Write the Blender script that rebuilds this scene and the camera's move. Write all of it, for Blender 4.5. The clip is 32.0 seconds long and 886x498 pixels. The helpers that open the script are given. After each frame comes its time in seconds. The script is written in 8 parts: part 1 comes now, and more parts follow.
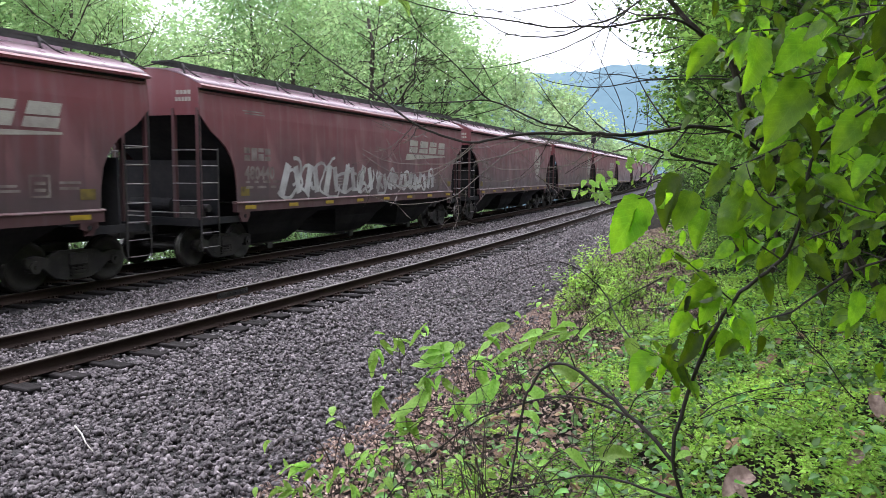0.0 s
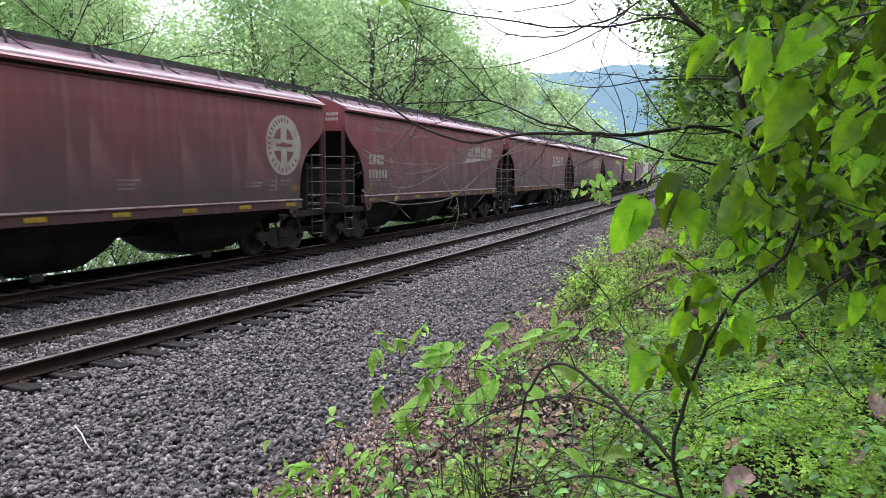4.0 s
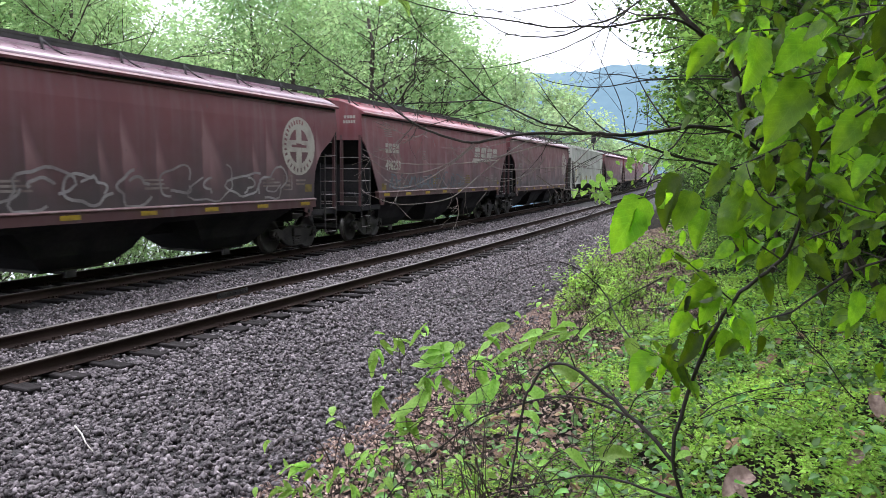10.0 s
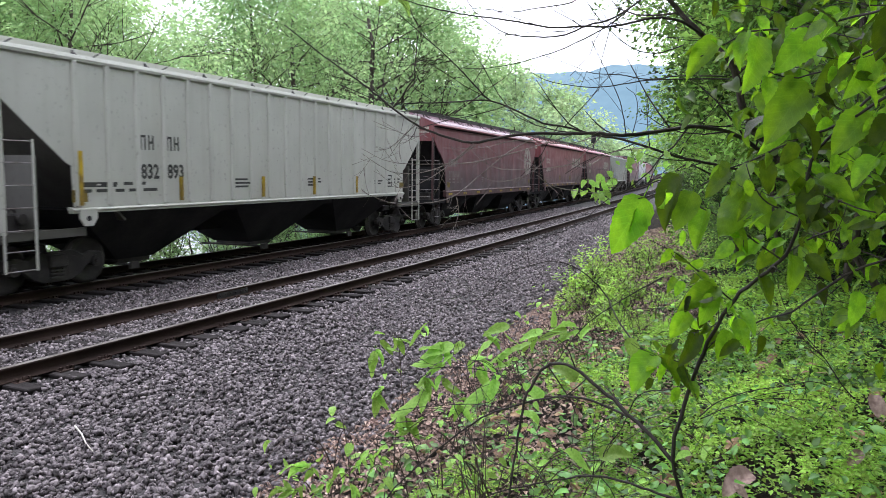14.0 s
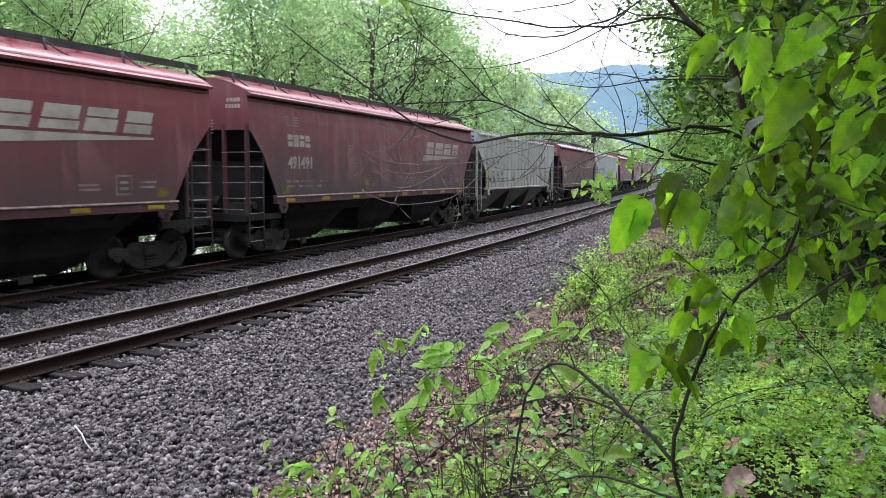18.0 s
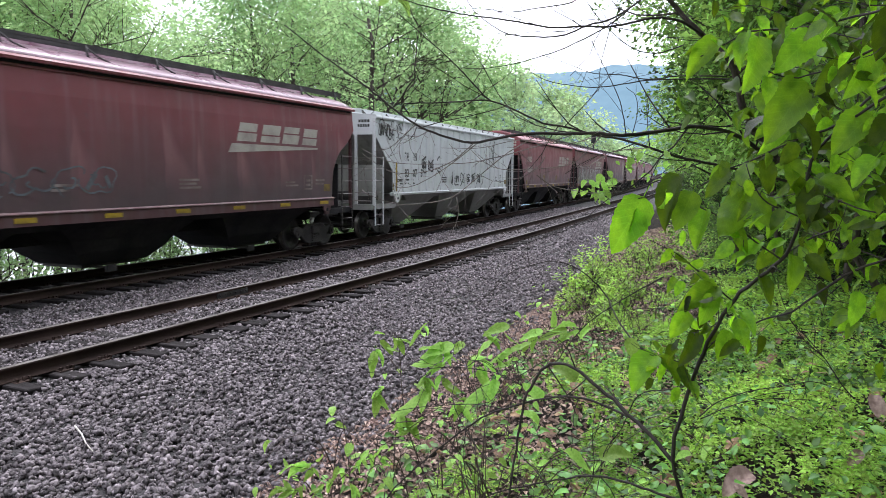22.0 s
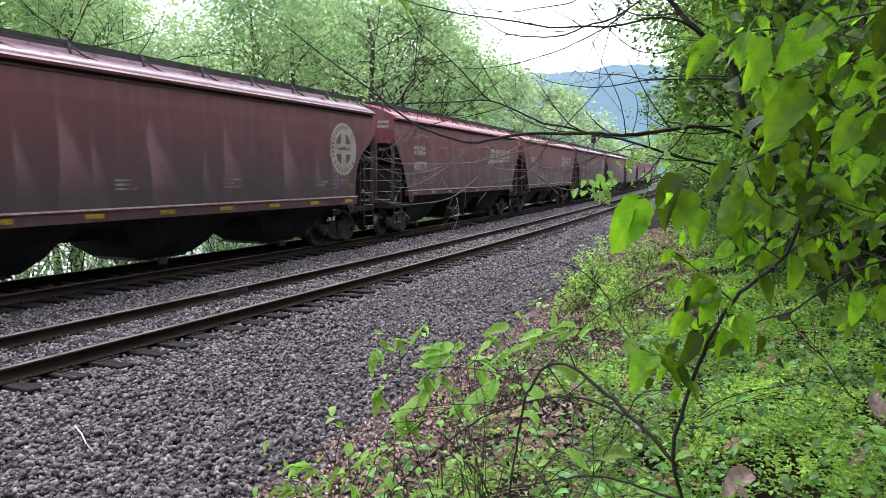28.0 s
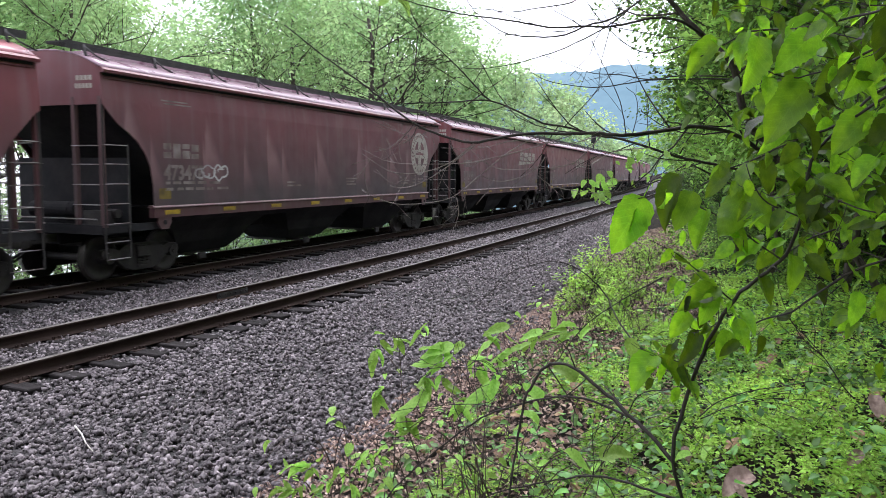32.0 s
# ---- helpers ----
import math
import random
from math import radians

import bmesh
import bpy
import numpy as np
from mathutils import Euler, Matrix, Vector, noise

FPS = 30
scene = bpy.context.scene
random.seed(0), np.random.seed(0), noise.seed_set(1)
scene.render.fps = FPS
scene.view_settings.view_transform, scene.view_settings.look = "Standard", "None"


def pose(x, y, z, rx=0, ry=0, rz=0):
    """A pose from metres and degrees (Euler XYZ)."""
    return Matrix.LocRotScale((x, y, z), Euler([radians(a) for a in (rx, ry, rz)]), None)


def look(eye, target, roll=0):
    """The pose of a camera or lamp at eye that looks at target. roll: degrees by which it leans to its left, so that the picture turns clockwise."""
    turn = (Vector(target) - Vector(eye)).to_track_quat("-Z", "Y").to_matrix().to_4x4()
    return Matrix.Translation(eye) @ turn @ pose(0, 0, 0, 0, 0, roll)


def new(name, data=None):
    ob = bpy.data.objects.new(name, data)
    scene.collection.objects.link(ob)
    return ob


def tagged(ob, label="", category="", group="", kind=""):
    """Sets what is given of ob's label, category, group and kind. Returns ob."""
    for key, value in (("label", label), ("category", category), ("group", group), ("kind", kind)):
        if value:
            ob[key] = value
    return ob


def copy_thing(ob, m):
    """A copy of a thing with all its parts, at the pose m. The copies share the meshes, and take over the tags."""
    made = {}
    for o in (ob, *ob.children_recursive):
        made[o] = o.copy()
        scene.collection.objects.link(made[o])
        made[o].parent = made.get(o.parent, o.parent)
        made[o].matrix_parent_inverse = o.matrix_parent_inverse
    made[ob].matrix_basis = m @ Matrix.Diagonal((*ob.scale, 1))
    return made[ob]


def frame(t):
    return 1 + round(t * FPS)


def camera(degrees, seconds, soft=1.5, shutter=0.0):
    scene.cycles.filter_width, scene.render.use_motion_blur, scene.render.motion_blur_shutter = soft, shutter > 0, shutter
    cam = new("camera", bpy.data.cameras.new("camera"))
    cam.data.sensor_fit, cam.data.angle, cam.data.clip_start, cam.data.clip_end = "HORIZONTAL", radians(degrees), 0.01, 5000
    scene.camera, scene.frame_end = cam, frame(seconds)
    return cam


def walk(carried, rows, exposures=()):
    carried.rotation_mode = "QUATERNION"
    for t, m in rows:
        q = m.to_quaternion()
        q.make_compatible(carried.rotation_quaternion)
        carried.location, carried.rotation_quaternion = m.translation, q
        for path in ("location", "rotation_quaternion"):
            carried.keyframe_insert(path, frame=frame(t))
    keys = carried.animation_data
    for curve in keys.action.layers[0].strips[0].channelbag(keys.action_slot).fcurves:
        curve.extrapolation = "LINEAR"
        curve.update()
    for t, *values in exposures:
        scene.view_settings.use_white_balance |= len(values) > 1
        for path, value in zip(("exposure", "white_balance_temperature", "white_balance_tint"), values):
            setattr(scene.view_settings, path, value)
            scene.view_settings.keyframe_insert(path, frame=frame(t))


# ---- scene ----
# ---- camera ----
cam = camera(60.345, 32.0, soft=0.6, shutter=0.14)
EYE = Vector((13.186, 0.0, 2.207))
VIEW = Matrix.Translation(EYE) @ pose(0, 0, 0, 0, 0, 24.802) @ pose(0, 0, 0, 90 - 5.70985, 0, 0) @ pose(0, 0, 0, 0, 0, 0.474)
walk(cam, [(0.0, VIEW), (32.0, VIEW)])

# ---- world, sun, exposure ----
scene.view_settings.exposure = 0.87
world = bpy.data.worlds.new("overcast")
scene.world = world
world.use_nodes = True
wn = world.node_tree.nodes
wl = world.node_tree.links
for n in list(wn):
    wn.remove(n)
w_sky = wn.new("ShaderNodeTexSky")
w_sky.sky_type, w_sky.sun_disc = "NISHITA", False
w_sky.sun_elevation, w_sky.sun_rotation = radians(61.9), radians(-21)
w_bg = wn.new("ShaderNodeBackground")
w_bg.inputs["Strength"].default_value = 0.10
w_cloud = wn.new("ShaderNodeBackground")
w_tc = wn.new("ShaderNodeTexCoord")
w_noise = wn.new("ShaderNodeTexNoise")
w_noise.inputs["Scale"].default_value = 2.5
w_noise.inputs["Detail"].default_value = 4
w_ramp = wn.new("ShaderNodeValToRGB")
w_ramp.color_ramp.elements[0].position, w_ramp.color_ramp.elements[1].position = 0.3, 0.7
w_ramp.color_ramp.elements[0].color = (0.80, 0.85, 0.99, 1)
w_ramp.color_ramp.elements[1].color = (0.98, 0.99, 1.10, 1)
w_cloud.inputs["Strength"].default_value = 1.85
w_add = wn.new("ShaderNodeMixShader")
w_add.inputs[0].default_value = 0.8
w_out = wn.new("ShaderNodeOutputWorld")
wl.new(w_tc.outputs["Generated"], w_noise.inputs["Vector"])
wl.new(w_noise.outputs["Fac"], w_ramp.inputs[0])
wl.new(w_ramp.outputs[0], w_cloud.inputs["Color"])
wl.new(w_sky.outputs[0], w_bg.inputs["Color"])
wl.new(w_bg.outputs[0], w_add.inputs[1])
wl.new(w_cloud.outputs[0], w_add.inputs[2])
wl.new(w_add.outputs[0], w_out.inputs["Surface"])
sun_data = bpy.data.lights.new("sun", "SUN")
sun_data.energy, sun_data.angle, sun_data.color = 1.7, radians(32), (0.97, 0.97, 1.0)
sun = new("sun", sun_data)
sun.matrix_world = look((-16, 42, 84), (0, 0, 0))


# ---- materials ----
def mat(name, c1, c2=None, rough=0.85, metal=0.0, scale=3.0, fine=40.0, bump=0.3, depth=0.01, stretch=(1, 1, 1), spec=0.4, island=0.0, trans=0.0, objvar=0.0, lo=0.35, hi=0.65, veins=False, face=1.0):
    """Two colours mixed by noise at two sizes, fine relief, and colour changes from piece to piece."""
    m = bpy.data.materials.new(name)
    m.use_nodes = True
    nt = m.node_tree
    N, K = nt.nodes, nt.links
    b = N["Principled BSDF"]
    b.inputs["Roughness"].default_value = rough
    b.inputs["Metallic"].default_value = metal
    b.inputs["Specular IOR Level"].default_value = spec
    tc = N.new("ShaderNodeTexCoord")
    mp = N.new("ShaderNodeMapping")
    mp.inputs["Scale"].default_value = stretch
    K.new(tc.outputs["Object"], mp.inputs["Vector"])
    n1 = N.new("ShaderNodeTexNoise")
    n1.inputs["Scale"].default_value = scale
    n1.inputs["Detail"].default_value = 5
    n2 = N.new("ShaderNodeTexNoise")
    n2.inputs["Scale"].default_value = fine
    n2.inputs["Detail"].default_value = 4
    K.new(mp.outputs[0], n1.inputs["Vector"])
    K.new(mp.outputs[0], n2.inputs["Vector"])
    r1 = N.new("ShaderNodeMapRange")
    r1.inputs["From Min"].default_value, r1.inputs["From Max"].default_value = lo, hi
    K.new(n1.outputs["Fac"], r1.inputs["Value"])
    mx = N.new("ShaderNodeMix")
    mx.data_type = "RGBA"
    c2 = c2 or tuple(c * 0.65 for c in c1)
    mx.inputs["A"].default_value = (*c1, 1)
    mx.inputs["B"].default_value = (*c2, 1)
    K.new(r1.outputs[0], mx.inputs["Factor"])
    hs = N.new("ShaderNodeHueSaturation")
    K.new(mx.outputs["Result"], hs.inputs["Color"])
    v = N.new("ShaderNodeMapRange")
    v.inputs["To Min"].default_value, v.inputs["To Max"].default_value = 0.75, 1.25
    K.new(n2.outputs["Fac"], v.inputs["Value"])
    last = v.outputs[0]
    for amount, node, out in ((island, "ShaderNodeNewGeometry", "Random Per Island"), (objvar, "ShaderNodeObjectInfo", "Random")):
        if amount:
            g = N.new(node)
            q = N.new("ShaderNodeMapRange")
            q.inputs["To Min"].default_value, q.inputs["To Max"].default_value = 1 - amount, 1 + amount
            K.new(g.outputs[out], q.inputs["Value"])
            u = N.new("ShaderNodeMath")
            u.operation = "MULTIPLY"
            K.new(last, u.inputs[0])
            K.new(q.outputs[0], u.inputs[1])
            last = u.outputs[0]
            if trans:
                h = N.new("ShaderNodeMapRange")
                h.inputs["To Min"].default_value, h.inputs["To Max"].default_value = 0.488, 0.512
                K.new(g.outputs[out], h.inputs["Value"])
                K.new(h.outputs[0], hs.inputs["Hue"])
    K.new(last, hs.inputs["Value"])
    K.new(hs.outputs[0], b.inputs["Base Color"])
    relief = n2.outputs["Fac"]
    if veins:
        sx = N.new("ShaderNodeSeparateXYZ")
        K.new(tc.outputs["Object"], sx.inputs[0])

        def calc(op, p, q):
            u = N.new("ShaderNodeMath")
            u.operation = op
            for i, w in enumerate((p, q)):
                if isinstance(w, (int, float)):
                    u.inputs[i].default_value = w
                else:
                    K.new(w, u.inputs[i])
            return u.outputs[0]

        ay = calc("ABSOLUTE", sx.outputs["Y"], 0)
        wave = calc("ABSOLUTE", calc("SUBTRACT", calc("FRACT", calc("MULTIPLY", calc("SUBTRACT", sx.outputs["X"], calc("MULTIPLY", ay, 0.9)), 7.5), 0), 0.5), 0)
        rib = calc("MAXIMUM", calc("LESS_THAN", wave, 0.06), calc("LESS_THAN", ay, 0.012))
        tint = N.new("ShaderNodeMix")
        tint.data_type = "RGBA"
        K.new(calc("MULTIPLY", rib, 0.10), tint.inputs["Factor"])
        K.new(mx.outputs["Result"], tint.inputs["A"])
        tint.inputs["B"].default_value = (*[min(1, 1.5 * c + 0.06) for c in c1], 1)
        K.new(tint.outputs["Result"], hs.inputs["Color"])
        relief = calc("SUBTRACT", n2.outputs["Fac"], calc("MULTIPLY", calc("SMOOTH_MIN", wave, 0.25), 1.5))
    if bump:
        bp = N.new("ShaderNodeBump")
        bp.inputs["Strength"].default_value = bump
        bp.inputs["Distance"].default_value = depth
        K.new(relief, bp.inputs["Height"])
        K.new(bp.outputs[0], b.inputs["Normal"])
    if trans:
        t = N.new("ShaderNodeBsdfTranslucent")
        K.new(hs.outputs[0], t.inputs["Color"])
        if face != 1.0:
            dim = N.new("ShaderNodeMix")
            dim.data_type, dim.blend_type = "RGBA", "MULTIPLY"
            dim.inputs["Factor"].default_value = 1.0
            dim.inputs["B"].default_value = (face, face, face, 1)
            K.new(hs.outputs[0], dim.inputs["A"])
            K.new(dim.outputs["Result"], b.inputs["Base Color"])
        ms = N.new("ShaderNodeMixShader")
        ms.inputs[0].default_value = trans
        K.new(b.outputs[0], ms.inputs[1])
        K.new(t.outputs[0], ms.inputs[2])
        K.new(ms.outputs[0], N["Material Output"].inputs["Surface"])
    return m


def paint(name, c, dirt, grime, amount=0.5, spikes=0.0, low=0.6, rough=0.55):
    """Weathered rail car paint: run-down streaks, washed wedges between the posts, and road grime that climbs from the sill with a ragged edge."""
    m = bpy.data.materials.new(name)
    m.use_nodes = True
    N, K = m.node_tree.nodes, m.node_tree.links
    b = N["Principled BSDF"]
    b.inputs["Specular IOR Level"].default_value = 0.55
    b.inputs["Sheen Weight"].default_value, b.inputs["Sheen Roughness"].default_value = 0.07, 0.35  # pale sheen at grazing angles
    b.inputs["Sheen Tint"].default_value = (0.80, 0.74, 0.78, 1)
    tc = N.new("ShaderNodeTexCoord")
    info = N.new("ShaderNodeObjectInfo")
    off = N.new("ShaderNodeVectorMath")
    off.operation = "MULTIPLY_ADD"
    K.new(info.outputs["Random"], off.inputs[0])
    off.inputs[1].default_value = (57, 31, 3)
    K.new(tc.outputs["Object"], off.inputs[2])

    def noise_at(sx, sy, sz, detail=5):
        mp = N.new("ShaderNodeMapping")
        mp.inputs["Scale"].default_value = (sx, sy, sz)
        K.new(off.outputs[0], mp.inputs["Vector"])
        n = N.new("ShaderNodeTexNoise")
        n.inputs["Scale"].default_value = 1
        n.inputs["Detail"].default_value = detail
        K.new(mp.outputs[0], n.inputs["Vector"])
        return n.outputs["Fac"]

    def ramp(v, a, z, to0=0.0, to1=1.0):
        r = N.new("ShaderNodeMapRange")
        r.inputs["From Min"].default_value, r.inputs["From Max"].default_value = a, z
        r.inputs["To Min"].default_value, r.inputs["To Max"].default_value = to0, to1
        K.new(v, r.inputs["Value"])
        return r.outputs[0]

    def calc(op, p, q):
        u = N.new("ShaderNodeMath")
        u.operation = op
        for i, s in enumerate((p, q)):
            if isinstance(s, (int, float)):
                u.inputs[i].default_value = s
            else:
                K.new(s, u.inputs[i])
        return u.outputs[0]

    def blend(f, p, q):
        x = N.new("ShaderNodeMix")
        x.data_type = "RGBA"
        K.new(f, x.inputs["Factor"])
        for key, s in (("A", p), ("B", q)):
            if isinstance(s, tuple):
                x.inputs[key].default_value = (*s, 1)
            else:
                K.new(s, x.inputs[key])
        return x.outputs["Result"]

    sep = N.new("ShaderNodeSeparateXYZ")
    K.new(tc.outputs["Object"], sep.inputs[0])
    streak = ramp(noise_at(4.5, 4.5, 0.22), 0.5, 0.70, 0, amount)
    blot = ramp(noise_at(0.8, 0.8, 0.8), 0.35, 0.7, 0, 0.5)
    col = blend(blot, c, tuple(x * 0.7 for x in c))
    col = blend(streak, col, dirt)
    climb = calc("ADD", sep.outputs["Z"], calc("MULTIPLY", noise_at(1.2, 1.2, 0.5), 1.4))
    col = blend(ramp(climb, 2.35, 4.15, low, 0.0), col, grime)
    if spikes:
        # rain has washed pointed wedges, sharp on one edge, into the grime
        for pitch, lead, tall in ((2.35, 0.0, 3.62), (1.55, 0.43, 3.15)):
            run = calc("ADD", calc("DIVIDE", sep.outputs["X"], pitch), calc("ADD", calc("MULTIPLY", info.outputs["Random"], 7.3), lead))
            run = calc("ADD", run, calc("MULTIPLY", noise_at(0.9, 0.0, 0.35, 3), 0.35))
            cell = N.new("ShaderNodeTexWhiteNoise")
            cell.noise_dimensions = "1D"
            K.new(calc("FLOOR", run, 0), cell.inputs["W"])
            apex = calc("ADD", calc("MULTIPLY", cell.outputs["Value"], 0.75), tall - 0.4)
            wide = calc("MULTIPLY", calc("POWER", calc("MAXIMUM", calc("SUBTRACT", apex, sep.outputs["Z"]), 0.0), 1.3), 0.20)
            u = calc("FRACT", run, 0)
            inside = ramp(calc("SUBTRACT", wide, u), 0.0, 0.10, 0, spikes)
            edge = ramp(u, 0.0, 0.02)
            fade = calc("MULTIPLY", ramp(sep.outputs["Z"], 1.75, 2.5, 0.12, 1.0), ramp(u, 0.05, 0.6, 1.0, 0.35))
            some = calc("GREATER_THAN", cell.outputs["Value"], 0.3)
            col = blend(calc("MULTIPLY", calc("MULTIPLY", calc("MULTIPLY", inside, edge), fade), some), col, tuple(min(1, x * 0.95 + 0.075) for x in c))
    spots = ramp(noise_at(14, 14, 9), 0.62, 0.72, 0, 0.5)
    col = blend(spots, col, tuple(x * 0.5 for x in dirt))
    K.new(col, b.inputs["Base Color"])
    K.new(ramp(noise_at(2, 2, 2), 0.3, 0.7, rough - 0.12, rough + 0.12), b.inputs["Roughness"])
    bp = N.new("ShaderNodeBump")
    bp.inputs["Strength"].default_value = 0.12
    bp.inputs["Distance"].default_value = 0.02
    K.new(noise_at(1.6, 1.6, 0.7, 3), bp.inputs["Height"])
    K.new(bp.outputs[0], b.inputs["Normal"])
    return m


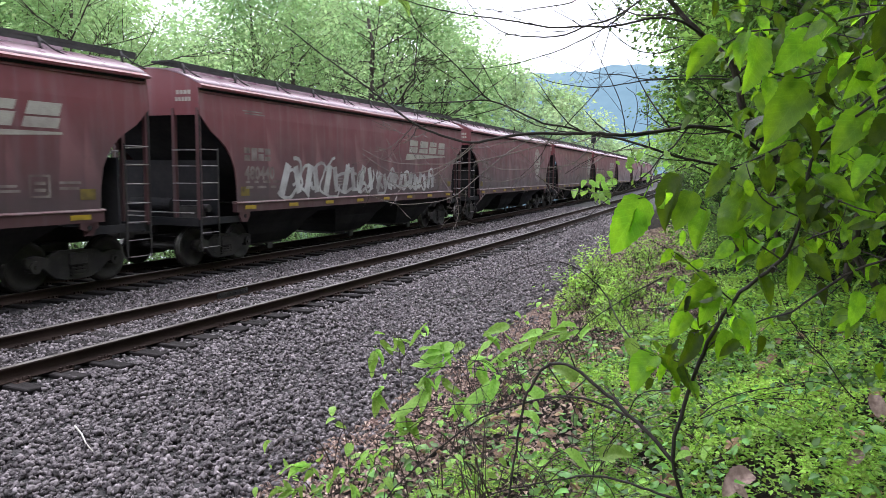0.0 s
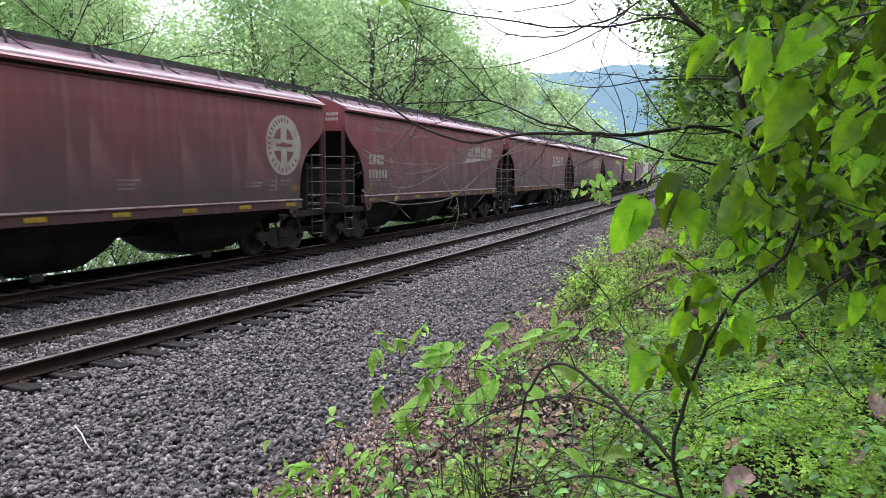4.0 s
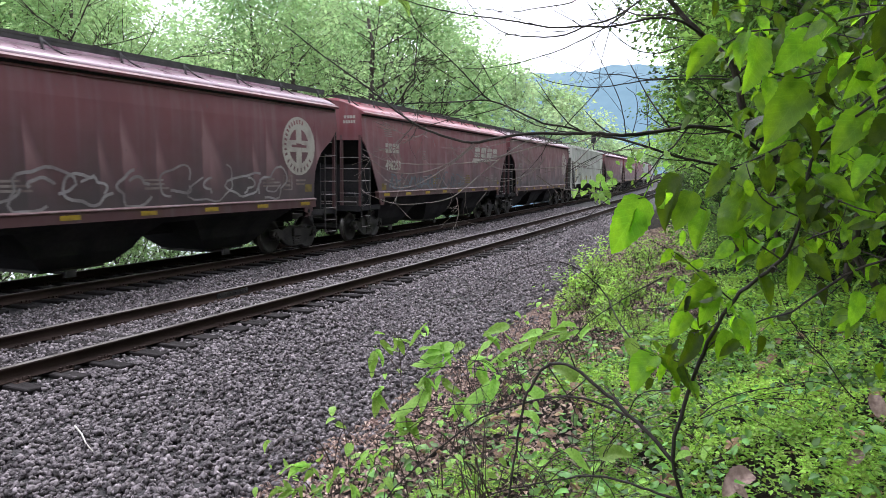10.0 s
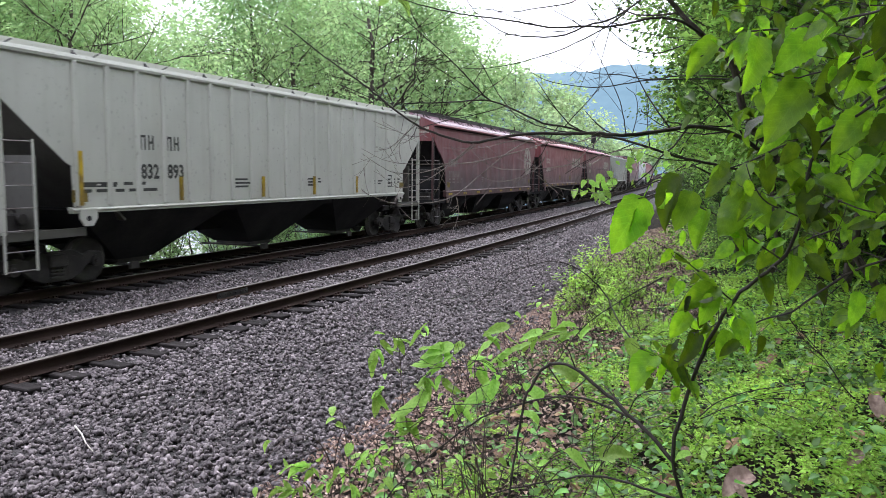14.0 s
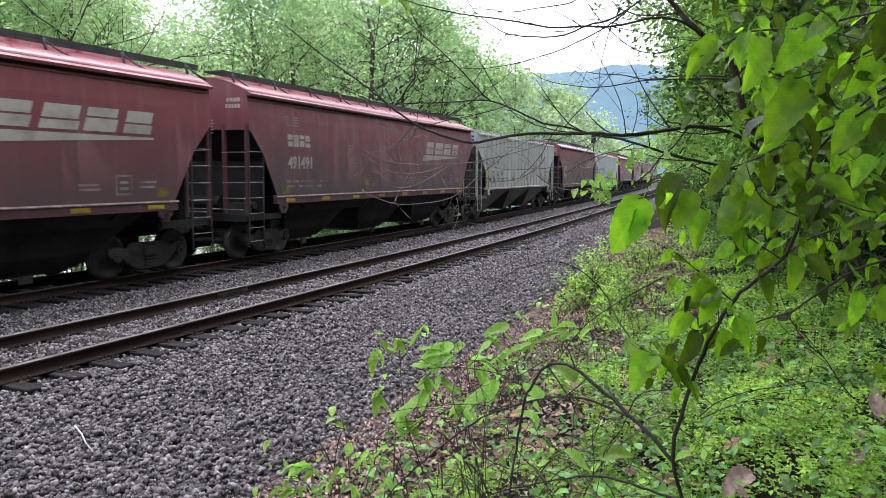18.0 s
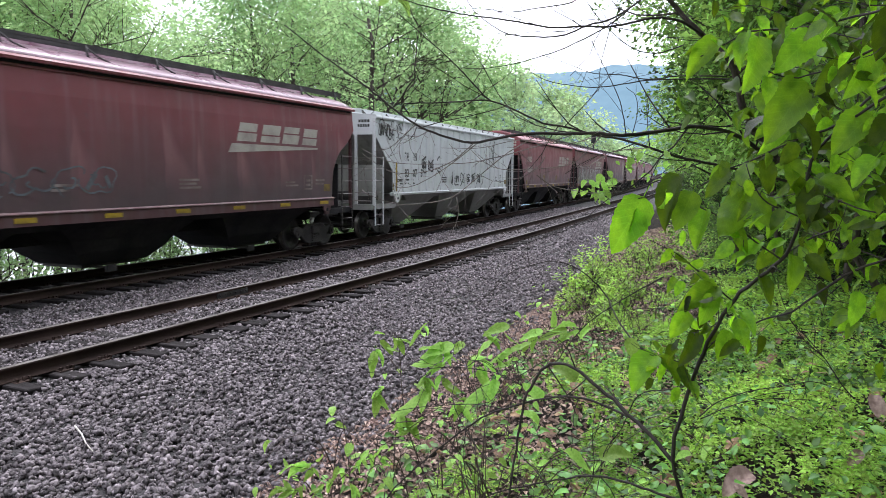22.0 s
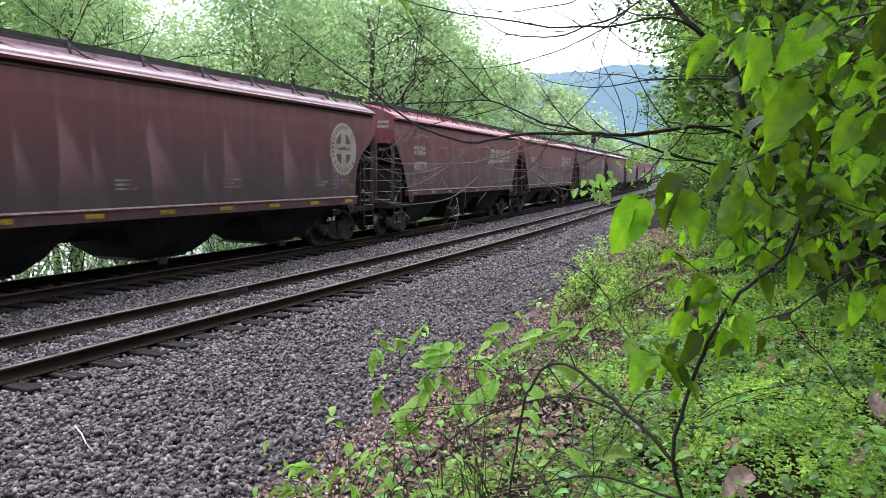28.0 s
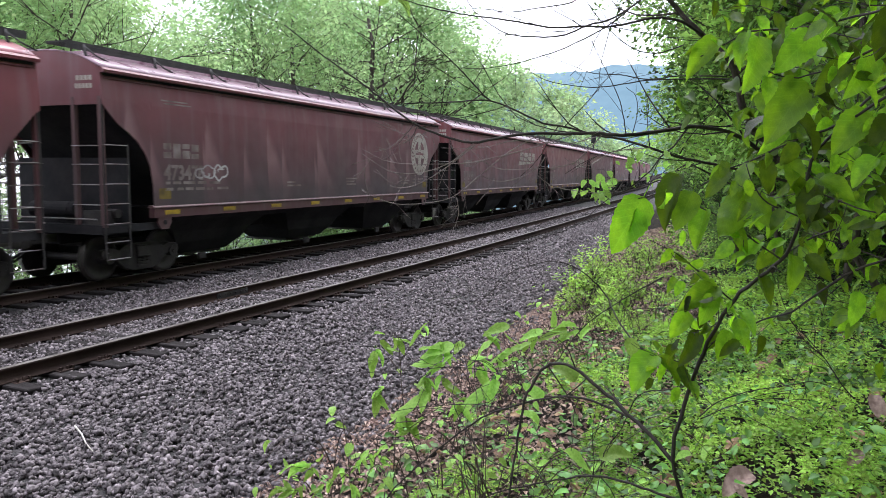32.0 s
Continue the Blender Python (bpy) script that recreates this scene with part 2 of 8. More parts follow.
M = {
    "red_a": paint("maroon_paint", (0.180, 0.043, 0.051), (0.21, 0.125, 0.13), (0.066, 0.050, 0.053), 0.45, 0.55, 0.93),
    "red_s": paint("maroon_streaked_paint", (0.148, 0.043, 0.051), (0.19, 0.13, 0.135), (0.052, 0.043, 0.045), 0.3, 0.9, 0.95),
    "red_b": paint("bright_maroon_paint", (0.205, 0.040, 0.050), (0.22, 0.12, 0.125), (0.074, 0.050, 0.053), 0.35, 0.5, 0.88),
    # roofs paler than the sides: sky brightness put in with the dust
    "roof": paint("sky_bright_roof_paint", (0.25, 0.145, 0.185), (0.32, 0.25, 0.275), (0.20, 0.10, 0.10), 0.6, 0.0, 0.0, 0.33),
    "roof_b": paint("bright_roof_paint", (0.33, 0.085, 0.105), (0.36, 0.21, 0.23), (0.20, 0.08, 0.09), 0.4, 0.0, 0.0, 0.36),
    # paler than the sill below it
    "flange": paint("pale_flange_paint", (0.17, 0.085, 0.087), (0.30, 0.25, 0.24), (0.11, 0.08, 0.08), 0.6, 0.0, 0.2),
    "cream": paint("cream_car_paint", (0.50, 0.505, 0.455), (0.40, 0.395, 0.345), (0.46, 0.455, 0.41), 0.35, 0.0, 0.4),
    "grey": paint("dirty_grey_car_paint", (0.40, 0.41, 0.385), (0.27, 0.265, 0.24), (0.35, 0.34, 0.305), 0.5, 0.0, 0.5),
    "pale": paint("pale_grey_car_paint", (0.58, 0.61, 0.62), (0.42, 0.41, 0.39), (0.50, 0.50, 0.49), 0.35, 0.0, 0.4),
    # car greys darkened for the shade of undersides and ends, plus grime
    "shaded_grey": paint("grimy_shaded_grey_paint", (0.15, 0.145, 0.13), (0.08, 0.075, 0.065), (0.06, 0.056, 0.05), 0.6, 0.0, 0.8),
    "shaded_pale": paint("grimy_shaded_pale_paint", (0.40, 0.41, 0.40), (0.16, 0.155, 0.14), (0.20, 0.195, 0.18), 0.6, 0.0, 0.8),
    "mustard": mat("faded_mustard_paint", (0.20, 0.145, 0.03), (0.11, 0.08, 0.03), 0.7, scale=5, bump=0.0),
    "black": mat("matt_black_paint", (0.021, 0.021, 0.0235), (0.038, 0.036, 0.038), 0.8, scale=1.2, fine=12, bump=0.2, spec=0.12),
    "iron": mat("dark_cast_iron", (0.030, 0.028, 0.029), (0.058, 0.052, 0.050), 0.6, 0.2, scale=3, fine=30, bump=0.3, spec=0.25),
    "tread": mat("worn_wheel_steel", (0.25, 0.24, 0.23), (0.12, 0.11, 0.10), 0.4, 0.9, scale=4, bump=0.1),
    "grate": mat("weathered_steel_grating", (0.045, 0.043, 0.044), (0.075, 0.07, 0.07), 0.7, 0.3, scale=3),
    "rung": mat("worn_grab_iron", (0.34, 0.32, 0.32), (0.16, 0.12, 0.12), 0.6, 0.2, scale=4),
    "letter": mat("cream_lettering", (0.37, 0.345, 0.30), (0.22, 0.18, 0.165), 0.7, scale=2.5, bump=0.0, lo=0.45, hi=0.8),
    "letter_dim": mat("dirty_lettering", (0.25, 0.215, 0.20), (0.12, 0.085, 0.08), 0.75, scale=2.5, bump=0.0),
    "dark_letter": mat("dark_lettering", (0.03, 0.03, 0.03), (0.07, 0.07, 0.065), 0.75, scale=5, bump=0.0),
    "white_tag": mat("white_spray_paint", (0.50, 0.49, 0.48), (0.24, 0.215, 0.21), 0.7, scale=1.3, bump=0.0),
    "faint_tag": mat("worn_white_spray_paint", (0.33, 0.31, 0.31), (0.15, 0.125, 0.125), 0.75, scale=1.3, bump=0.0),
    "blue_tag": mat("pale_blue_spray_paint", (0.14, 0.16, 0.18), (0.07, 0.07, 0.075), 0.7, scale=2, bump=0.0),
    "black_tag": mat("black_spray_paint", (0.03, 0.03, 0.032), (0.08, 0.08, 0.08), 0.7, scale=3, bump=0.0),
    "yellow": mat("yellow_reflective_tape", (0.42, 0.29, 0.02), (0.20, 0.13, 0.025), 0.5, scale=4, objvar=0.2, bump=0.0),
    "sill": paint("dirty_sill_paint", (0.100, 0.034, 0.038), (0.13, 0.10, 0.10), (0.05, 0.032, 0.034), 0.55, 0.0, 0.35),
    "sign_blue": mat("pale_blue_panel", (0.42, 0.55, 0.62), (0.35, 0.43, 0.47), 0.7, scale=3, bump=0.0),
    "rail_side": mat("rusty_rail_steel", (0.028, 0.019, 0.017), (0.050, 0.033, 0.028), 0.95, 0.0, spec=0.12, scale=2.0, fine=30, stretch=(1, 0.3, 1), bump=0.3),
    "rail_head": mat("polished_rail_head", (0.150, 0.135, 0.128), (0.075, 0.062, 0.057), 0.55, 0.35, spec=0.25, scale=1.5, fine=14, bump=0.04),
    "tie": mat("creosoted_timber", (0.014, 0.012, 0.012), (0.028, 0.024, 0.0245), 0.95, spec=0.15, stretch=(1, 5, 5), scale=2.5, fine=22, bump=0.6, objvar=0.3),
    "stone": mat("crushed_grey_stone", (0.235, 0.203, 0.215), (0.050, 0.042, 0.045), 0.8, spec=0.25, scale=25, fine=120, bump=0.08, depth=0.002, island=0.6),
    # nearly black, to paint in the shaded voids between the loose stones
    "bed": mat("void_dark_ballast", (0.060, 0.053, 0.056), (0.010, 0.009, 0.009), 0.8, scale=9, fine=26, bump=1.0, depth=0.05),
    "soil": mat("dark_woodland_soil", (0.022, 0.016, 0.012), (0.006, 0.005, 0.004), 0.98, spec=0.1, scale=3, fine=30, bump=0.8, depth=0.03),
    "litter": mat("dry_leaf_litter", (0.50, 0.36, 0.31), (0.27, 0.18, 0.155), 0.85, scale=5, fine=40, island=0.5, bump=0.3, trans=0.15),
    "bark": mat("dark_grey_bark", (0.036, 0.029, 0.025), (0.085, 0.068, 0.056), 0.9, stretch=(4, 4, 0.7), scale=4, fine=26, bump=0.8, depth=0.02),
    "twig": mat("dark_brown_twig", (0.020, 0.015, 0.014), (0.038, 0.029, 0.026), 0.8, scale=10, fine=70, bump=0.4, depth=0.004),
    "cane": mat("reddish_bramble_cane", (0.075, 0.044, 0.040), (0.034, 0.022, 0.020), 0.6, scale=9, fine=60, bump=0.3, depth=0.003),
    "bleached": mat("bleached_wood", (0.55, 0.52, 0.48), (0.38, 0.35, 0.32), 0.8, scale=9, bump=0.2),
    "pale_twig": mat("skylit_pale_twig", (0.20, 0.16, 0.15), (0.11, 0.085, 0.08), 0.6, scale=12, fine=70, bump=0.2, depth=0.002),
    # wide tone spread per leaf puts lit and shaded looks into the colour
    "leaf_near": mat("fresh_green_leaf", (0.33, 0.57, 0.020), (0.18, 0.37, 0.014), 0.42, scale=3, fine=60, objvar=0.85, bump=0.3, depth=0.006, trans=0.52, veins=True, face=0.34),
    # darker copy of the near leaf, the thicket's shade put into its green
    "leaf_shade": mat("shade_tone_leaf", (0.22, 0.40, 0.025), (0.075, 0.165, 0.012), 0.55, spec=0.25, scale=6, fine=60, island=0.8, bump=0.2, depth=0.004, trans=0.5, face=0.38),
    "leaf_pale": mat("pale_green_leaf", (0.38, 0.60, 0.13), (0.25, 0.46, 0.07), 0.5, scale=9, fine=60, objvar=0.35, bump=0.2, depth=0.004, trans=0.5, veins=True),
    "leaf_low": mat("ground_cover_leaf", (0.50, 0.74, 0.14), (0.17, 0.33, 0.045), 0.55, scale=1.2, fine=40, island=0.4, bump=0.1, trans=0.45),
    "leaf_pale_low": mat("broad_herb_leaf", (0.22, 0.42, 0.11), (0.08, 0.20, 0.04), 0.5, scale=6, fine=40, island=0.6, bump=0.2, depth=0.003, trans=0.4),
    "dead": mat("tan_dead_leaf", (0.34, 0.22, 0.14), (0.15, 0.08, 0.05), 0.8, scale=7, fine=40, island=0.6, bump=0.3, depth=0.004, trans=0.2),
    "stalk": mat("straw_stalk", (0.38, 0.36, 0.22), (0.20, 0.18, 0.10), 0.7, scale=6, bump=0.0),
    "herb": mat("dark_herb_leaf", (0.075, 0.19, 0.030), (0.030, 0.085, 0.016), 0.5, scale=2.0, fine=40, island=0.5, bump=0.1, trans=0.25),
    # lit and shaded copies of one woodland leaf; edge trees get the lit one
    "leaf_edge": mat("lit_tone_leaf", (0.38, 0.60, 0.14), (0.13, 0.26, 0.055), 0.6, spec=0.25, scale=1.3, fine=6, island=0.4, bump=0.0, trans=0.5),
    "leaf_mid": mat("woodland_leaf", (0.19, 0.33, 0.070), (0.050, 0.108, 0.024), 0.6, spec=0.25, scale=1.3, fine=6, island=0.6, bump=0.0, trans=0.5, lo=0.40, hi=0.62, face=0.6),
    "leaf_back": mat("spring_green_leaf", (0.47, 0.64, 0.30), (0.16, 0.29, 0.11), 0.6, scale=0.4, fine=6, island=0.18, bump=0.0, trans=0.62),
    # paler leaf for far trees, distance haze mixed into its colour
    "leaf_far": mat("haze_tinted_leaf", (0.50, 0.63, 0.34), (0.25, 0.38, 0.18), 0.7, scale=0.3, fine=5, island=0.3, bump=0.0, trans=0.5),
    "river": mat("still_river_water", (0.03, 0.045, 0.04), (0.02, 0.032, 0.03), 0.08, scale=0.05, fine=1.5, bump=0.15, depth=0.05, spec=0.5),
}


def mountain_mat():
    m = bpy.data.materials.new("haze_glow_ridge")
    m.use_nodes = True
    N, K = m.node_tree.nodes, m.node_tree.links
    tc = N.new("ShaderNodeTexCoord")
    n = N.new("ShaderNodeTexNoise")
    n.inputs["Scale"].default_value, n.inputs["Detail"].default_value = 0.02, 6
    K.new(tc.outputs["Object"], n.inputs["Vector"])
    # distance haze painted on: a blue glow over the dark wooded base
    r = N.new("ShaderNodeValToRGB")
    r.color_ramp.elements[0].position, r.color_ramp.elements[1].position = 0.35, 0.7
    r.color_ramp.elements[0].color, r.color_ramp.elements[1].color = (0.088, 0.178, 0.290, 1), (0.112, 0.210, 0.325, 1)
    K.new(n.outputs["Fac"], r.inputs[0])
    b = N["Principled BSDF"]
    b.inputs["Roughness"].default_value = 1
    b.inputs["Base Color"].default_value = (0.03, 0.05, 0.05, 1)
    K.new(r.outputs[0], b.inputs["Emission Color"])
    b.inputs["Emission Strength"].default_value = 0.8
    return m


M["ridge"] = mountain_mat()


# ---- helpers of this scene ----
def obj(name, me, material=None, parent=None, label=""):
    ob = new(name, me)
    if material is not None and not me.materials:
        me.materials.append(M[material] if isinstance(material, str) else material)
    if parent is not None:
        ob.parent = parent
    if label:
        ob["label"] = label
    return ob


def part(name, bm, material, parent, label=""):
    me = bpy.data.meshes.new(name)
    bm.to_mesh(me)
    bm.free()
    return obj(name, me, material, parent, label)


def raw(name, verts, faces, smooth=False):
    """A mesh from arrays: verts (n, 3), faces (m, 3 or 4)."""
    verts, faces = np.asarray(verts, np.float32), np.asarray(faces, np.int32)
    me = bpy.data.meshes.new(name)
    k = faces.shape[1]
    me.vertices.add(len(verts))
    me.vertices.foreach_set("co", verts.ravel())
    me.loops.add(faces.size)
    me.loops.foreach_set("vertex_index", faces.ravel())
    me.polygons.add(len(faces))
    me.polygons.foreach_set("loop_start", np.arange(0, faces.size, k, dtype=np.int32))
    if smooth:
        me.polygons.foreach_set("use_smooth", np.ones(len(faces), bool))
    me.update(calc_edges=True)
    return me


def box(bm, x0, x1, y0, y1, z0, z1):
    vs = [bm.verts.new((x, y, z)) for x in (x0, x1) for y in (y0, y1) for z in (z0, z1)]
    for a, b, c, d in ((0, 1, 3, 2), (4, 6, 7, 5), (0, 4, 5, 1), (2, 3, 7, 6), (0, 2, 6, 4), (1, 5, 7, 3)):
        bm.faces.new((vs[a], vs[b], vs[c], vs[d]))


def tube(bm, pts, r, sides=6, r_end=None):
    """A round rod along points, tapering to r_end."""
    pts = [Vector(p) for p in pts]
    r_end = r if r_end is None else r_end
    rings = []
    n = len(pts)
    for i, p in enumerate(pts):
        d = (pts[min(i + 1, n - 1)] - pts[max(i - 1, 0)]).normalized()
        a = d.orthogonal().normalized() if i == 0 else (last_a - d * last_a.dot(d)).normalized()
        last_a = a
        b = d.cross(a)
        rr = r + (r_end - r) * i / max(n - 1, 1)
        rings.append([bm.verts.new(p + (a * math.cos(t) + b * math.sin(t)) * rr) for t in [2 * math.pi * j / sides for j in range(sides)]])
    for q, w in zip(rings, rings[1:]):
        for j in range(sides):
            f = bm.faces.new((q[j], q[(j + 1) % sides], w[(j + 1) % sides], w[j]))
            f.smooth = True
    bm.faces.new(rings[0][::-1])
    bm.faces.new(rings[-1])


def prism(bm, outline, axis, a, b):
    """Extrude a 2D outline from a to b along an axis. Outline in the two other axes, in order x, y, z."""
    def put(u, v, w):
        return {"x": (w, u, v), "y": (u, w, v), "z": (u, v, w)}[axis]
    p = [bm.verts.new(put(u, v, a)) for u, v in outline]
    q = [bm.verts.new(put(u, v, b)) for u, v in outline]
    n = len(outline)
    bm.faces.new(p)
    bm.faces.new(q[::-1])
    for i in range(n):
        bm.faces.new((p[i], q[i], q[(i + 1) % n], p[(i + 1) % n]))


def disc(bm, centre, r, y0, y1, n=28, axis="y"):
    prism(bm, [(centre[0] + r * math.cos(2 * math.pi * i / n), centre[1] + r * math.sin(2 * math.pi * i / n)) for i in range(n)], axis, y0, y1)


def fixed(bm):
    bmesh.ops.recalc_face_normals(bm, faces=bm.faces)
    return bm


# ---- the line of the railway ----
SPACING = 4.5415


def bend(s):
    return np.where(s < -60, 0, np.where(s < 0, 0.0041, np.where(s < 95, 0.0041 - 0.000116 * s + 8.319e-7 * s * s, 0.00059)))


LS = np.arange(-520, 760, 0.5)
_k = bend(LS + 0.25)
LA = np.concatenate([[0], np.cumsum(_k * 0.5)])[:-1]
LX = np.concatenate([[0], np.cumsum(-np.sin(LA + _k * 0.25) * 0.5)])[:-1]
LY = np.concatenate([[0], np.cumsum(np.cos(LA + _k * 0.25) * 0.5)])[:-1]
_i = 1040
_ca, _sa = math.cos(-LA[_i]), math.sin(-LA[_i])
LX, LY = LX - LX[_i], LY - LY[_i]
LX, LY = _ca * LX - _sa * LY, _sa * LX + _ca * LY
LA = LA - LA[_i]


def line(s, off=0.0):
    """x, y and heading at s metres along the far track, off metres towards the camera's side."""
    x, y, a = np.interp(s, LS, LX), np.interp(s, LS, LY), np.interp(s, LS, LA)
    return x + off * np.cos(a), y + off * np.sin(a), a


def place(x, y):
    """s and off of ground points (arrays)."""
    s = np.array(y, float)
    for _ in range(6):
        lx, ly, a = np.interp(s, LS, LX), np.interp(s, LS, LY), np.interp(s, LS, LA)
        s = s - np.sin(a) * (x - lx) + np.cos(a) * (y - ly)
    return s, (x - lx) * np.cos(a) + (y - ly) * np.sin(a)


def lumps(x, y):
    return 0.05 * np.sin(1.7 * x + 0.6 * y) * np.cos(1.1 * y - 0.4 * x) + 0.03 * np.sin(4.1 * x + 1.3) * np.sin(3.7 * y)


def bed_edge(s):
    """How far the stones reach from the far track's centre."""
    return np.interp(s, [-50, 4, 10, 16, 22, 38, 60, 200], [9.8, 9.75, 9.6, 9.35, 9.0, 8.1, 7.6, 7.4])


def ground_z(x, y):
    s, d = place(x, y)
    e = bed_edge(s)
    u = np.where(d > 6.3, (d - 6.3) / np.maximum(e - 6.3, 0.1), 0)
    z = np.interp(d, [-400, -60, -25, -12, -6, -3.4, -1.9, -1.5, 1.5, 2.3, 3.0, 6.2], [-14, -8, -6.5, -3.8, -1.6, -0.75, -0.32, -0.235, -0.235, -0.3, -0.235, -0.24])
    right = np.interp(u, [0, 0.5, 1.0], [-0.24, -0.33, -0.30])
    beyond = np.interp(d - e, [0, 1.2, 3.6, 7, 14, 40, 300], [-0.30, -0.02, 0.62, 1.0, 2.6, 12, 90])
    z = np.where(d > 6.2, np.where(d > e, beyond, right), z)
    rough = np.clip((np.abs(d - 2.2) - 5.5) / 4, 0, 1)
    return z + lumps(x, y) * rough * np.where(d < -4, 3, 1)


# ---- ground ----
def build_ground():
    xs = np.concatenate([[-3000, -1500, -800, -400, -250, -160, -110, -80, -60, -45, -35], np.arange(-28, -8, 1.5), np.arange(-8, 20, 0.25), np.arange(20, 40, 1.5), [45, 60, 80, 120, 180, 260, 400, 800, 1500, 3000]])
    ys = np.concatenate([[-3000, -1500, -800, -500, -400, -300, -220, -160, -110, -80, -60, -45, -30, -20, -12, -6], np.arange(-3, 34, 0.25), np.arange(34, 80, 1.0), np.arange(80, 200, 4.0), [210, 240, 280, 340, 420, 520, 700, 1000, 1600, 3000]])
    gx, gy = np.meshgrid(xs, ys)
    px, py = gx.ravel(), gy.ravel()
    far = (np.abs(px) > 390) | (np.abs(py) > 460)
    pz = np.where(far, np.where(px > 0, 60, -14), ground_z(np.clip(px, -390, 390), np.clip(py, -460, 460)))
    w, h = len(xs), len(ys)
    i = np.arange(w * h).reshape(h, w)
    faces = np.stack([i[:-1, :-1], i[:-1, 1:], i[1:, 1:], i[1:, :-1]], -1).reshape(-1, 4)
    me = raw("ground", np.stack([px, py, pz], 1), faces, True)
    me.materials.append(M["bed"])
    me.materials.append(M["soil"])
    cx, cy = px[faces].mean(1), py[faces].mean(1)
    s, d = place(np.clip(cx, -390, 390), np.clip(cy, -460, 460))
    me.polygons.foreach_set("material_index", ((d < -3.6) | (d > bed_edge(s))).astype(np.int32))
    g = new("ground", me)
    bm = bmesh.new()
    for p in ((-700, -600), (-30, -600), (-30, 900), (-700, 900)):
        bm.verts.new((*p, -5.9))
    bm.faces.new(bm.verts[:])
    tagged(part("water", bm, "river", None, "calm grey river below the wooded bank"), kind="structure")
    tagged(g, "gravel track bed running into dark woodland soil", kind="structure")


CUBE = np.array([[0, 1, 3, 2], [4, 6, 7, 5], [0, 4, 5, 1], [2, 3, 7, 6], [0, 2, 6, 4], [1, 5, 7, 3]])
CORNER = np.array([(x, y, z) for x in (-1, 1) for y in (-1, 1) for z in (-1, 1)], float)


def turns(rng, n):
    """n rotation matrices of stones that lie fairly flat."""
    q = rng.normal(size=(n, 4)) * np.array([1.0, 0.33, 0.33, 1.0])
    q /= np.linalg.norm(q, axis=1)[:, None]
    a, b, c, d = q.T
    return np.stack([1 - 2 * (c * c + d * d), 2 * (b * c - a * d), 2 * (b * d + a * c), 2 * (b * c + a * d), 1 - 2 * (b * b + d * d), 2 * (c * d - a * b), 2 * (b * d - a * c), 2 * (c * d + a * b), 1 - 2 * (b * b + c * c)], 1).reshape(n, 3, 3)


def build_stones():
    rng = np.random.default_rng(4)
    cells = [(-16, 1.5, 5.6, 10.0, 60), (-16, 4, 1.35, 5.6, 50), (1.5, 7, 5.6, 10.0, 700), (7, 12, 5.6, 9.9, 580), (12, 22, 5.6, 9.5, 340), (22, 45, 5.6, 8.8, 130), (4, 14, 1.35, 5.6, 400), (14, 28, 1.35, 5.6, 270), (28, 55, 1.35, 5.6, 100), (4, 14, 3.85, 5.25, 330), (14, 30, 3.85, 5.25, 120), (4, 30, -3.0, -1.3, 40)]
    S, D = [], []
    for s0, s1, d0, d1, per in cells:
        n = int((s1 - s0) * (d1 - d0) * per)
        S.append(rng.uniform(s0, s1, n))
        D.append(rng.uniform(d0, d1, n))
    S, D = np.concatenate(S), np.concatenate(D)
    keep = D < bed_edge(S) + rng.normal(0, 0.22, len(S))
    keep &= ~((np.abs(np.abs(D - SPACING) - 0.753) < 0.075))
    S, D = S[keep], D[keep]
    x, y, _ = line(S, D)
    n = len(S)
    size = 0.0115 + 0.019 * rng.random(n) ** 1.5 * np.where(rng.random(n) < 0.12, 1.4, 1.0) * np.where((S > 22) | (S < 1.5), 1.8, np.where(S > 13, 1.2, 1.0))
    between = np.abs(D - SPACING) < 0.70
    z = ground_z(x, y) + size * rng.uniform(-0.3, 0.9, n) + 0.042 * rng.random(n) ** 1.4 - 0.012 + np.where(between, 0.035 - size * 0.5, 0) - np.where((np.abs(D - SPACING) > 0.8) & (np.abs(D - SPACING) < 1.42), 0.012, 0)
    at, spin = np.stack([x, y, z], 1), turns(rng, n)
    # crushed blocks: uneven corners, a smaller and shifted upper face
    form = rng.uniform((0.95, 0.75, 0.45), (1.40, 1.15, 0.85), (n, 3))[:, None, :] * CORNER[None] * rng.uniform(0.70, 1.15, (n, 8, 3))
    upper = CORNER[:, 2] > 0
    form[:, upper, :2] = form[:, upper, :2] * rng.uniform(0.35, 0.95, (n, 1, 2)) + (rng.uniform(-0.35, 0.35, (n, 2)))[:, None, :]
    v = np.einsum("nij,nkj->nki", spin, form * size[:, None, None]) + at[:, None, :]
    f = (CUBE[None] + 8 * np.arange(n)[:, None, None]).reshape(-1, 4)
    tagged(obj("ballast_stones", raw("ballast_stones", v.reshape(-1, 3), f), "stone"), "loose angular crushed grey ballast stones beside the rails", "gravel", kind="stuff")


# ---- tracks ----
RAIL = [(-0.075, -0.172), (0.075, -0.172), (0.075, -0.160), (0.016, -0.145), (0.010, -0.125), (0.010, -0.048), (0.037, -0.036), (0.037, -0.008), (0.026, 0.0), (-0.026, 0.0), (-0.037, -0.008), (-0.037, -0.036), (-0.010, -0.048), (-0.010, -0.125), (-0.016, -0.145), (-0.075, -0.160)]


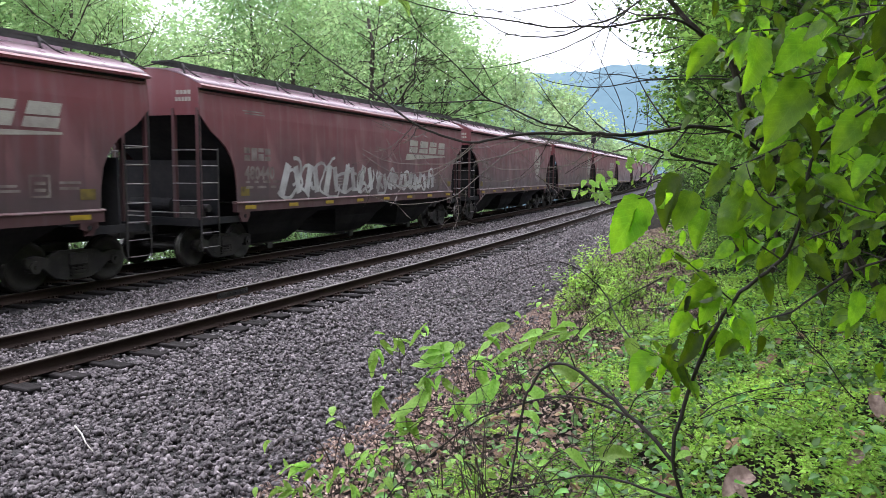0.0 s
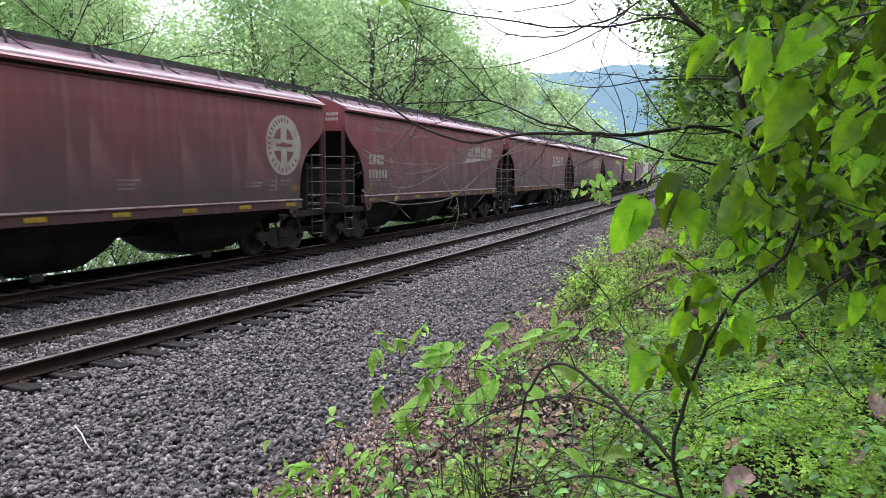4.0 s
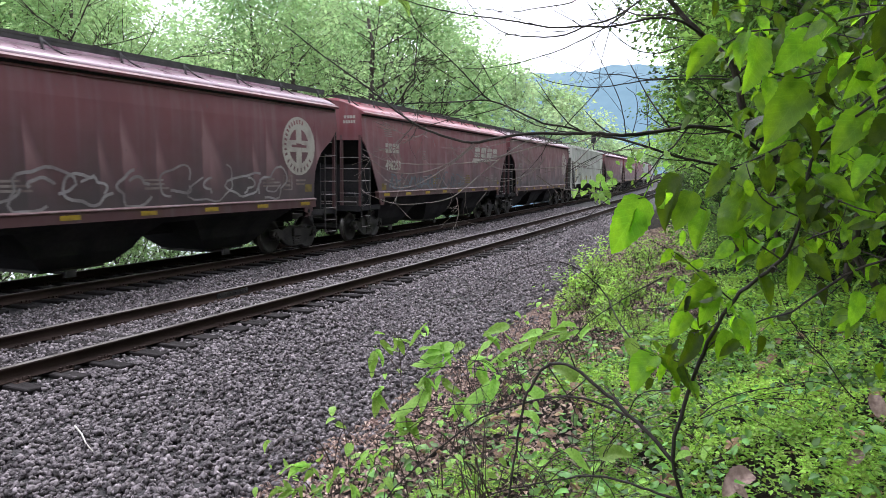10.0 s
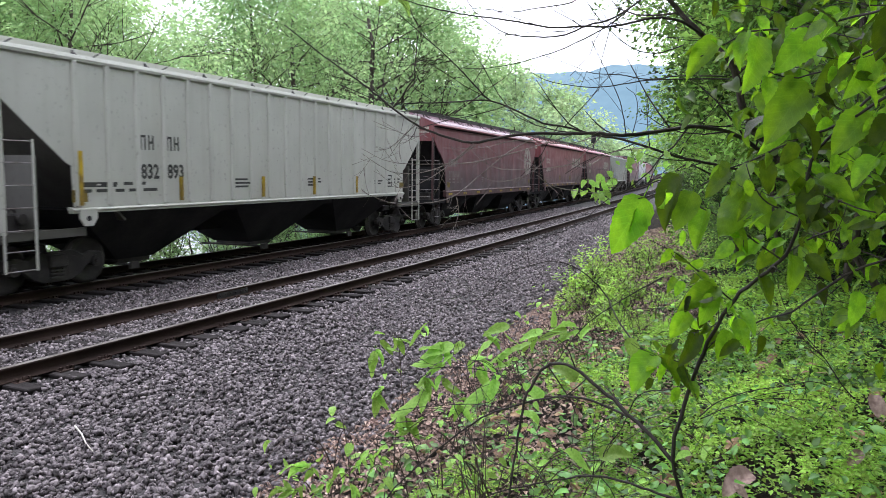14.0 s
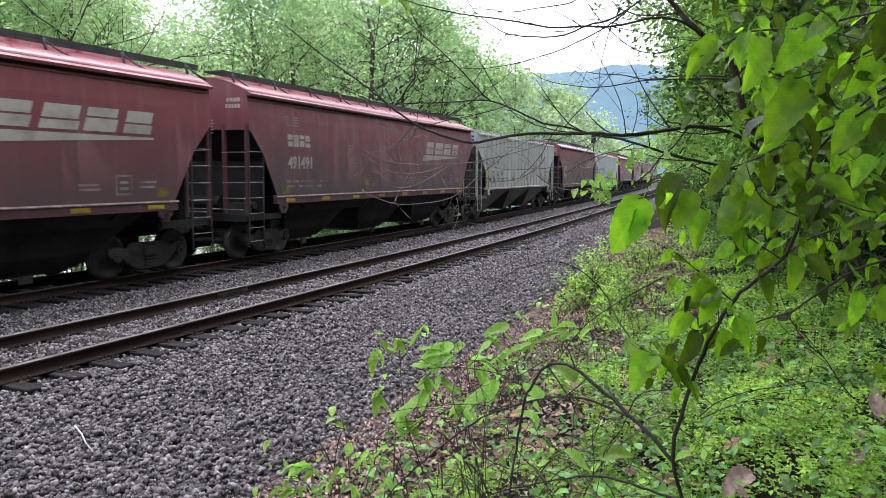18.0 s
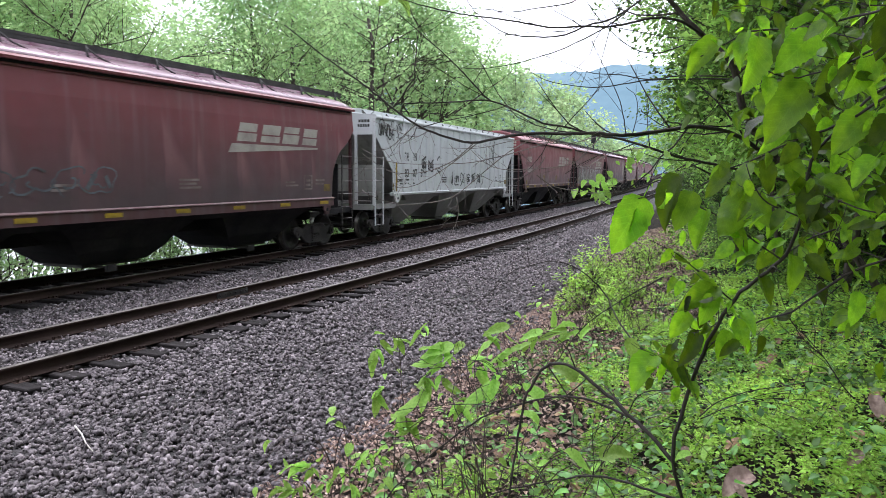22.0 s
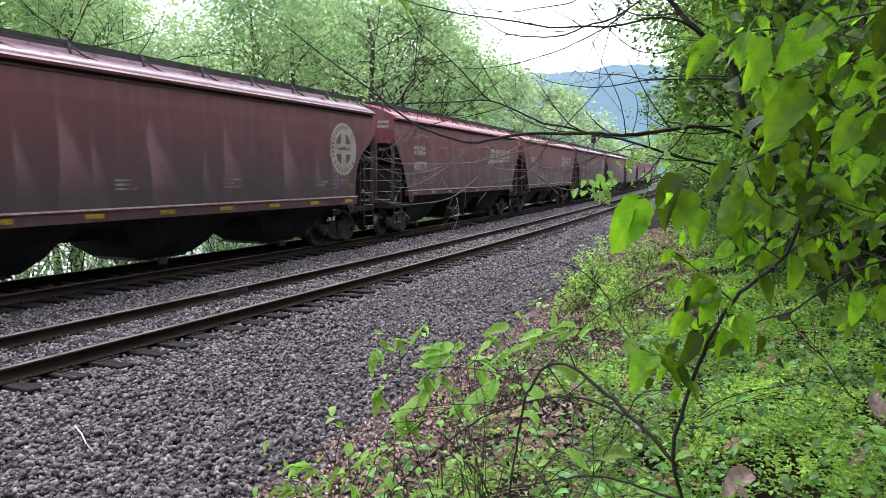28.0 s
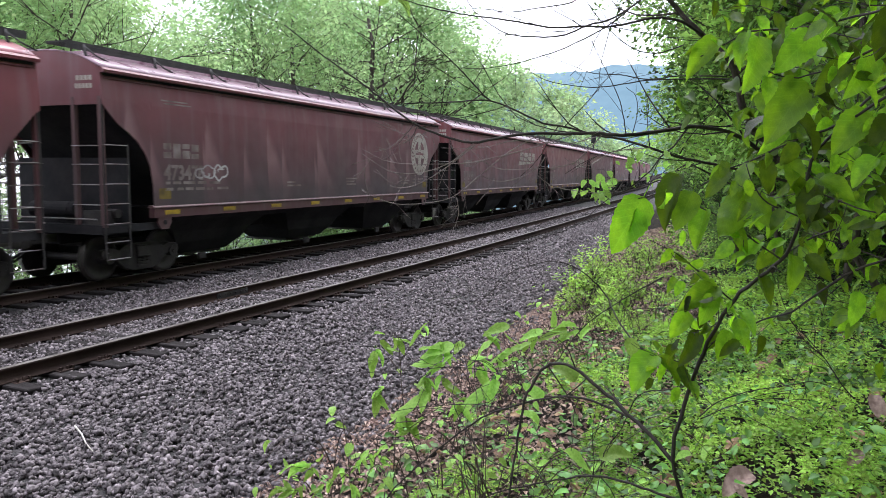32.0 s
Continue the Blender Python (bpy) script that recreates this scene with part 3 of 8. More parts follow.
def rail_mesh(off):
    s = np.concatenate([np.arange(-470, 0, 5.0), np.arange(0, 80, 1.0), np.arange(80, 700, 4.0)])
    x, y, a = line(s, off)
    prof = np.array(RAIL)
    k = len(prof)
    v = np.stack([x[:, None] + np.cos(a)[:, None] * prof[None, :, 0], y[:, None] + np.sin(a)[:, None] * prof[None, :, 0], np.broadcast_to(prof[None, :, 1], (len(s), k))], -1)
    i = np.arange(len(s) - 1)[:, None] * k
    j = np.arange(k)[None]
    f = np.stack([i + j, i + (j + 1) % k, i + k + (j + 1) % k, i + k + j], -1).reshape(-1, 4)
    me = raw("rail", v.reshape(-1, 3), f)
    me.materials.append(M["rail_side"])
    me.materials.append(M["rail_head"])
    head = np.tile(np.isin(np.arange(k), (7, 8, 9)), len(s) - 1)
    me.polygons.foreach_set("material_index", head.astype(np.int32))
    return me


def build_track(name, off, label, seed, first, last):
    rng = random.Random(seed)
    base = new(name)
    tagged(base, label, "railway track", kind="structure")
    for side in (-1, 1):
        obj("rail", rail_mesh(off + side * 0.753), None, base, "rusty steel rail with a polished head")
    shapes = []
    for _ in range(5):
        bm = bmesh.new()
        w = rng.uniform(0.105, 0.125)
        box(bm, -1.30, 1.30, -w, w, -0.36, -0.170)
        for v in bm.verts:
            v.co += Vector((rng.uniform(-0.03, 0.03), rng.uniform(-0.012, 0.012), rng.uniform(-0.012, 0.004)))
        bmesh.ops.bevel(bm, geom=bm.edges[:], offset=0.012, segments=1, affect="EDGES")
        me = bpy.data.meshes.new("tie")
        bm.to_mesh(me)
        bm.free()
        me.materials.append(M["tie"])
        shapes.append(me)
    far = bmesh.new()
    s = -60.0
    count = 0
    while s < 420:
        step = rng.uniform(0.50, 0.63)
        s += step
        x, y, a = line(s, off)
        if first < s < last:
            t = obj("tie", rng.choice(shapes), None, base)
            t.matrix_basis = pose(x, y, rng.uniform(-0.012, 0.004), 0, 0, math.degrees(a) + rng.uniform(-1.6, 1.6)) @ Matrix.Translation((rng.uniform(-0.06, 0.06), 0, 0))
        else:
            n = len(far.verts)
            box(far, -1.3, 1.3, -0.115, 0.115, -0.36, -0.185)
            far.verts.ensure_lookup_table()
            m = pose(x, y, 0, 0, 0, math.degrees(a))
            for v in far.verts[n:]:
                v.co = m @ v.co
    tagged(part("far_ties", far, "tie", base), kind="stuff")
    clips = bmesh.new()
    s = first
    while s < last:
        s += 0.565
        for side in (-1, 1):
            x, y, a = line(s, off + side * 0.753)
            n = len(clips.verts)
            box(clips, -0.17, 0.17, -0.09, 0.09, -0.188, -0.172)
            for e in (-1, 1):
                box(clips, e * 0.115 - 0.02, e * 0.115 + 0.02, -0.06, -0.035, -0.175, -0.135)
                box(clips, e * 0.115 - 0.02, e * 0.115 + 0.02, 0.035, 0.06, -0.175, -0.135)
            box(clips, -0.10, 0.10, 0.13, 0.16, -0.19, -0.15)
            clips.verts.ensure_lookup_table()
            m = pose(x, y, 0, 0, 0, math.degrees(a))
            for v in clips.verts[n:]:
                v.co = m @ v.co
    tagged(part("tie_plates_and_anchors", clips, "rail_side", base), kind="stuff")
    return base


def build_tracks():
    build_track("railway_track", 0.0, "rusty rails on dark timber ties in grey ballast, under the train", 3, 4, 70)
    near = build_track("railway_track", SPACING, "empty track with polished rails on weathered timber ties", 5, 1, 80)
    bm = bmesh.new()
    for side in (-1, 1):
        box(bm, side * 0.028 - 0.012, side * 0.028 + 0.012, -0.45, 0.45, -0.145, -0.045)
        for i in range(6):
            box(bm, side * 0.05 - 0.015, side * 0.05 + 0.015, -0.39 + i * 0.15, -0.36 + i * 0.15, -0.105, -0.075)
    x, y, a = line(11.15, SPACING - 0.753)
    for v in bm.verts:
        v.co = pose(x, y, 0, 0, 0, math.degrees(a)) @ v.co
    part("joint_bar", bm, "iron", near, "bolted rail joint bar")


# ---- covered hopper cars ----
def side_y(z, kind):
    if kind == "C":
        return 1.55
    return float(np.interp(z, [1.2, 1.46, 2.0, 2.9, 3.5, 3.9, 4.2], [1.585, 1.59, 1.597, 1.60, 1.585, 1.55, 1.52]))


SPEC = {  # eave, roof top, sill top, sill bottom, body length, opening from the corner (x, z)
    "A": dict(eave=4.10, crown=4.47, sill=1.47, sill_low=1.24, body=16.85, cut=[(0, 3.43), (0.18, 3.25), (0.36, 3.08), (0.62, 2.93), (0.86, 2.76), (1.06, 2.52), (1.19, 2.25), (1.25, 1.9), (1.27, 1.47)]),
    "B": dict(eave=4.09, crown=4.47, sill=1.57, sill_low=1.38, body=16.4, cut=[(0, 3.20), (0.10, 3.14), (0.58, 2.63), (1.17, 1.60), (1.18, 1.57)]),
    "C": dict(eave=4.03, crown=4.13, sill=1.50, sill_low=1.42, body=16.95, cut=[(0, 3.42), (0.10, 3.32), (0.50, 2.99), (0.90, 2.66), (1.30, 2.33), (1.42, 2.28), (1.44, 1.5)]),
    "D": dict(eave=4.23, crown=4.33, sill=1.50, sill_low=1.42, body=16.95, cut=[(0, 3.42), (0.10, 3.32), (0.50, 2.99), (0.90, 2.66), (1.30, 2.33), (1.42, 2.28), (1.44, 1.5)]),
}


def sheet(bm, cols, low, high, kind, sign, rows=9, out=0.0):
    """A side sheet between the heights low(x) and high, bowed like the car's side."""
    grid = []
    for x in cols:
        a = low(x)
        grid.append([bm.verts.new((x, sign * (side_y(a + (high - a) * i / rows, kind) + out), a + (high - a) * i / rows)) for i in range(rows + 1)])
    for p, q in zip(grid, grid[1:]):
        for i in range(rows):
            bm.faces.new((p[i], q[i], q[i + 1], p[i + 1]))


def wheel_profile():
    return [(0.0, -0.02), (0.10, -0.03), (0.12, 0.0), (0.30, 0.015), (0.37, -0.035), (0.452, -0.04), (0.457, -0.02), (0.46, 0.065), (0.485, 0.085), (0.478, 0.10), (0.38, 0.10), (0.36, 0.05), (0.12, 0.055), (0.0, 0.055)]


def lathe(bm, prof, axis_y, sign, n=28, tread=None):
    rings = []
    for r, y in prof:
        rings.append([bm.verts.new((r * math.cos(2 * math.pi * i / n), axis_y + sign * y, r * math.sin(2 * math.pi * i / n))) for i in range(n)])
    for k, (p, q) in enumerate(zip(rings, rings[1:])):
        for i in range(n):
            f = bm.faces.new((p[i], p[(i + 1) % n], q[(i + 1) % n], q[i]))
            f.smooth = True
            if tread and k in tread:
                f.material_index = 1


FRAME = [(-1.08, 0.52), (-1.05, 0.63), (-0.80, 0.66), (-0.62, 0.60), (-0.42, 0.71), (0.42, 0.71), (0.62, 0.60), (0.80, 0.66), (1.05, 0.63), (1.08, 0.52), (1.02, 0.44), (0.74, 0.42), (0.50, 0.22), (0.28, 0.15), (-0.28, 0.15), (-0.50, 0.22), (-0.74, 0.42), (-1.02, 0.44)]


def build_truck(parent, x, name="truck"):
    """A three-piece freight truck, centred at x."""
    tr = new(name)
    tr.parent = parent
    tr.location = (x, 0, 0)
    bm = bmesh.new()
    box(bm, -0.19, 0.19, -1.16, 1.16, 0.42, 0.66)
    box(bm, -0.30, 0.30, -0.5, 0.5, 0.60, 0.80)
    bmesh.ops.bevel(bm, geom=bm.edges[:], offset=0.02, segments=1, affect="EDGES")
    part("bolster", bm, "iron", tr)
    for sign in (-1, 1):
        bm = bmesh.new()
        prism(bm, FRAME, "y", sign * 0.96, sign * 1.09)
        fixed(bm)
        bmesh.ops.bevel(bm, geom=bm.edges[:], offset=0.018, segments=1, affect="EDGES")
        for e in (-1, 1):
            prism(bm, [(e * 0.23, 0.60), (e * 0.50, 0.60), (e * 0.62, 0.45), (e * 0.34, 0.26), (e * 0.23, 0.26)], "y", sign * 1.087, sign * 1.095)
            disc(bm, (e * 0.89, 0.46), 0.115, sign * 0.98, sign * 1.13, 14)
            disc(bm, (e * 0.89, 0.46), 0.05, sign * 1.13, sign * 1.16, 8)
        part("side_frame", fixed(bm), "iron", tr, "cast iron side frame with bearing caps")
        bm = bmesh.new()
        for i in (-1, 0, 1):
            pts = [(i * 0.125 + 0.05 * math.cos(t), sign * 1.07 + 0.05 * math.sin(t), 0.21 + 0.25 * t / 31.4) for t in [k * 1.57 for k in range(21)]]
            tube(bm, pts, 0.013, 4)
        part("spring_nest", bm, "iron", tr, "three coil springs")
        bm = bmesh.new()
        for i in range(4):
            box(bm, -0.16, 0.16, sign * 1.09, sign * 1.125, 0.22 + 0.065 * i, 0.25 + 0.065 * i)
        part("wear_plate", bm, "iron", tr)
    for e in (-1, 1):
        bm = bmesh.new()
        for sign in (-1, 1):
            lathe(bm, wheel_profile(), sign * 0.83, -sign, 15, (5, 6))
            disc(bm, (0, 0), 0.085, sign * 0.83, sign * 1.0, 10)
        disc(bm, (0, 0), 0.075, -0.80, 0.80, 12)
        fixed(bm)
        me = bpy.data.meshes.new("wheelset")
        bm.to_mesh(me)
        bm.free()
        me.materials.append(M["iron"])
        me.materials.append(M["tread"])
        w = obj("wheelset", me, None, tr, "steel wheels on one axle")
        w.location = (e * 0.89, 0, 0.457)
        bm = bmesh.new()
        prism(bm, [(e * 0.37, 0.30), (e * 0.43, 0.30), (e * 0.425, 0.62), (e * 0.385, 0.62)], "y", -0.9, 0.9)
        part("brake_beam", fixed(bm), "iron", tr)
    return tr


def build_car(kind, colour, roof_colour):
    """One covered hopper. x runs from the leading corner to the trailing end, z from the rail head; the leading end shows its number."""
    sp = SPEC["D" if colour == "cream" else kind]
    E_, C_, S_, B_, T = sp["eave"], sp["crown"], sp["sill"], sp["sill_low"], sp["body"]
    cut = sp["cut"]
    car = new("covered_hopper_car")
    cx, cz = [p[0] for p in cut], [p[1] for p in cut]
    deep = cx[-1]

    def low(x):
        return float(np.interp(min(x, T - x), cx, cz))

    # ribbed cars: shade on the end sheets put into a darker paint
    dark = "black" if kind != "C" else ("shaded_pale" if colour == "pale" else "shaded_grey")
    cols = sorted(set(cx + [T - c for c in cx] + [deep + (T - 2 * deep) * i / 12 for i in range(13)]))
    for sign in (-1, 1):
        bm = bmesh.new()
        sheet(bm, cols, low, E_ - 0.02, kind, sign)
        bm.normal_update()
        bmesh.ops.solidify(bm, geom=bm.faces[:], thickness=0.03)
        part("side_sheet", fixed(bm), colour, car)
        bm = bmesh.new()
        ye = side_y(E_, kind)
        lip = 0.125 if kind != "C" else 0.05
        prism(bm, [(sign * (ye - 0.05), E_ - 0.09), (sign * (ye + lip - 0.01), E_ - 0.09), (sign * (ye + lip), E_ - 0.04), (sign * (ye + 0.03), E_ + 0.015), (sign * (ye - 0.05), E_ + 0.02)], "x", 0.0, T)
        part("eave_rail", fixed(bm), colour, car)
        bm = bmesh.new()
        ys = side_y(S_, kind)
        prism(bm, [(sign * (ys - 0.10), B_), (sign * (ys + 0.03), B_), (sign * (ys + 0.03), S_ - 0.03), (sign * (ys - 0.1), S_ - 0.03)], "x", deep - 0.05, T - deep + 0.05)
        part("side_sill", fixed(bm), "sill" if kind != "C" else colour, car, "long side sill" if kind == "C" else "grimy maroon side sill")
        bm = bmesh.new()
        prism(bm, [(sign * (ys - 0.10), S_ - 0.027), (sign * (ys + 0.055), S_ - 0.027), (sign * (ys + 0.055), S_ - 0.012), (sign * (ys + 0.02), S_ + 0.012), (sign * (ys - 0.1), S_ + 0.03)], "x", deep - 0.07, T - deep + 0.07)
        part("sill_flange", fixed(bm), "flange" if kind != "C" else colour, car, "long flange on the sill")
        if kind != "C":
            # the eave lip's shadow, added as a black strip
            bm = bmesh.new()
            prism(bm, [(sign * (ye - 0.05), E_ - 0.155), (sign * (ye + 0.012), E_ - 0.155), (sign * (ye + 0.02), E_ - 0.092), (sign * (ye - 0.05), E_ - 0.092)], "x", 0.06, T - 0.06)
            part("eave_seam", fixed(bm), "black", car, "black strip standing in for the shadow below the eave")
            bm = bmesh.new()
            prism(bm, [(sign * (ye - 0.05), E_ - 0.19), (sign * (ye + 0.045), E_ - 0.185), (sign * (ye + 0.045), E_ - 0.165), (sign * (ye - 0.05), E_ - 0.158)], "x", 0.06, T - 0.06)
            part("seam_ledge", fixed(bm), colour, car)
        if kind == "C":
            for i in range(19):
                bm = bmesh.new()
                px = 1.53 + 0.745 * i
                box(bm, px - 0.06, px + 0.06, sign * 1.50, sign * 1.600, 1.535, E_ - 0.07)
                bmesh.ops.bevel(bm, geom=bm.edges[:], offset=0.022, segments=1, affect="EDGES")
                part("side_post", bm, colour, car)
    bm = bmesh.new()
    prof = [(-1.54 + 3.08 * i / 14, E_ + (C_ - E_) * (1 - abs(-1 + 2 * i / 14) ** (2.4 if kind != "C" else 1.1))) for i in range(15)]
    rings = [[bm.verts.new((x, y, z)) for y, z in prof] for x in (0.0, 0.35, T - 0.35, T)]
    for k, (p, q) in enumerate(zip(rings, rings[1:])):
        for i in range(14):
            bm.faces.new((p[i], p[i + 1], q[i + 1], q[i])).smooth = True
    bm.normal_update()
    bmesh.ops.solidify(bm, geom=bm.faces[:], thickness=0.03)
    part("roof", fixed(bm), roof_colour, car, "curved roof sheet")
    bm = bmesh.new()
    prism(bm, [(-0.34, C_ - 0.05), (0.34, C_ - 0.05), (0.30, C_ + 0.13), (-0.30, C_ + 0.13)], "x", 0.9, T - 0.9)
    for i in range(1, 10):
        x = 0.9 + (T - 1.8) * i / 10
        box(bm, x - 0.05, x + 0.05, -0.37, 0.37, C_ - 0.04, C_ + 0.16)
    part("hatch_trough", fixed(bm), roof_colour, car, "long loading hatch cover")
    deck = C_ + 0.12
    for sign in (-1, 1):
        bm = bmesh.new()
        y0, y1 = sign * 0.52, sign * 1.02
        for k in range(9):
            y = y0 + (y1 - y0) * k / 8
            box(bm, -0.25, T + 0.25, y - 0.006, y + 0.006, deck - 0.05, deck)
        box(bm, -0.25, T + 0.25, min(y1, y1 - sign * 0.012), max(y1, y1 - sign * 0.012), deck - 0.13, deck + 0.004)
        n = int(T / 0.22)
        for i in range(n + 1):
            x = -0.22 + (T + 0.44) * i / n
            box(bm, x - 0.01, x + 0.01, min(y0, y1), max(y0, y1), deck - 0.035, deck - 0.01)
        part("running_board", bm, "grate" if kind != "C" else colour, car, "steel grating roof walkway")
        for i in range(10):
            bm = bmesh.new()
            x = 0.15 + (T - 0.3) * i / 9
            zr = E_ + (C_ - E_) * (1 - (1.02 / 1.54) ** 2.4)
            tube(bm, [(x, y1, deck - 0.03), (x, y1 + sign * 0.03, deck - 0.16), (x + 0.02, y1 + sign * 0.06, zr - 0.06)], 0.030, 5)
            tube(bm, [(x, y1, deck - 0.05), (x + 0.18, y1 + sign * 0.12, deck - 0.22), (x + 0.42, y1 + sign * 0.22, E_ + 0.16)], 0.018, 4)
            part("walkway_bracket", bm, "grate", car)
    for end in (0, 1):
        sx = 1 if end == 0 else -1
        ox = 0.0 if end == 0 else T
        e_low = cz[0]
        bm = bmesh.new()
        prism(bm, [(y, z + 0.012) for y, z in prof] + [(1.54, e_low), (-1.54, e_low)], "x", ox, ox + sx * 0.03)
        part("end_plate", fixed(bm), colour, car)
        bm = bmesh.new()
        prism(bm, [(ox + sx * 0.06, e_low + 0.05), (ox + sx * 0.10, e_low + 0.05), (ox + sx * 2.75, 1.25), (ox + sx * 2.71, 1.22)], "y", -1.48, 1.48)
        part("slope_sheet", fixed(bm), dark, car, "sloping end sheet in paint darkened for its shade" if kind == "C" else "black sloping end sheet")
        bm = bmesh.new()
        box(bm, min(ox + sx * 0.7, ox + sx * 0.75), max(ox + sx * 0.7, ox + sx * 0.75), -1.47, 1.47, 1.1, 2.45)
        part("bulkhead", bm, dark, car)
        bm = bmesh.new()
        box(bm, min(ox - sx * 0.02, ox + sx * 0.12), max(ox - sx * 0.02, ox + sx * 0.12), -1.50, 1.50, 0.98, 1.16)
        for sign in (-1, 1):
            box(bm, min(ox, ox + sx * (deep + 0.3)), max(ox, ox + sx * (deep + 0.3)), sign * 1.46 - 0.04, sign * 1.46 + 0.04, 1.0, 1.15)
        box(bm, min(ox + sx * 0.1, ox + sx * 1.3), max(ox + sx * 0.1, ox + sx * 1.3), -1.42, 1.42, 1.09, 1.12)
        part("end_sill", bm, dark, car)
        for y in (-1.50, -0.85, 0.85, 1.50):
            bm = bmesh.new()
            box(bm, min(ox - sx * 0.01, ox + sx * 0.08), max(ox - sx * 0.01, ox + sx * 0.08), y - 0.04, y + 0.04, 1.12, E_ - 0.1 if abs(y) > 1 and kind == "C" else e_low + 0.15)
            part("end_post", bm, "sill" if kind != "C" else colour, car)
        for sign in (-1, 1):
            ld = new("ladder")
            ld.parent = car
            ys = sign * 1.55
            bm = bmesh.new()
            box(bm, min(ox + sx * 0.61, ox + sx * 0.64), max(ox + sx * 0.61, ox + sx * 0.64), ys - 0.015, ys + 0.015, 0.48, 2.72)
            part("stile", bm, "iron" if kind != "C" else colour, ld)
            bm = bmesh.new()
            box(bm, min(ox + sx * 0.0, ox + sx * 0.03), max(ox + sx * 0.0, ox + sx * 0.03), ys - 0.015, ys + 0.015, 0.48, e_low + 0.1)
            part("stile", bm, "iron" if kind != "C" else colour, ld)
            for z in (0.50, 0.83, 1.18, 1.56, 1.94, 2.32, 2.68):
                bm = bmesh.new()
                tube(bm, [(ox + sx * 0.0, ys, z), (ox + sx * 0.64, ys, z)], 0.0105, 6)
                part("rung", bm, "rung", ld)
            for z in (1.55, 1.93, 2.31, 2.66):
                bm = bmesh.new()
                tube(bm, [(ox - sx * 0.06, sign * 1.50, z), (ox - sx * 0.06, sign * 0.85, z)], 0.0105, 6)
                part("rung", bm, "rung", ld)
        bm = bmesh.new()
        tube(bm, [(ox - sx * 0.10, -1.45, 1.28), (ox - sx * 0.10, 1.45, 1.28)], 0.014, 6)
        part("handrail", bm, "rung", car)
        bm = bmesh.new()
        box(bm, min(ox - sx * 0.55, ox + sx * 0.6), max(ox - sx * 0.55, ox + sx * 0.6), -0.09, 0.09, 0.78, 0.95)
        prism(bm, [(ox - sx * 0.50, -0.12), (ox - sx * 0.72, -0.17), (ox - sx * 0.86, -0.10), (ox - sx * 0.80, 0.16), (ox - sx * 0.5, 0.14)], "z", 0.72, 0.98)
        part("coupler", fixed(bm), "iron", car, "knuckle coupler")
        bm = bmesh.new()
        tube(bm, [(ox - sx * 0.1, 0.3, 0.85), (ox - sx * 0.35, 0.32, 0.55), (ox - sx * 0.7, 0.2, 0.45), (ox - sx * 0.85, 0.1, 0.6)], 0.028, 6)
        part("air_hose", bm, "black", car)
        for sign in (-1, 1):
            bm = bmesh.new()
            xa, xb = ox + sx * (deep + 0.08), ox + sx * (deep + 0.48)
            prism(bm, [(xa, S_), (xb, S_), (xb, B_ - 0.1), ((xa + xb) / 2 + 0.1, B_ - 0.24), ((xa + xb) / 2 - 0.1, B_ - 0.24), (xa, B_ - 0.1)], "y", sign * 1.56, sign * 1.60)
            part("jacking_pad", fixed(bm), "sill" if kind != "C" else colour, car)
            # no real hole: a black disc paints its dark inside
            bm = bmesh.new()
            disc(bm, ((xa + xb) / 2, B_ - 0.1), 0.05, sign * 1.6, sign * 1.61, 10)
            part("roping_hole", fixed(bm), "black", car)
        build_truck(car, ox + sx * 1.42)
    bm = bmesh.new()
    disc(bm, (0.42, 1.42), 0.16, -0.45, 0.75, 18)
    disc(bm, (0.42, 1.42), 0.17, -0.30, -0.26, 18)
    part("air_reservoir", fixed(bm), "black" if kind != "C" else "iron", car, "cylindrical air tank on the end platform")
    bm = bmesh.new()
    box(bm, 0.25, 0.55, -1.25, -0.75, 1.14, 1.42)
    disc(bm, (0.55, 1.36), 0.09, -1.35, -1.1, 12)
    tube(bm, [(0.3, -1.2, 1.4), (0.6, -1.0, 1.55), (0.9, -0.9, 1.3)], 0.02, 5)
    part("brake_valve", fixed(bm), "iron", car, "brake valve and pipes")
    bm = bmesh.new()
    ring = [(T + 0.08, -0.55 + 0.26 * math.cos(k * 0.4488), 2.35 + 0.26 * math.sin(k * 0.4488)) for k in range(15)]
    tube(bm, ring, 0.014, 5)
    for k in range(4):
        tube(bm, [(T + 0.03, -0.55, 2.35), (T + 0.08, -0.55 + 0.26 * math.cos(k * 1.571), 2.35 + 0.26 * math.sin(k * 1.571))], 0.01, 4)
    part("brake_wheel", bm, "rung", car, "spoked hand brake wheel")
    bm = bmesh.new()
    box(bm, 0.2, T - 0.2, -0.16, 0.16, 0.74, 1.10)
    part("centre_sill", bm, "black", car)
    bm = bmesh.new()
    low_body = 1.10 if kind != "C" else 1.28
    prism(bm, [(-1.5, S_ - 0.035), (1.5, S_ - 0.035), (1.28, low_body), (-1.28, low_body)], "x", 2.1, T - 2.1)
    part("hopper_body", fixed(bm), {"grey": "shaded_grey", "pale": "shaded_pale"}.get(colour, "black"), car, "black underside" if kind != "C" else "sloping underside")
    w = {"A": 4.55, "B": 4.4, "C": 4.6}[kind]
    # half length, half width and height of a hopper's rings
    shape = [(w / 2, 1.47, S_ - 0.04), (1.42, 1.00, 0.84), (1.20, 0.88, 0.58), (0.85, 0.66, 0.31)] if kind != "C" else [(w / 2, 1.47, S_ - 0.04), (0.52, 0.58, 0.34)]
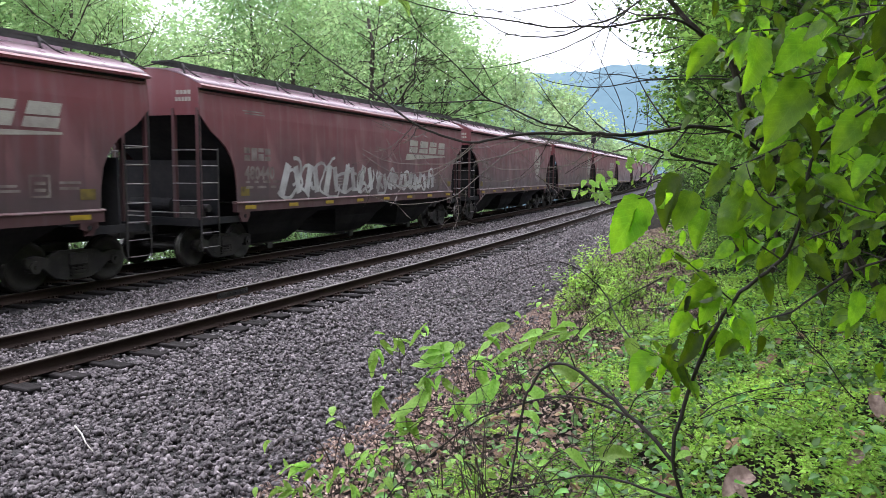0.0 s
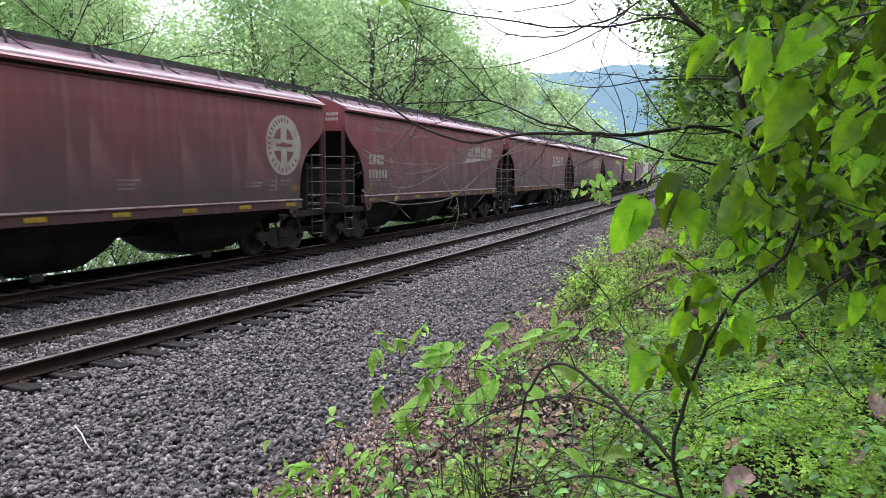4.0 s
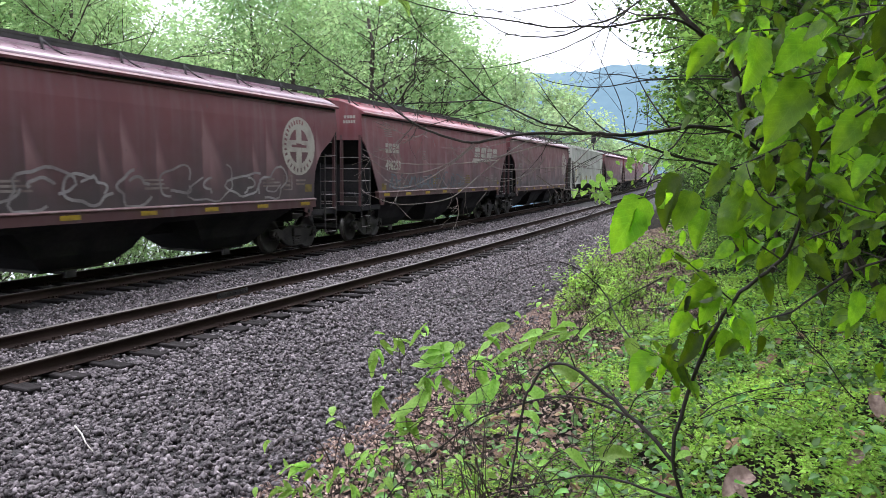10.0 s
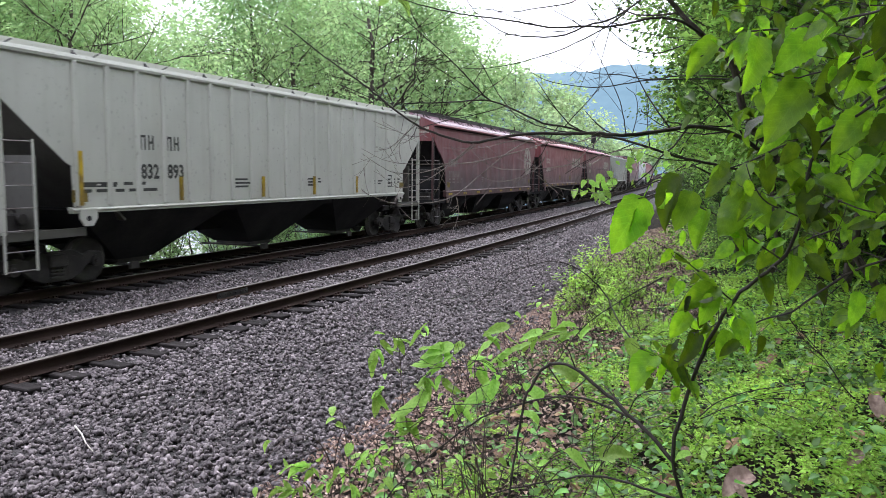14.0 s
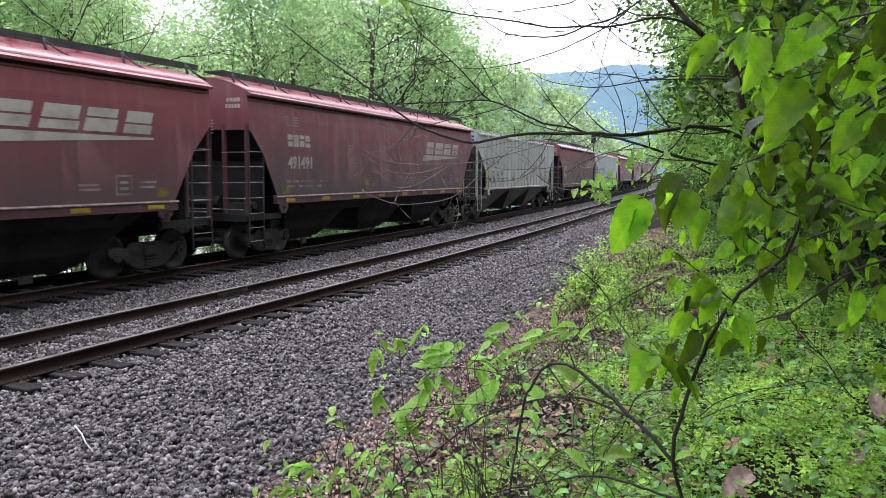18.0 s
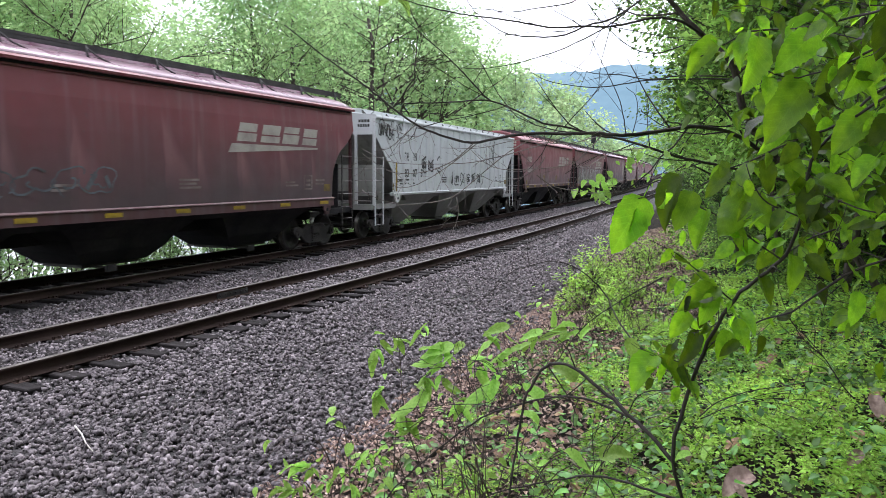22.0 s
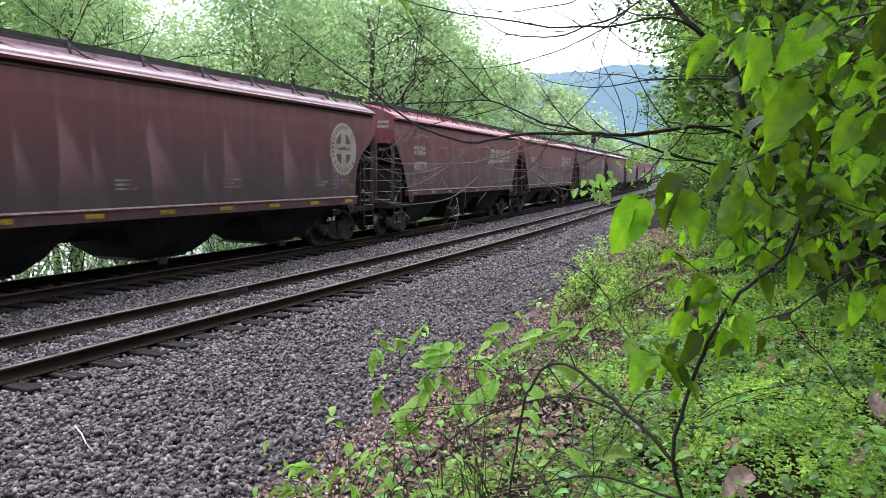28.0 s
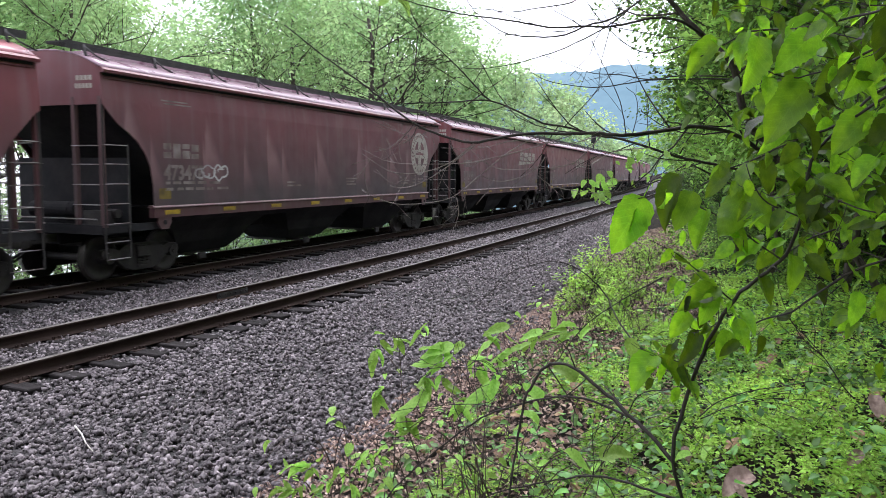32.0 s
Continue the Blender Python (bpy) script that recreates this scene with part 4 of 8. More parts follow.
    for i in range(3):
        hp = new("hopper")
        hp.parent = car
        bm = bmesh.new()
        m = T / 2 + w * (i - 1)
        rings = [[bm.verts.new((m + i1 * hx, i2 * hy, hz)) for i1, i2 in ((-1, -1), (1, -1), (1, 1), (-1, 1))] for hx, hy, hz in shape]
        bm.faces.new(rings[0])
        bm.faces.new(rings[-1][::-1])
        for p, q in zip(rings, rings[1:]):
            for k in range(4):
                bm.faces.new((p[k], q[k], q[(k + 1) % 4], p[(k + 1) % 4]))
        part("chute", fixed(bm), {"grey": "shaded_grey", "pale": "shaded_pale"}.get(colour, "black"), hp)
        g = shape[-1][0]
        bm = bmesh.new()
        box(bm, m - g + 0.06, m + g - 0.06, -0.55, 0.55, 0.24, shape[-1][2] - 0.002)
        tube(bm, [(m - 0.5, -1.0, 0.25), (m - 0.5, 1.0, 0.25)], 0.03, 6)
        box(bm, m - 0.62, m - 0.38, -1.06, -1.0, 0.18, 0.32)
        part("discharge_gate", bm, "iron", hp)
    tape = bpy.data.meshes.new("reflector")
    bm = bmesh.new()
    box(bm, -0.22, 0.22, -0.004, 0.004, -0.045, 0.045)
    bm.to_mesh(tape)
    bm.free()
    tape.materials.append(M["yellow"])
    if kind != "C":
        for sign in (-1, 1):
            for i in range(8):
                r = obj("reflector", tape, None, car, "yellow reflective strip")
                r.location = (1.75 + i * (T - 3.5) / 7, sign * (side_y(S_, kind) + 0.036), (S_ + B_) / 2 - 0.01)
    else:
        bm = bmesh.new()
        box(bm, 1.52, 1.60, -1.625, -1.556, 1.56, 2.55)
        part("reflector", bm, "yellow", car, "yellow vertical reflective strip")
        if colour == "cream":
            for x in (4.23, 7.2, 9.61, 12.09):
                bm = bmesh.new()
                box(bm, x - 0.04, x + 0.04, -1.60, -1.556, 1.58, 2.08)
                part("reflector", bm, "yellow", car, "yellow vertical reflective strip")
    return car


# ---- lettering, emblems and spray paint ----
def letters(text, size, thick=0.0):
    """Flat letter shapes of the built-in font, as vertices and faces in x, z."""
    cu = bpy.data.curves.new("letters", "FONT")
    cu.body, cu.size, cu.offset, cu.resolution_u = text, size, thick, 2
    tmp = bpy.data.objects.new("letters", cu)
    me = bpy.data.meshes.new_from_object(tmp)
    v = [(p.co.x, p.co.y) for p in me.vertices]
    f = [tuple(p.vertices) for p in me.polygons]
    bpy.data.objects.remove(tmp)
    bpy.data.curves.remove(cu)
    bpy.data.meshes.remove(me)
    return v, f


class Decal:
    """Flat painted shapes on the car's side towards the camera."""

    def __init__(self, kind, lift=0.006):
        self.bm, self.kind, self.lift = bmesh.new(), kind, lift

    def point(self, x, z):
        extra = 0.0
        return self.bm.verts.new((x, -(side_y(z, self.kind) + self.lift + extra), z))

    def poly(self, pts):
        self.bm.faces.new([self.point(x, z) for x, z in pts])

    def bar(self, x0, x1, z0, z1, slant=0.0):
        self.poly([(x0, z0), (x1, z0), (x1 + slant, z1), (x0 + slant, z1)])

    def text(self, s, x, z, size, wide=1.0, thick=0.0):
        v, f = letters(s, size * 1.38, thick)
        vs = [self.point(x + a * wide, z + b) for a, b in v]
        for q in f:
            try:
                self.bm.faces.new([vs[i] for i in q])
            except ValueError:
                pass

    def ring(self, x, z, r0, r1, n=40):
        p = [(self.point(x + r0 * math.cos(2 * math.pi * i / n), z + r0 * math.sin(2 * math.pi * i / n)), self.point(x + r1 * math.cos(2 * math.pi * i / n), z + r1 * math.sin(2 * math.pi * i / n))) for i in range(n)]
        for i in range(n):
            a, b = p[i], p[(i + 1) % n]
            self.bm.faces.new((a[0], b[0], b[1], a[1]))

    def stroke(self, pts, w):
        """A spray line through points, with rounded changes of width."""
        left, right = [], []
        for i, (x, z) in enumerate(pts):
            x0, z0 = pts[max(i - 1, 0)]
            x1, z1 = pts[min(i + 1, len(pts) - 1)]
            l = math.hypot(x1 - x0, z1 - z0) or 1
            nx, nz = -(z1 - z0) / l * w / 2, (x1 - x0) / l * w / 2
            left.append(self.point(x + nx, z + nz))
            right.append(self.point(x - nx, z - nz))
        for i in range(len(pts) - 1):
            self.bm.faces.new((left[i], right[i], right[i + 1], left[i + 1]))

    def done(self, name, material, car, label):
        for f in self.bm.faces:
            f.normal_update()
            if f.normal.y > 0:
                f.normal_flip()
        return part(name, self.bm, material, car, label)


def wedge_logo(car, kind, x, z):
    """Four slanted block shapes over a long tapering bar."""
    d = Decal(kind)
    h, sl = 0.44, 0.16
    for i in range(4):
        a = x + i * 0.92
        w = (0.74, 0.80, 0.74, 0.70)[i]
        gap = (0.20, 0.16, 0.24, 0.18)[i]
        d.bar(a, a + w, z, z + gap, sl * gap / h)
        d.bar(a + sl * (gap + 0.035) / h, a + w - 0.04 + sl * (gap + 0.035) / h, z + gap + 0.035, z + h, sl * (h - gap - 0.035) / h)
    d.poly([(x - 0.32, z - 0.28), (x + 3.55, z - 0.10), (x + 3.55, z - 0.06), (x - 0.18, z - 0.06)])
    d.done("railway_emblem", "letter", car, "cream slanted railway emblem over a tapering bar")


def seal_logo(car, kind, x, z, r=0.77):
    d = Decal(kind)
    d.ring(x, z, r * 0.60, r, 44)
    b = r * 0.17
    d.bar(x - b, x + b, z - r * 0.62, z + r * 0.62)
    d.bar(x - r * 0.60, x - b, z - r * 0.20, z + r * 0.20)
    d.bar(x + b, x + r * 0.60, z - r * 0.20, z + r * 0.20)
    s = d.done("round_emblem", "letter", car, "round cream emblem with a cross")
    d = Decal(kind, 0.010)
    for i in range(20):
        a = math.radians(200 - i * 11.5) if i < 12 else math.radians(218 + (i - 12) * 15)
        cx, cz = x + r * 0.83 * math.cos(a), z + r * 0.83 * math.sin(a)
        ux, uz = math.sin(a) * 0.028, -math.cos(a) * 0.028
        vx, vz = math.cos(a) * 0.055, math.sin(a) * 0.055
        d.poly([(cx - ux - vx, cz - uz - vz), (cx + ux - vx, cz + uz - vz), (cx + ux + vx, cz + uz + vz), (cx - ux + vx, cz - uz + vz)])
    d.bar(x - r * 0.45, x + r * 0.45, z - 0.035, z + 0.035)
    d.done("emblem_lettering", "red_a", s, "worn dark bars round the emblem")


def small_print(car, kind, T, letter, rng):
    """Data lines, stencilled boxes and consolidated panels."""
    d = Decal(kind)
    zt = 3.62 if kind != "C" else 1.95
    if kind != "B":
        d.bar(1.55, 2.35, zt, zt + 0.03)
        d.bar(1.62, 2.45, zt - 0.06, zt - 0.03)
    for row in range(2):
        z = 1.92 - row * 0.13
        x = 1.6
        while x < 3.3:
            w = rng.uniform(0.12, 0.42)
            d.bar(x, x + w, z, z + 0.06)
            x += w + rng.uniform(0.06, 0.25)
    for x0 in (6.1, 9.3, T - 3.6):
        for row in range(2 + int(rng.random() * 2)):
            d.bar(x0, x0 + rng.uniform(0.4, 0.75), 1.82 + row * 0.085, 1.865 + row * 0.085)
    x0 = T - 2.75
    for a, b, c, e in ((0, 0.42, 0, 0.04), (0, 0.42, 0.36, 0.40), (0, 0.04, 0.04, 0.36), (0.38, 0.42, 0.04, 0.36), (0.10, 0.32, 0.10, 0.16), (0.10, 0.32, 0.22, 0.28)):
        d.bar(x0 + a, x0 + b, 1.72 + c, 1.72 + e)
    d.bar(T - 2.15, T - 1.75, 1.85, 1.90)
    d.bar(T - 2.15, T - 1.70, 1.95, 2.0)
    if kind == "B":
        for x0, x1, z0, z1 in ((4.92, 5.28, 2.98, 3.01), (4.92, 5.28, 2.68, 2.71), (4.92, 4.95, 2.71, 2.98), (5.25, 5.28, 2.71, 2.98), (5.02, 5.18, 2.86, 2.92), (5.04, 5.16, 2.76, 2.82)):
            d.bar(x0, x1, z0, z1)
        for row in range(4):
            d.bar(1.58 + 0.02 * row, 2.2 + 0.02 * row, 3.60 - 0.07 * row, 3.632 - 0.07 * row)
    tagged(d.done("data_lettering", letter, car, "rows of small stencilled data bars"), kind="stuff")
    if kind == "B":
        d = Decal(kind)
        for x0 in (5.9, 9.9):
            for row in range(5):
                d.bar(x0 + 0.12 * (row == 4), x0 + 0.62 - 0.1 * (row == 4), 1.78 + row * 0.075, 1.82 + row * 0.075)
        tagged(d.done("notice_lettering", "mustard", car, "rows of small yellow notice bars"), kind="stuff")
    d = Decal(kind)
    d.bar(1.40, 1.75, 1.62, 1.84)
    d.bar(T - 1.72, T - 1.38, 1.66, 1.86)
    d.done("inspection_panel", "mustard", car, "faded yellow inspection panels")


def end_marks(car, kind, T, sign=False):
    sp = SPEC[kind]
    bm = bmesh.new()
    z = sp["eave"] - 0.22
    for k in range(2):
        y = -1.35
        while y < -0.98:
            w = 0.07 if k else 0.085
            bm.faces.new([bm.verts.new((-0.006, y, z - 0.15 * k)), bm.verts.new((-0.006, y + w, z - 0.15 * k)), bm.verts.new((-0.006, y + w, z - 0.15 * k + 0.09)), bm.verts.new((-0.006, y, z - 0.15 * k + 0.09))])
            y += w + 0.018
    if kind == "B":
        for k in range(5):
            bm.faces.new([bm.verts.new((-0.006, -0.55 - 0.03 * (k % 2), 3.42 - 0.075 * k)), bm.verts.new((-0.006, 0.05, 3.42 - 0.075 * k)), bm.verts.new((-0.006, 0.05, 3.45 - 0.075 * k)), bm.verts.new((-0.006, -0.55, 3.45 - 0.075 * k))])
    if sign:
        bs = bmesh.new()
        box(bs, -0.004, 0.0, -1.50, -0.80, sp["eave"] - 0.45, sp["eave"] - 0.04)
        part("end_sign", bs, "sign_blue", car, "pale blue painted end panel")
    part("end_lettering", fixed(bm), "letter" if kind != "C" else "dark_letter", car)


def owner_and_number(car, kind, number, letter, x=1.55, plates=False, along=0.0):
    top = {"A": 2.46, "B": 2.86, "C": 2.62}[kind]
    d = Decal(kind)
    if kind == "C":
        for i, a in enumerate((2.39 + along, 2.61 + along, 3.13 + along, 3.35 + along)):
            d.bar(a, a + 0.045, top, top + 0.29)
            d.bar(a + 0.11, a + 0.155, top, top + 0.29)
            d.bar(a + 0.045, a + 0.11, top + (0.12 if i % 2 else 0.24), top + (0.17 if i % 2 else 0.29))
    else:
        for i in range(4):
            a = x + i * 0.285
            d.bar(a, a + 0.235, top, top + (0.13, 0.31, 0.17, 0.11)[i])
            if i != 1:
                d.bar(a, a + 0.235, top + (0.18, 0, 0.21, 0.16)[i], top + 0.31)
    d.done("owner_mark", letter, car, "block-shaped owner's mark")
    if plates:
        for i in range(5):
            bm = bmesh.new()
            a = 2.33 + 0.745 * i
            box(bm, a, a + (0.62 if i < 3 else 0.40), -1.556, -1.552, 1.98 + 0.03 * (i % 2), 2.42 - 0.10 * (i > 2))
            part("number_panel", bm, "sign_blue" if i < 3 else "cream", car, "pale painted number panel")
    d = Decal(kind, 0.009)
    low = {"A": 2.02, "B": 2.30, "C": 2.05}[kind]
    if kind == "C" and number:
        for i, pair in enumerate(number.split()):
            d.text(pair, 2.39 + along + 0.745 * i, low, 0.29, 1.0 if not along else 0.85, 0.012)
    elif number:
        d.text(number, x, low, 0.31, 0.98, 0.016)
    else:
        for i in range(6):
            d.bar(x + i * 0.24, x + i * 0.24 + 0.17, low, low + 0.27)
    d.done("car_number", letter, car, "stencilled car number")


def spray(car, kind, x0, x1, z0, z1, seed, material, cells, w=0.055, fill=0.0, label="sprayed graffiti lettering"):
    """Overlapping outlined bubble shapes that cannot be read."""
    rng = random.Random(seed)
    d = Decal(kind, 0.012)
    step = (x1 - x0) / cells
    for c in range(cells):
        cx = x0 + step * (c + 0.5)
        for loop in range(2):
            pts = []
            hw, hh = step * rng.uniform(0.40, 0.62), (z1 - z0) / 2 * rng.uniform(0.8, 1.05)
            ph = [rng.uniform(0, 6.28) for _ in range(3)]
            a0, span = rng.uniform(0, 6.28), rng.uniform(3.6, 6.3) if loop == 0 else rng.uniform(2.0, 3.6)
            f = 1.0 if loop == 0 else 0.5
            for i in range(22):
                a = a0 + span * i / 21
                r = 1 + 0.22 * math.sin(2 * a + ph[0]) + 0.16 * math.sin(3 * a + ph[1]) + 0.1 * math.sin(5 * a + ph[2])
                zz = min(max((z0 + z1) / 2 + hh * f * r * math.sin(a), z0 - 0.03), z1 + 0.12)
                pts.append((cx + hw * f * r * math.cos(a) + 0.1 * (zz - z0), zz))
            d.stroke(pts, w * rng.uniform(0.7, 1.2))
        if rng.random() < fill:
            k = rng.uniform(0.2, 0.4) * step
            d.stroke([(cx - k, z0 + 0.1), (cx - k * 0.2, z1 - 0.1)], w * 2.6)
            d.stroke([(cx + k * 0.6, z1 - 0.15), (cx + k, z0 + 0.12)], w * 2.2)
    d.done("graffiti", material, car, label)


SPEED = 11.995
# leading corner at 0 s, kind, paint, emblem, number, lettering
TRAIN = [
    (-23.5, "A", "red_a", "wedge", "", "letter"), (-5.35, "A", "red_a", "wedge", "", "letter"), (12.93, "A", "red_a", "wedge", "480440", "letter_dim"),
    (31.03, "A", "red_a", "seal", "451340", "letter_dim"), (49.34, "A", "red_a", "seal", "476637", "letter_dim"), (67.35, "A", "red_b", "wedge", "", "letter"),
    (85.36, "A", "red_a", "wedge", "483127", "letter_dim"), (103.7, "A", "red_a", "wedge", "480341", "letter"), (122.02, "A", "red_s", "seal", "472469", "letter_dim"),
    (140.41, "B", "red_a", "wedge", "496253", "letter"), (157.60, "A", "red_s", "seal", "", "letter_dim"), (176.1, "C", "cream", "", "832 893", "dark_letter"),
    (194.5, "A", "red_a", "seal", "", "letter_dim"), (212.87, "B", "red_b", "wedge", "489164", "letter"), (230.57, "B", "red_a", "wedge", "491491", "letter"),
    (248.0, "C", "grey", "", "82 06 54", "dark_letter"), (266.95, "A", "red_a", "wedge", "480464", "letter"), (285.32, "C", "pale", "", "83 07 3", "dark_letter"),
    (303.64, "B", "red_b", "wedge", "488868", "letter"), (321.18, "A", "red_a", "wedge", "", "letter_dim"), (340.35, "A", "red_s", "seal", "", "letter_dim"),
    (358.73, "B", "red_a", "wedge", "489770", "letter"), (376.44, "B", "red_a", "wedge", "497529", "letter"), (394.1, "A", "red_s", "seal", "473478", "letter_dim"),
    (412.3, "A", "red_a", "wedge", "", "letter_dim"), (430.5, "A", "red_a", "wedge", "", "letter_dim"), (448.7, "A", "red_s", "seal", "", "letter_dim"),
    (466.75, "B", "red_a", "wedge", "", "letter"), (483.9, "A", "red_a", "wedge", "", "letter_dim"), (502.2, "A", "red_a", "wedge", "", "letter_dim"), (520.4, "A", "red_a", "wedge", "", "letter_dim"),
]
TAGS = {  # per car: x from, to, z from, to, seed, paint, shapes, line width, fill
    2: [(3.0, 8.4, 1.52, 2.50, 11, "white_tag", 5, 0.11, 1.0), (8.6, 13.7, 1.54, 2.30, 12, "white_tag", 6, 0.10, 1.0)],
    3: [(12.5, 13.6, 1.78, 2.12, 27, "white_tag", 4, 0.04, 0.3)],
    5: [(13.0, 14.6, 1.26, 1.45, 13, "white_tag", 4, 0.04, 0.0)],
    7: [(3.0, 9.0, 1.55, 2.15, 14, "blue_tag", 7, 0.05, 0.3)],
    8: [(4.0, 14.2, 1.52, 2.25, 15, "faint_tag", 9, 0.055, 0.0)],
    9: [(1.9, 9.5, 1.62, 2.15, 16, "blue_tag", 9, 0.06, 0.5)],
    15: [(1.9, 5.2, 1.75, 2.0, 17, "dark_letter", 8, 0.03, 0.0)],
    16: [(4.0, 7.5, 1.75, 2.25, 18, "blue_tag", 5, 0.04, 0.2)],
    17: [(0.25, 2.2, 3.3, 3.9, 19, "black_tag", 4, 0.05, 0.3), (4.0, 6.1, 2.25, 2.75, 20, "black_tag", 4, 0.07, 0.8), (7.2, 11.4, 1.7, 2.2, 21, "black_tag", 8, 0.055, 0.6), (12.6, 13.6, 2.4, 3.6, 22, "black_tag", 2, 0.05, 0.4)],
    19: [(1.7, 14.3, 1.5, 2.75, 23, "white_tag", 9, 0.10, 0.9)],
    22: [(3.3, 6.6, 1.42, 2.3, 24, "white_tag", 5, 0.05, 0.0), (8.3, 11.8, 1.45, 2.3, 25, "white_tag", 5, 0.05, 0.0)],
    23: [(2.6, 3.6, 2.0, 2.35, 26, "white_tag", 2, 0.05, 0.6)],
}
WORDS = {"red_a": "dark maroon", "red_s": "dark streaked maroon", "red_b": "maroon", "cream": "cream", "grey": "dirty grey", "pale": "pale grey"}
CARS = []


def build_train():
    protos = {}
    for i, (u, kind, colour, emblem, number, letter) in enumerate(TRAIN):
        key = (kind, colour)
        if key in protos:
            car = copy_thing(protos[key], pose(0, 0, 0))
        else:
            car = protos[key] = build_car(kind, colour, {"A": "roof", "B": "roof_b", "C": colour}[kind])
        CARS.append((car, u, kind))
    # lettering after all copies, so that no copy takes over another car's marks
    for i, (car, u, kind) in enumerate(CARS):
        _, kind, colour, emblem, number, letter = TRAIN[i]
        T = SPEC[kind]["body"]
        rng = random.Random(100 + i)
        words = WORDS[colour]
        shape = {"A": "hopper car with rounded dark end openings", "B": "hopper car with angular dark end openings", "C": "ribbed hopper car with open end platforms"}[kind]
        extra = ", with graffiti" if i in TAGS else (", round emblem" if emblem == "seal" else "")
        tagged(car, f"{words} {shape}{extra}", "rail car", "cars of the freight train")
        if emblem == "wedge":
            wedge_logo(car, kind, 11.25 if kind == "A" else 11.10, 2.92)
        elif emblem == "seal":
            seal_logo(car, kind, 12.98 if i == 3 else 14.85, 2.88)
        owner_and_number(car, kind, number, letter, 1.68 if kind == "B" else 1.55, colour == "grey", 0.70 if colour == "cream" else 0.0)
        small_print(car, kind, T, "letter_dim" if kind != "C" else "dark_letter", rng)
        end_marks(car, kind, T, colour == "grey")
        for t in TAGS.get(i, []):
            spray(car, kind, *t)


def car_pose(s, T):
    """The car's pose when its leading corner is at s: both trucks sit on the line."""
    xa, ya, _ = line(s + 1.42)
    xb, yb, _ = line(s + T - 1.42)
    a = math.atan2(yb - ya, xb - xa)
    return pose(xa - 1.42 * math.cos(a), ya - 1.42 * math.sin(a), 0, 0, 0, math.degrees(a))


def motions():
    for car, u, kind in CARS:
        T = SPEC[kind]["body"]
        walk(car, [(t, car_pose(u - SPEED * t, T)) for t in range(33)])
        for truck in car.children:
            if not truck.name.startswith("truck"):
                continue
            for w in truck.children:
                if not w.name.startswith("wheelset"):
                    continue
                home = w.location.copy()
                x = truck.location.x + home.x
                t0 = min(max((u + x - 48) / SPEED, 0), 31.9)
                t1 = min(max((u + x - 4) / SPEED, 0.1), 32)
                f0, f1 = int(t0 * FPS), int(t1 * FPS)
                if f1 - f0 < 4:
                    continue
                rows = [(0.0, f0)] if f0 > 0 else []
                rows += [(f / FPS, f) for f in range(f0, f1 + 1)]
                if f1 < 960:
                    rows.append((32.0, f1))
                walk(w, [(t, pose(home.x, home.y, home.z, 0, -math.degrees(SPEED * f / FPS / 0.457) % 360, 0)) for t, f in rows])


# ---- plants ----
def leaf_mesh(name, pos, axis, up, size, rng, width=0.55, fold=0.25, droop=0.2):
    """Many leaves at once: six-cornered blades folded on the midrib. pos, axis, up: (n, 3); size: (n,)."""
    n = len(pos)
    axis = axis / np.linalg.norm(axis, axis=1)[:, None]
    side = np.cross(axis, up)
    side /= np.linalg.norm(side, axis=1)[:, None] + 1e-9
    nrm = np.cross(side, axis)
    L = size[:, None]
    W = L * width * rng.uniform(0.8, 1.15, (n, 1))
    F = fold * rng.uniform(0.3, 1.4, (n, 1))
    base = pos
    mid = pos + axis * L * 0.5 - nrm * L * 0.02
    tip = pos + axis * L - nrm * L * droop
    l1 = pos + axis * L * 0.34 + side * W * 0.5 + nrm * W * F
    r1 = pos + axis * L * 0.34 - side * W * 0.5 + nrm * W * F
    v = np.stack([base, l1, mid, r1, tip], 1).reshape(-1, 3)
    f = np.array([[0, 2, 1], [0, 3, 2], [1, 2, 4], [2, 3, 4]])
    return raw(name, v, (f[None] + 5 * np.arange(n)[:, None, None]).reshape(-1, 3), True)


def simple_leaves(name, pos, axis, up, size, rng, width=0.62, fold=0.3):
    """Many small leaves at once, two triangles each, folded on the midrib."""
    n = len(pos)
    axis = axis / np.linalg.norm(axis, axis=1)[:, None]
    side = np.cross(axis, up)
    side /= np.linalg.norm(side, axis=1)[:, None] + 1e-9
    nrm = np.cross(side, axis)
    L = size[:, None]
    W = L * width * rng.uniform(0.8, 1.2, (n, 1))
    l1 = pos + axis * L * 0.42 + side * W * 0.5 + nrm * W * fold
    r1 = pos + axis * L * 0.42 - side * W * 0.5 + nrm * W * fold
    v = np.stack([pos, l1, pos + axis * L, r1], 1).reshape(-1, 3)
    f = np.array([[0, 2, 1], [0, 3, 2]])
    return raw(name, v, (f[None] + 4 * np.arange(n)[:, None, None]).reshape(-1, 3))


def rand_dirs(rng, n, flat=1.0):
    v = rng.normal(size=(n, 3)) * np.array([1, 1, flat])
    return v / (np.linalg.norm(v, axis=1)[:, None] + 1e-9)


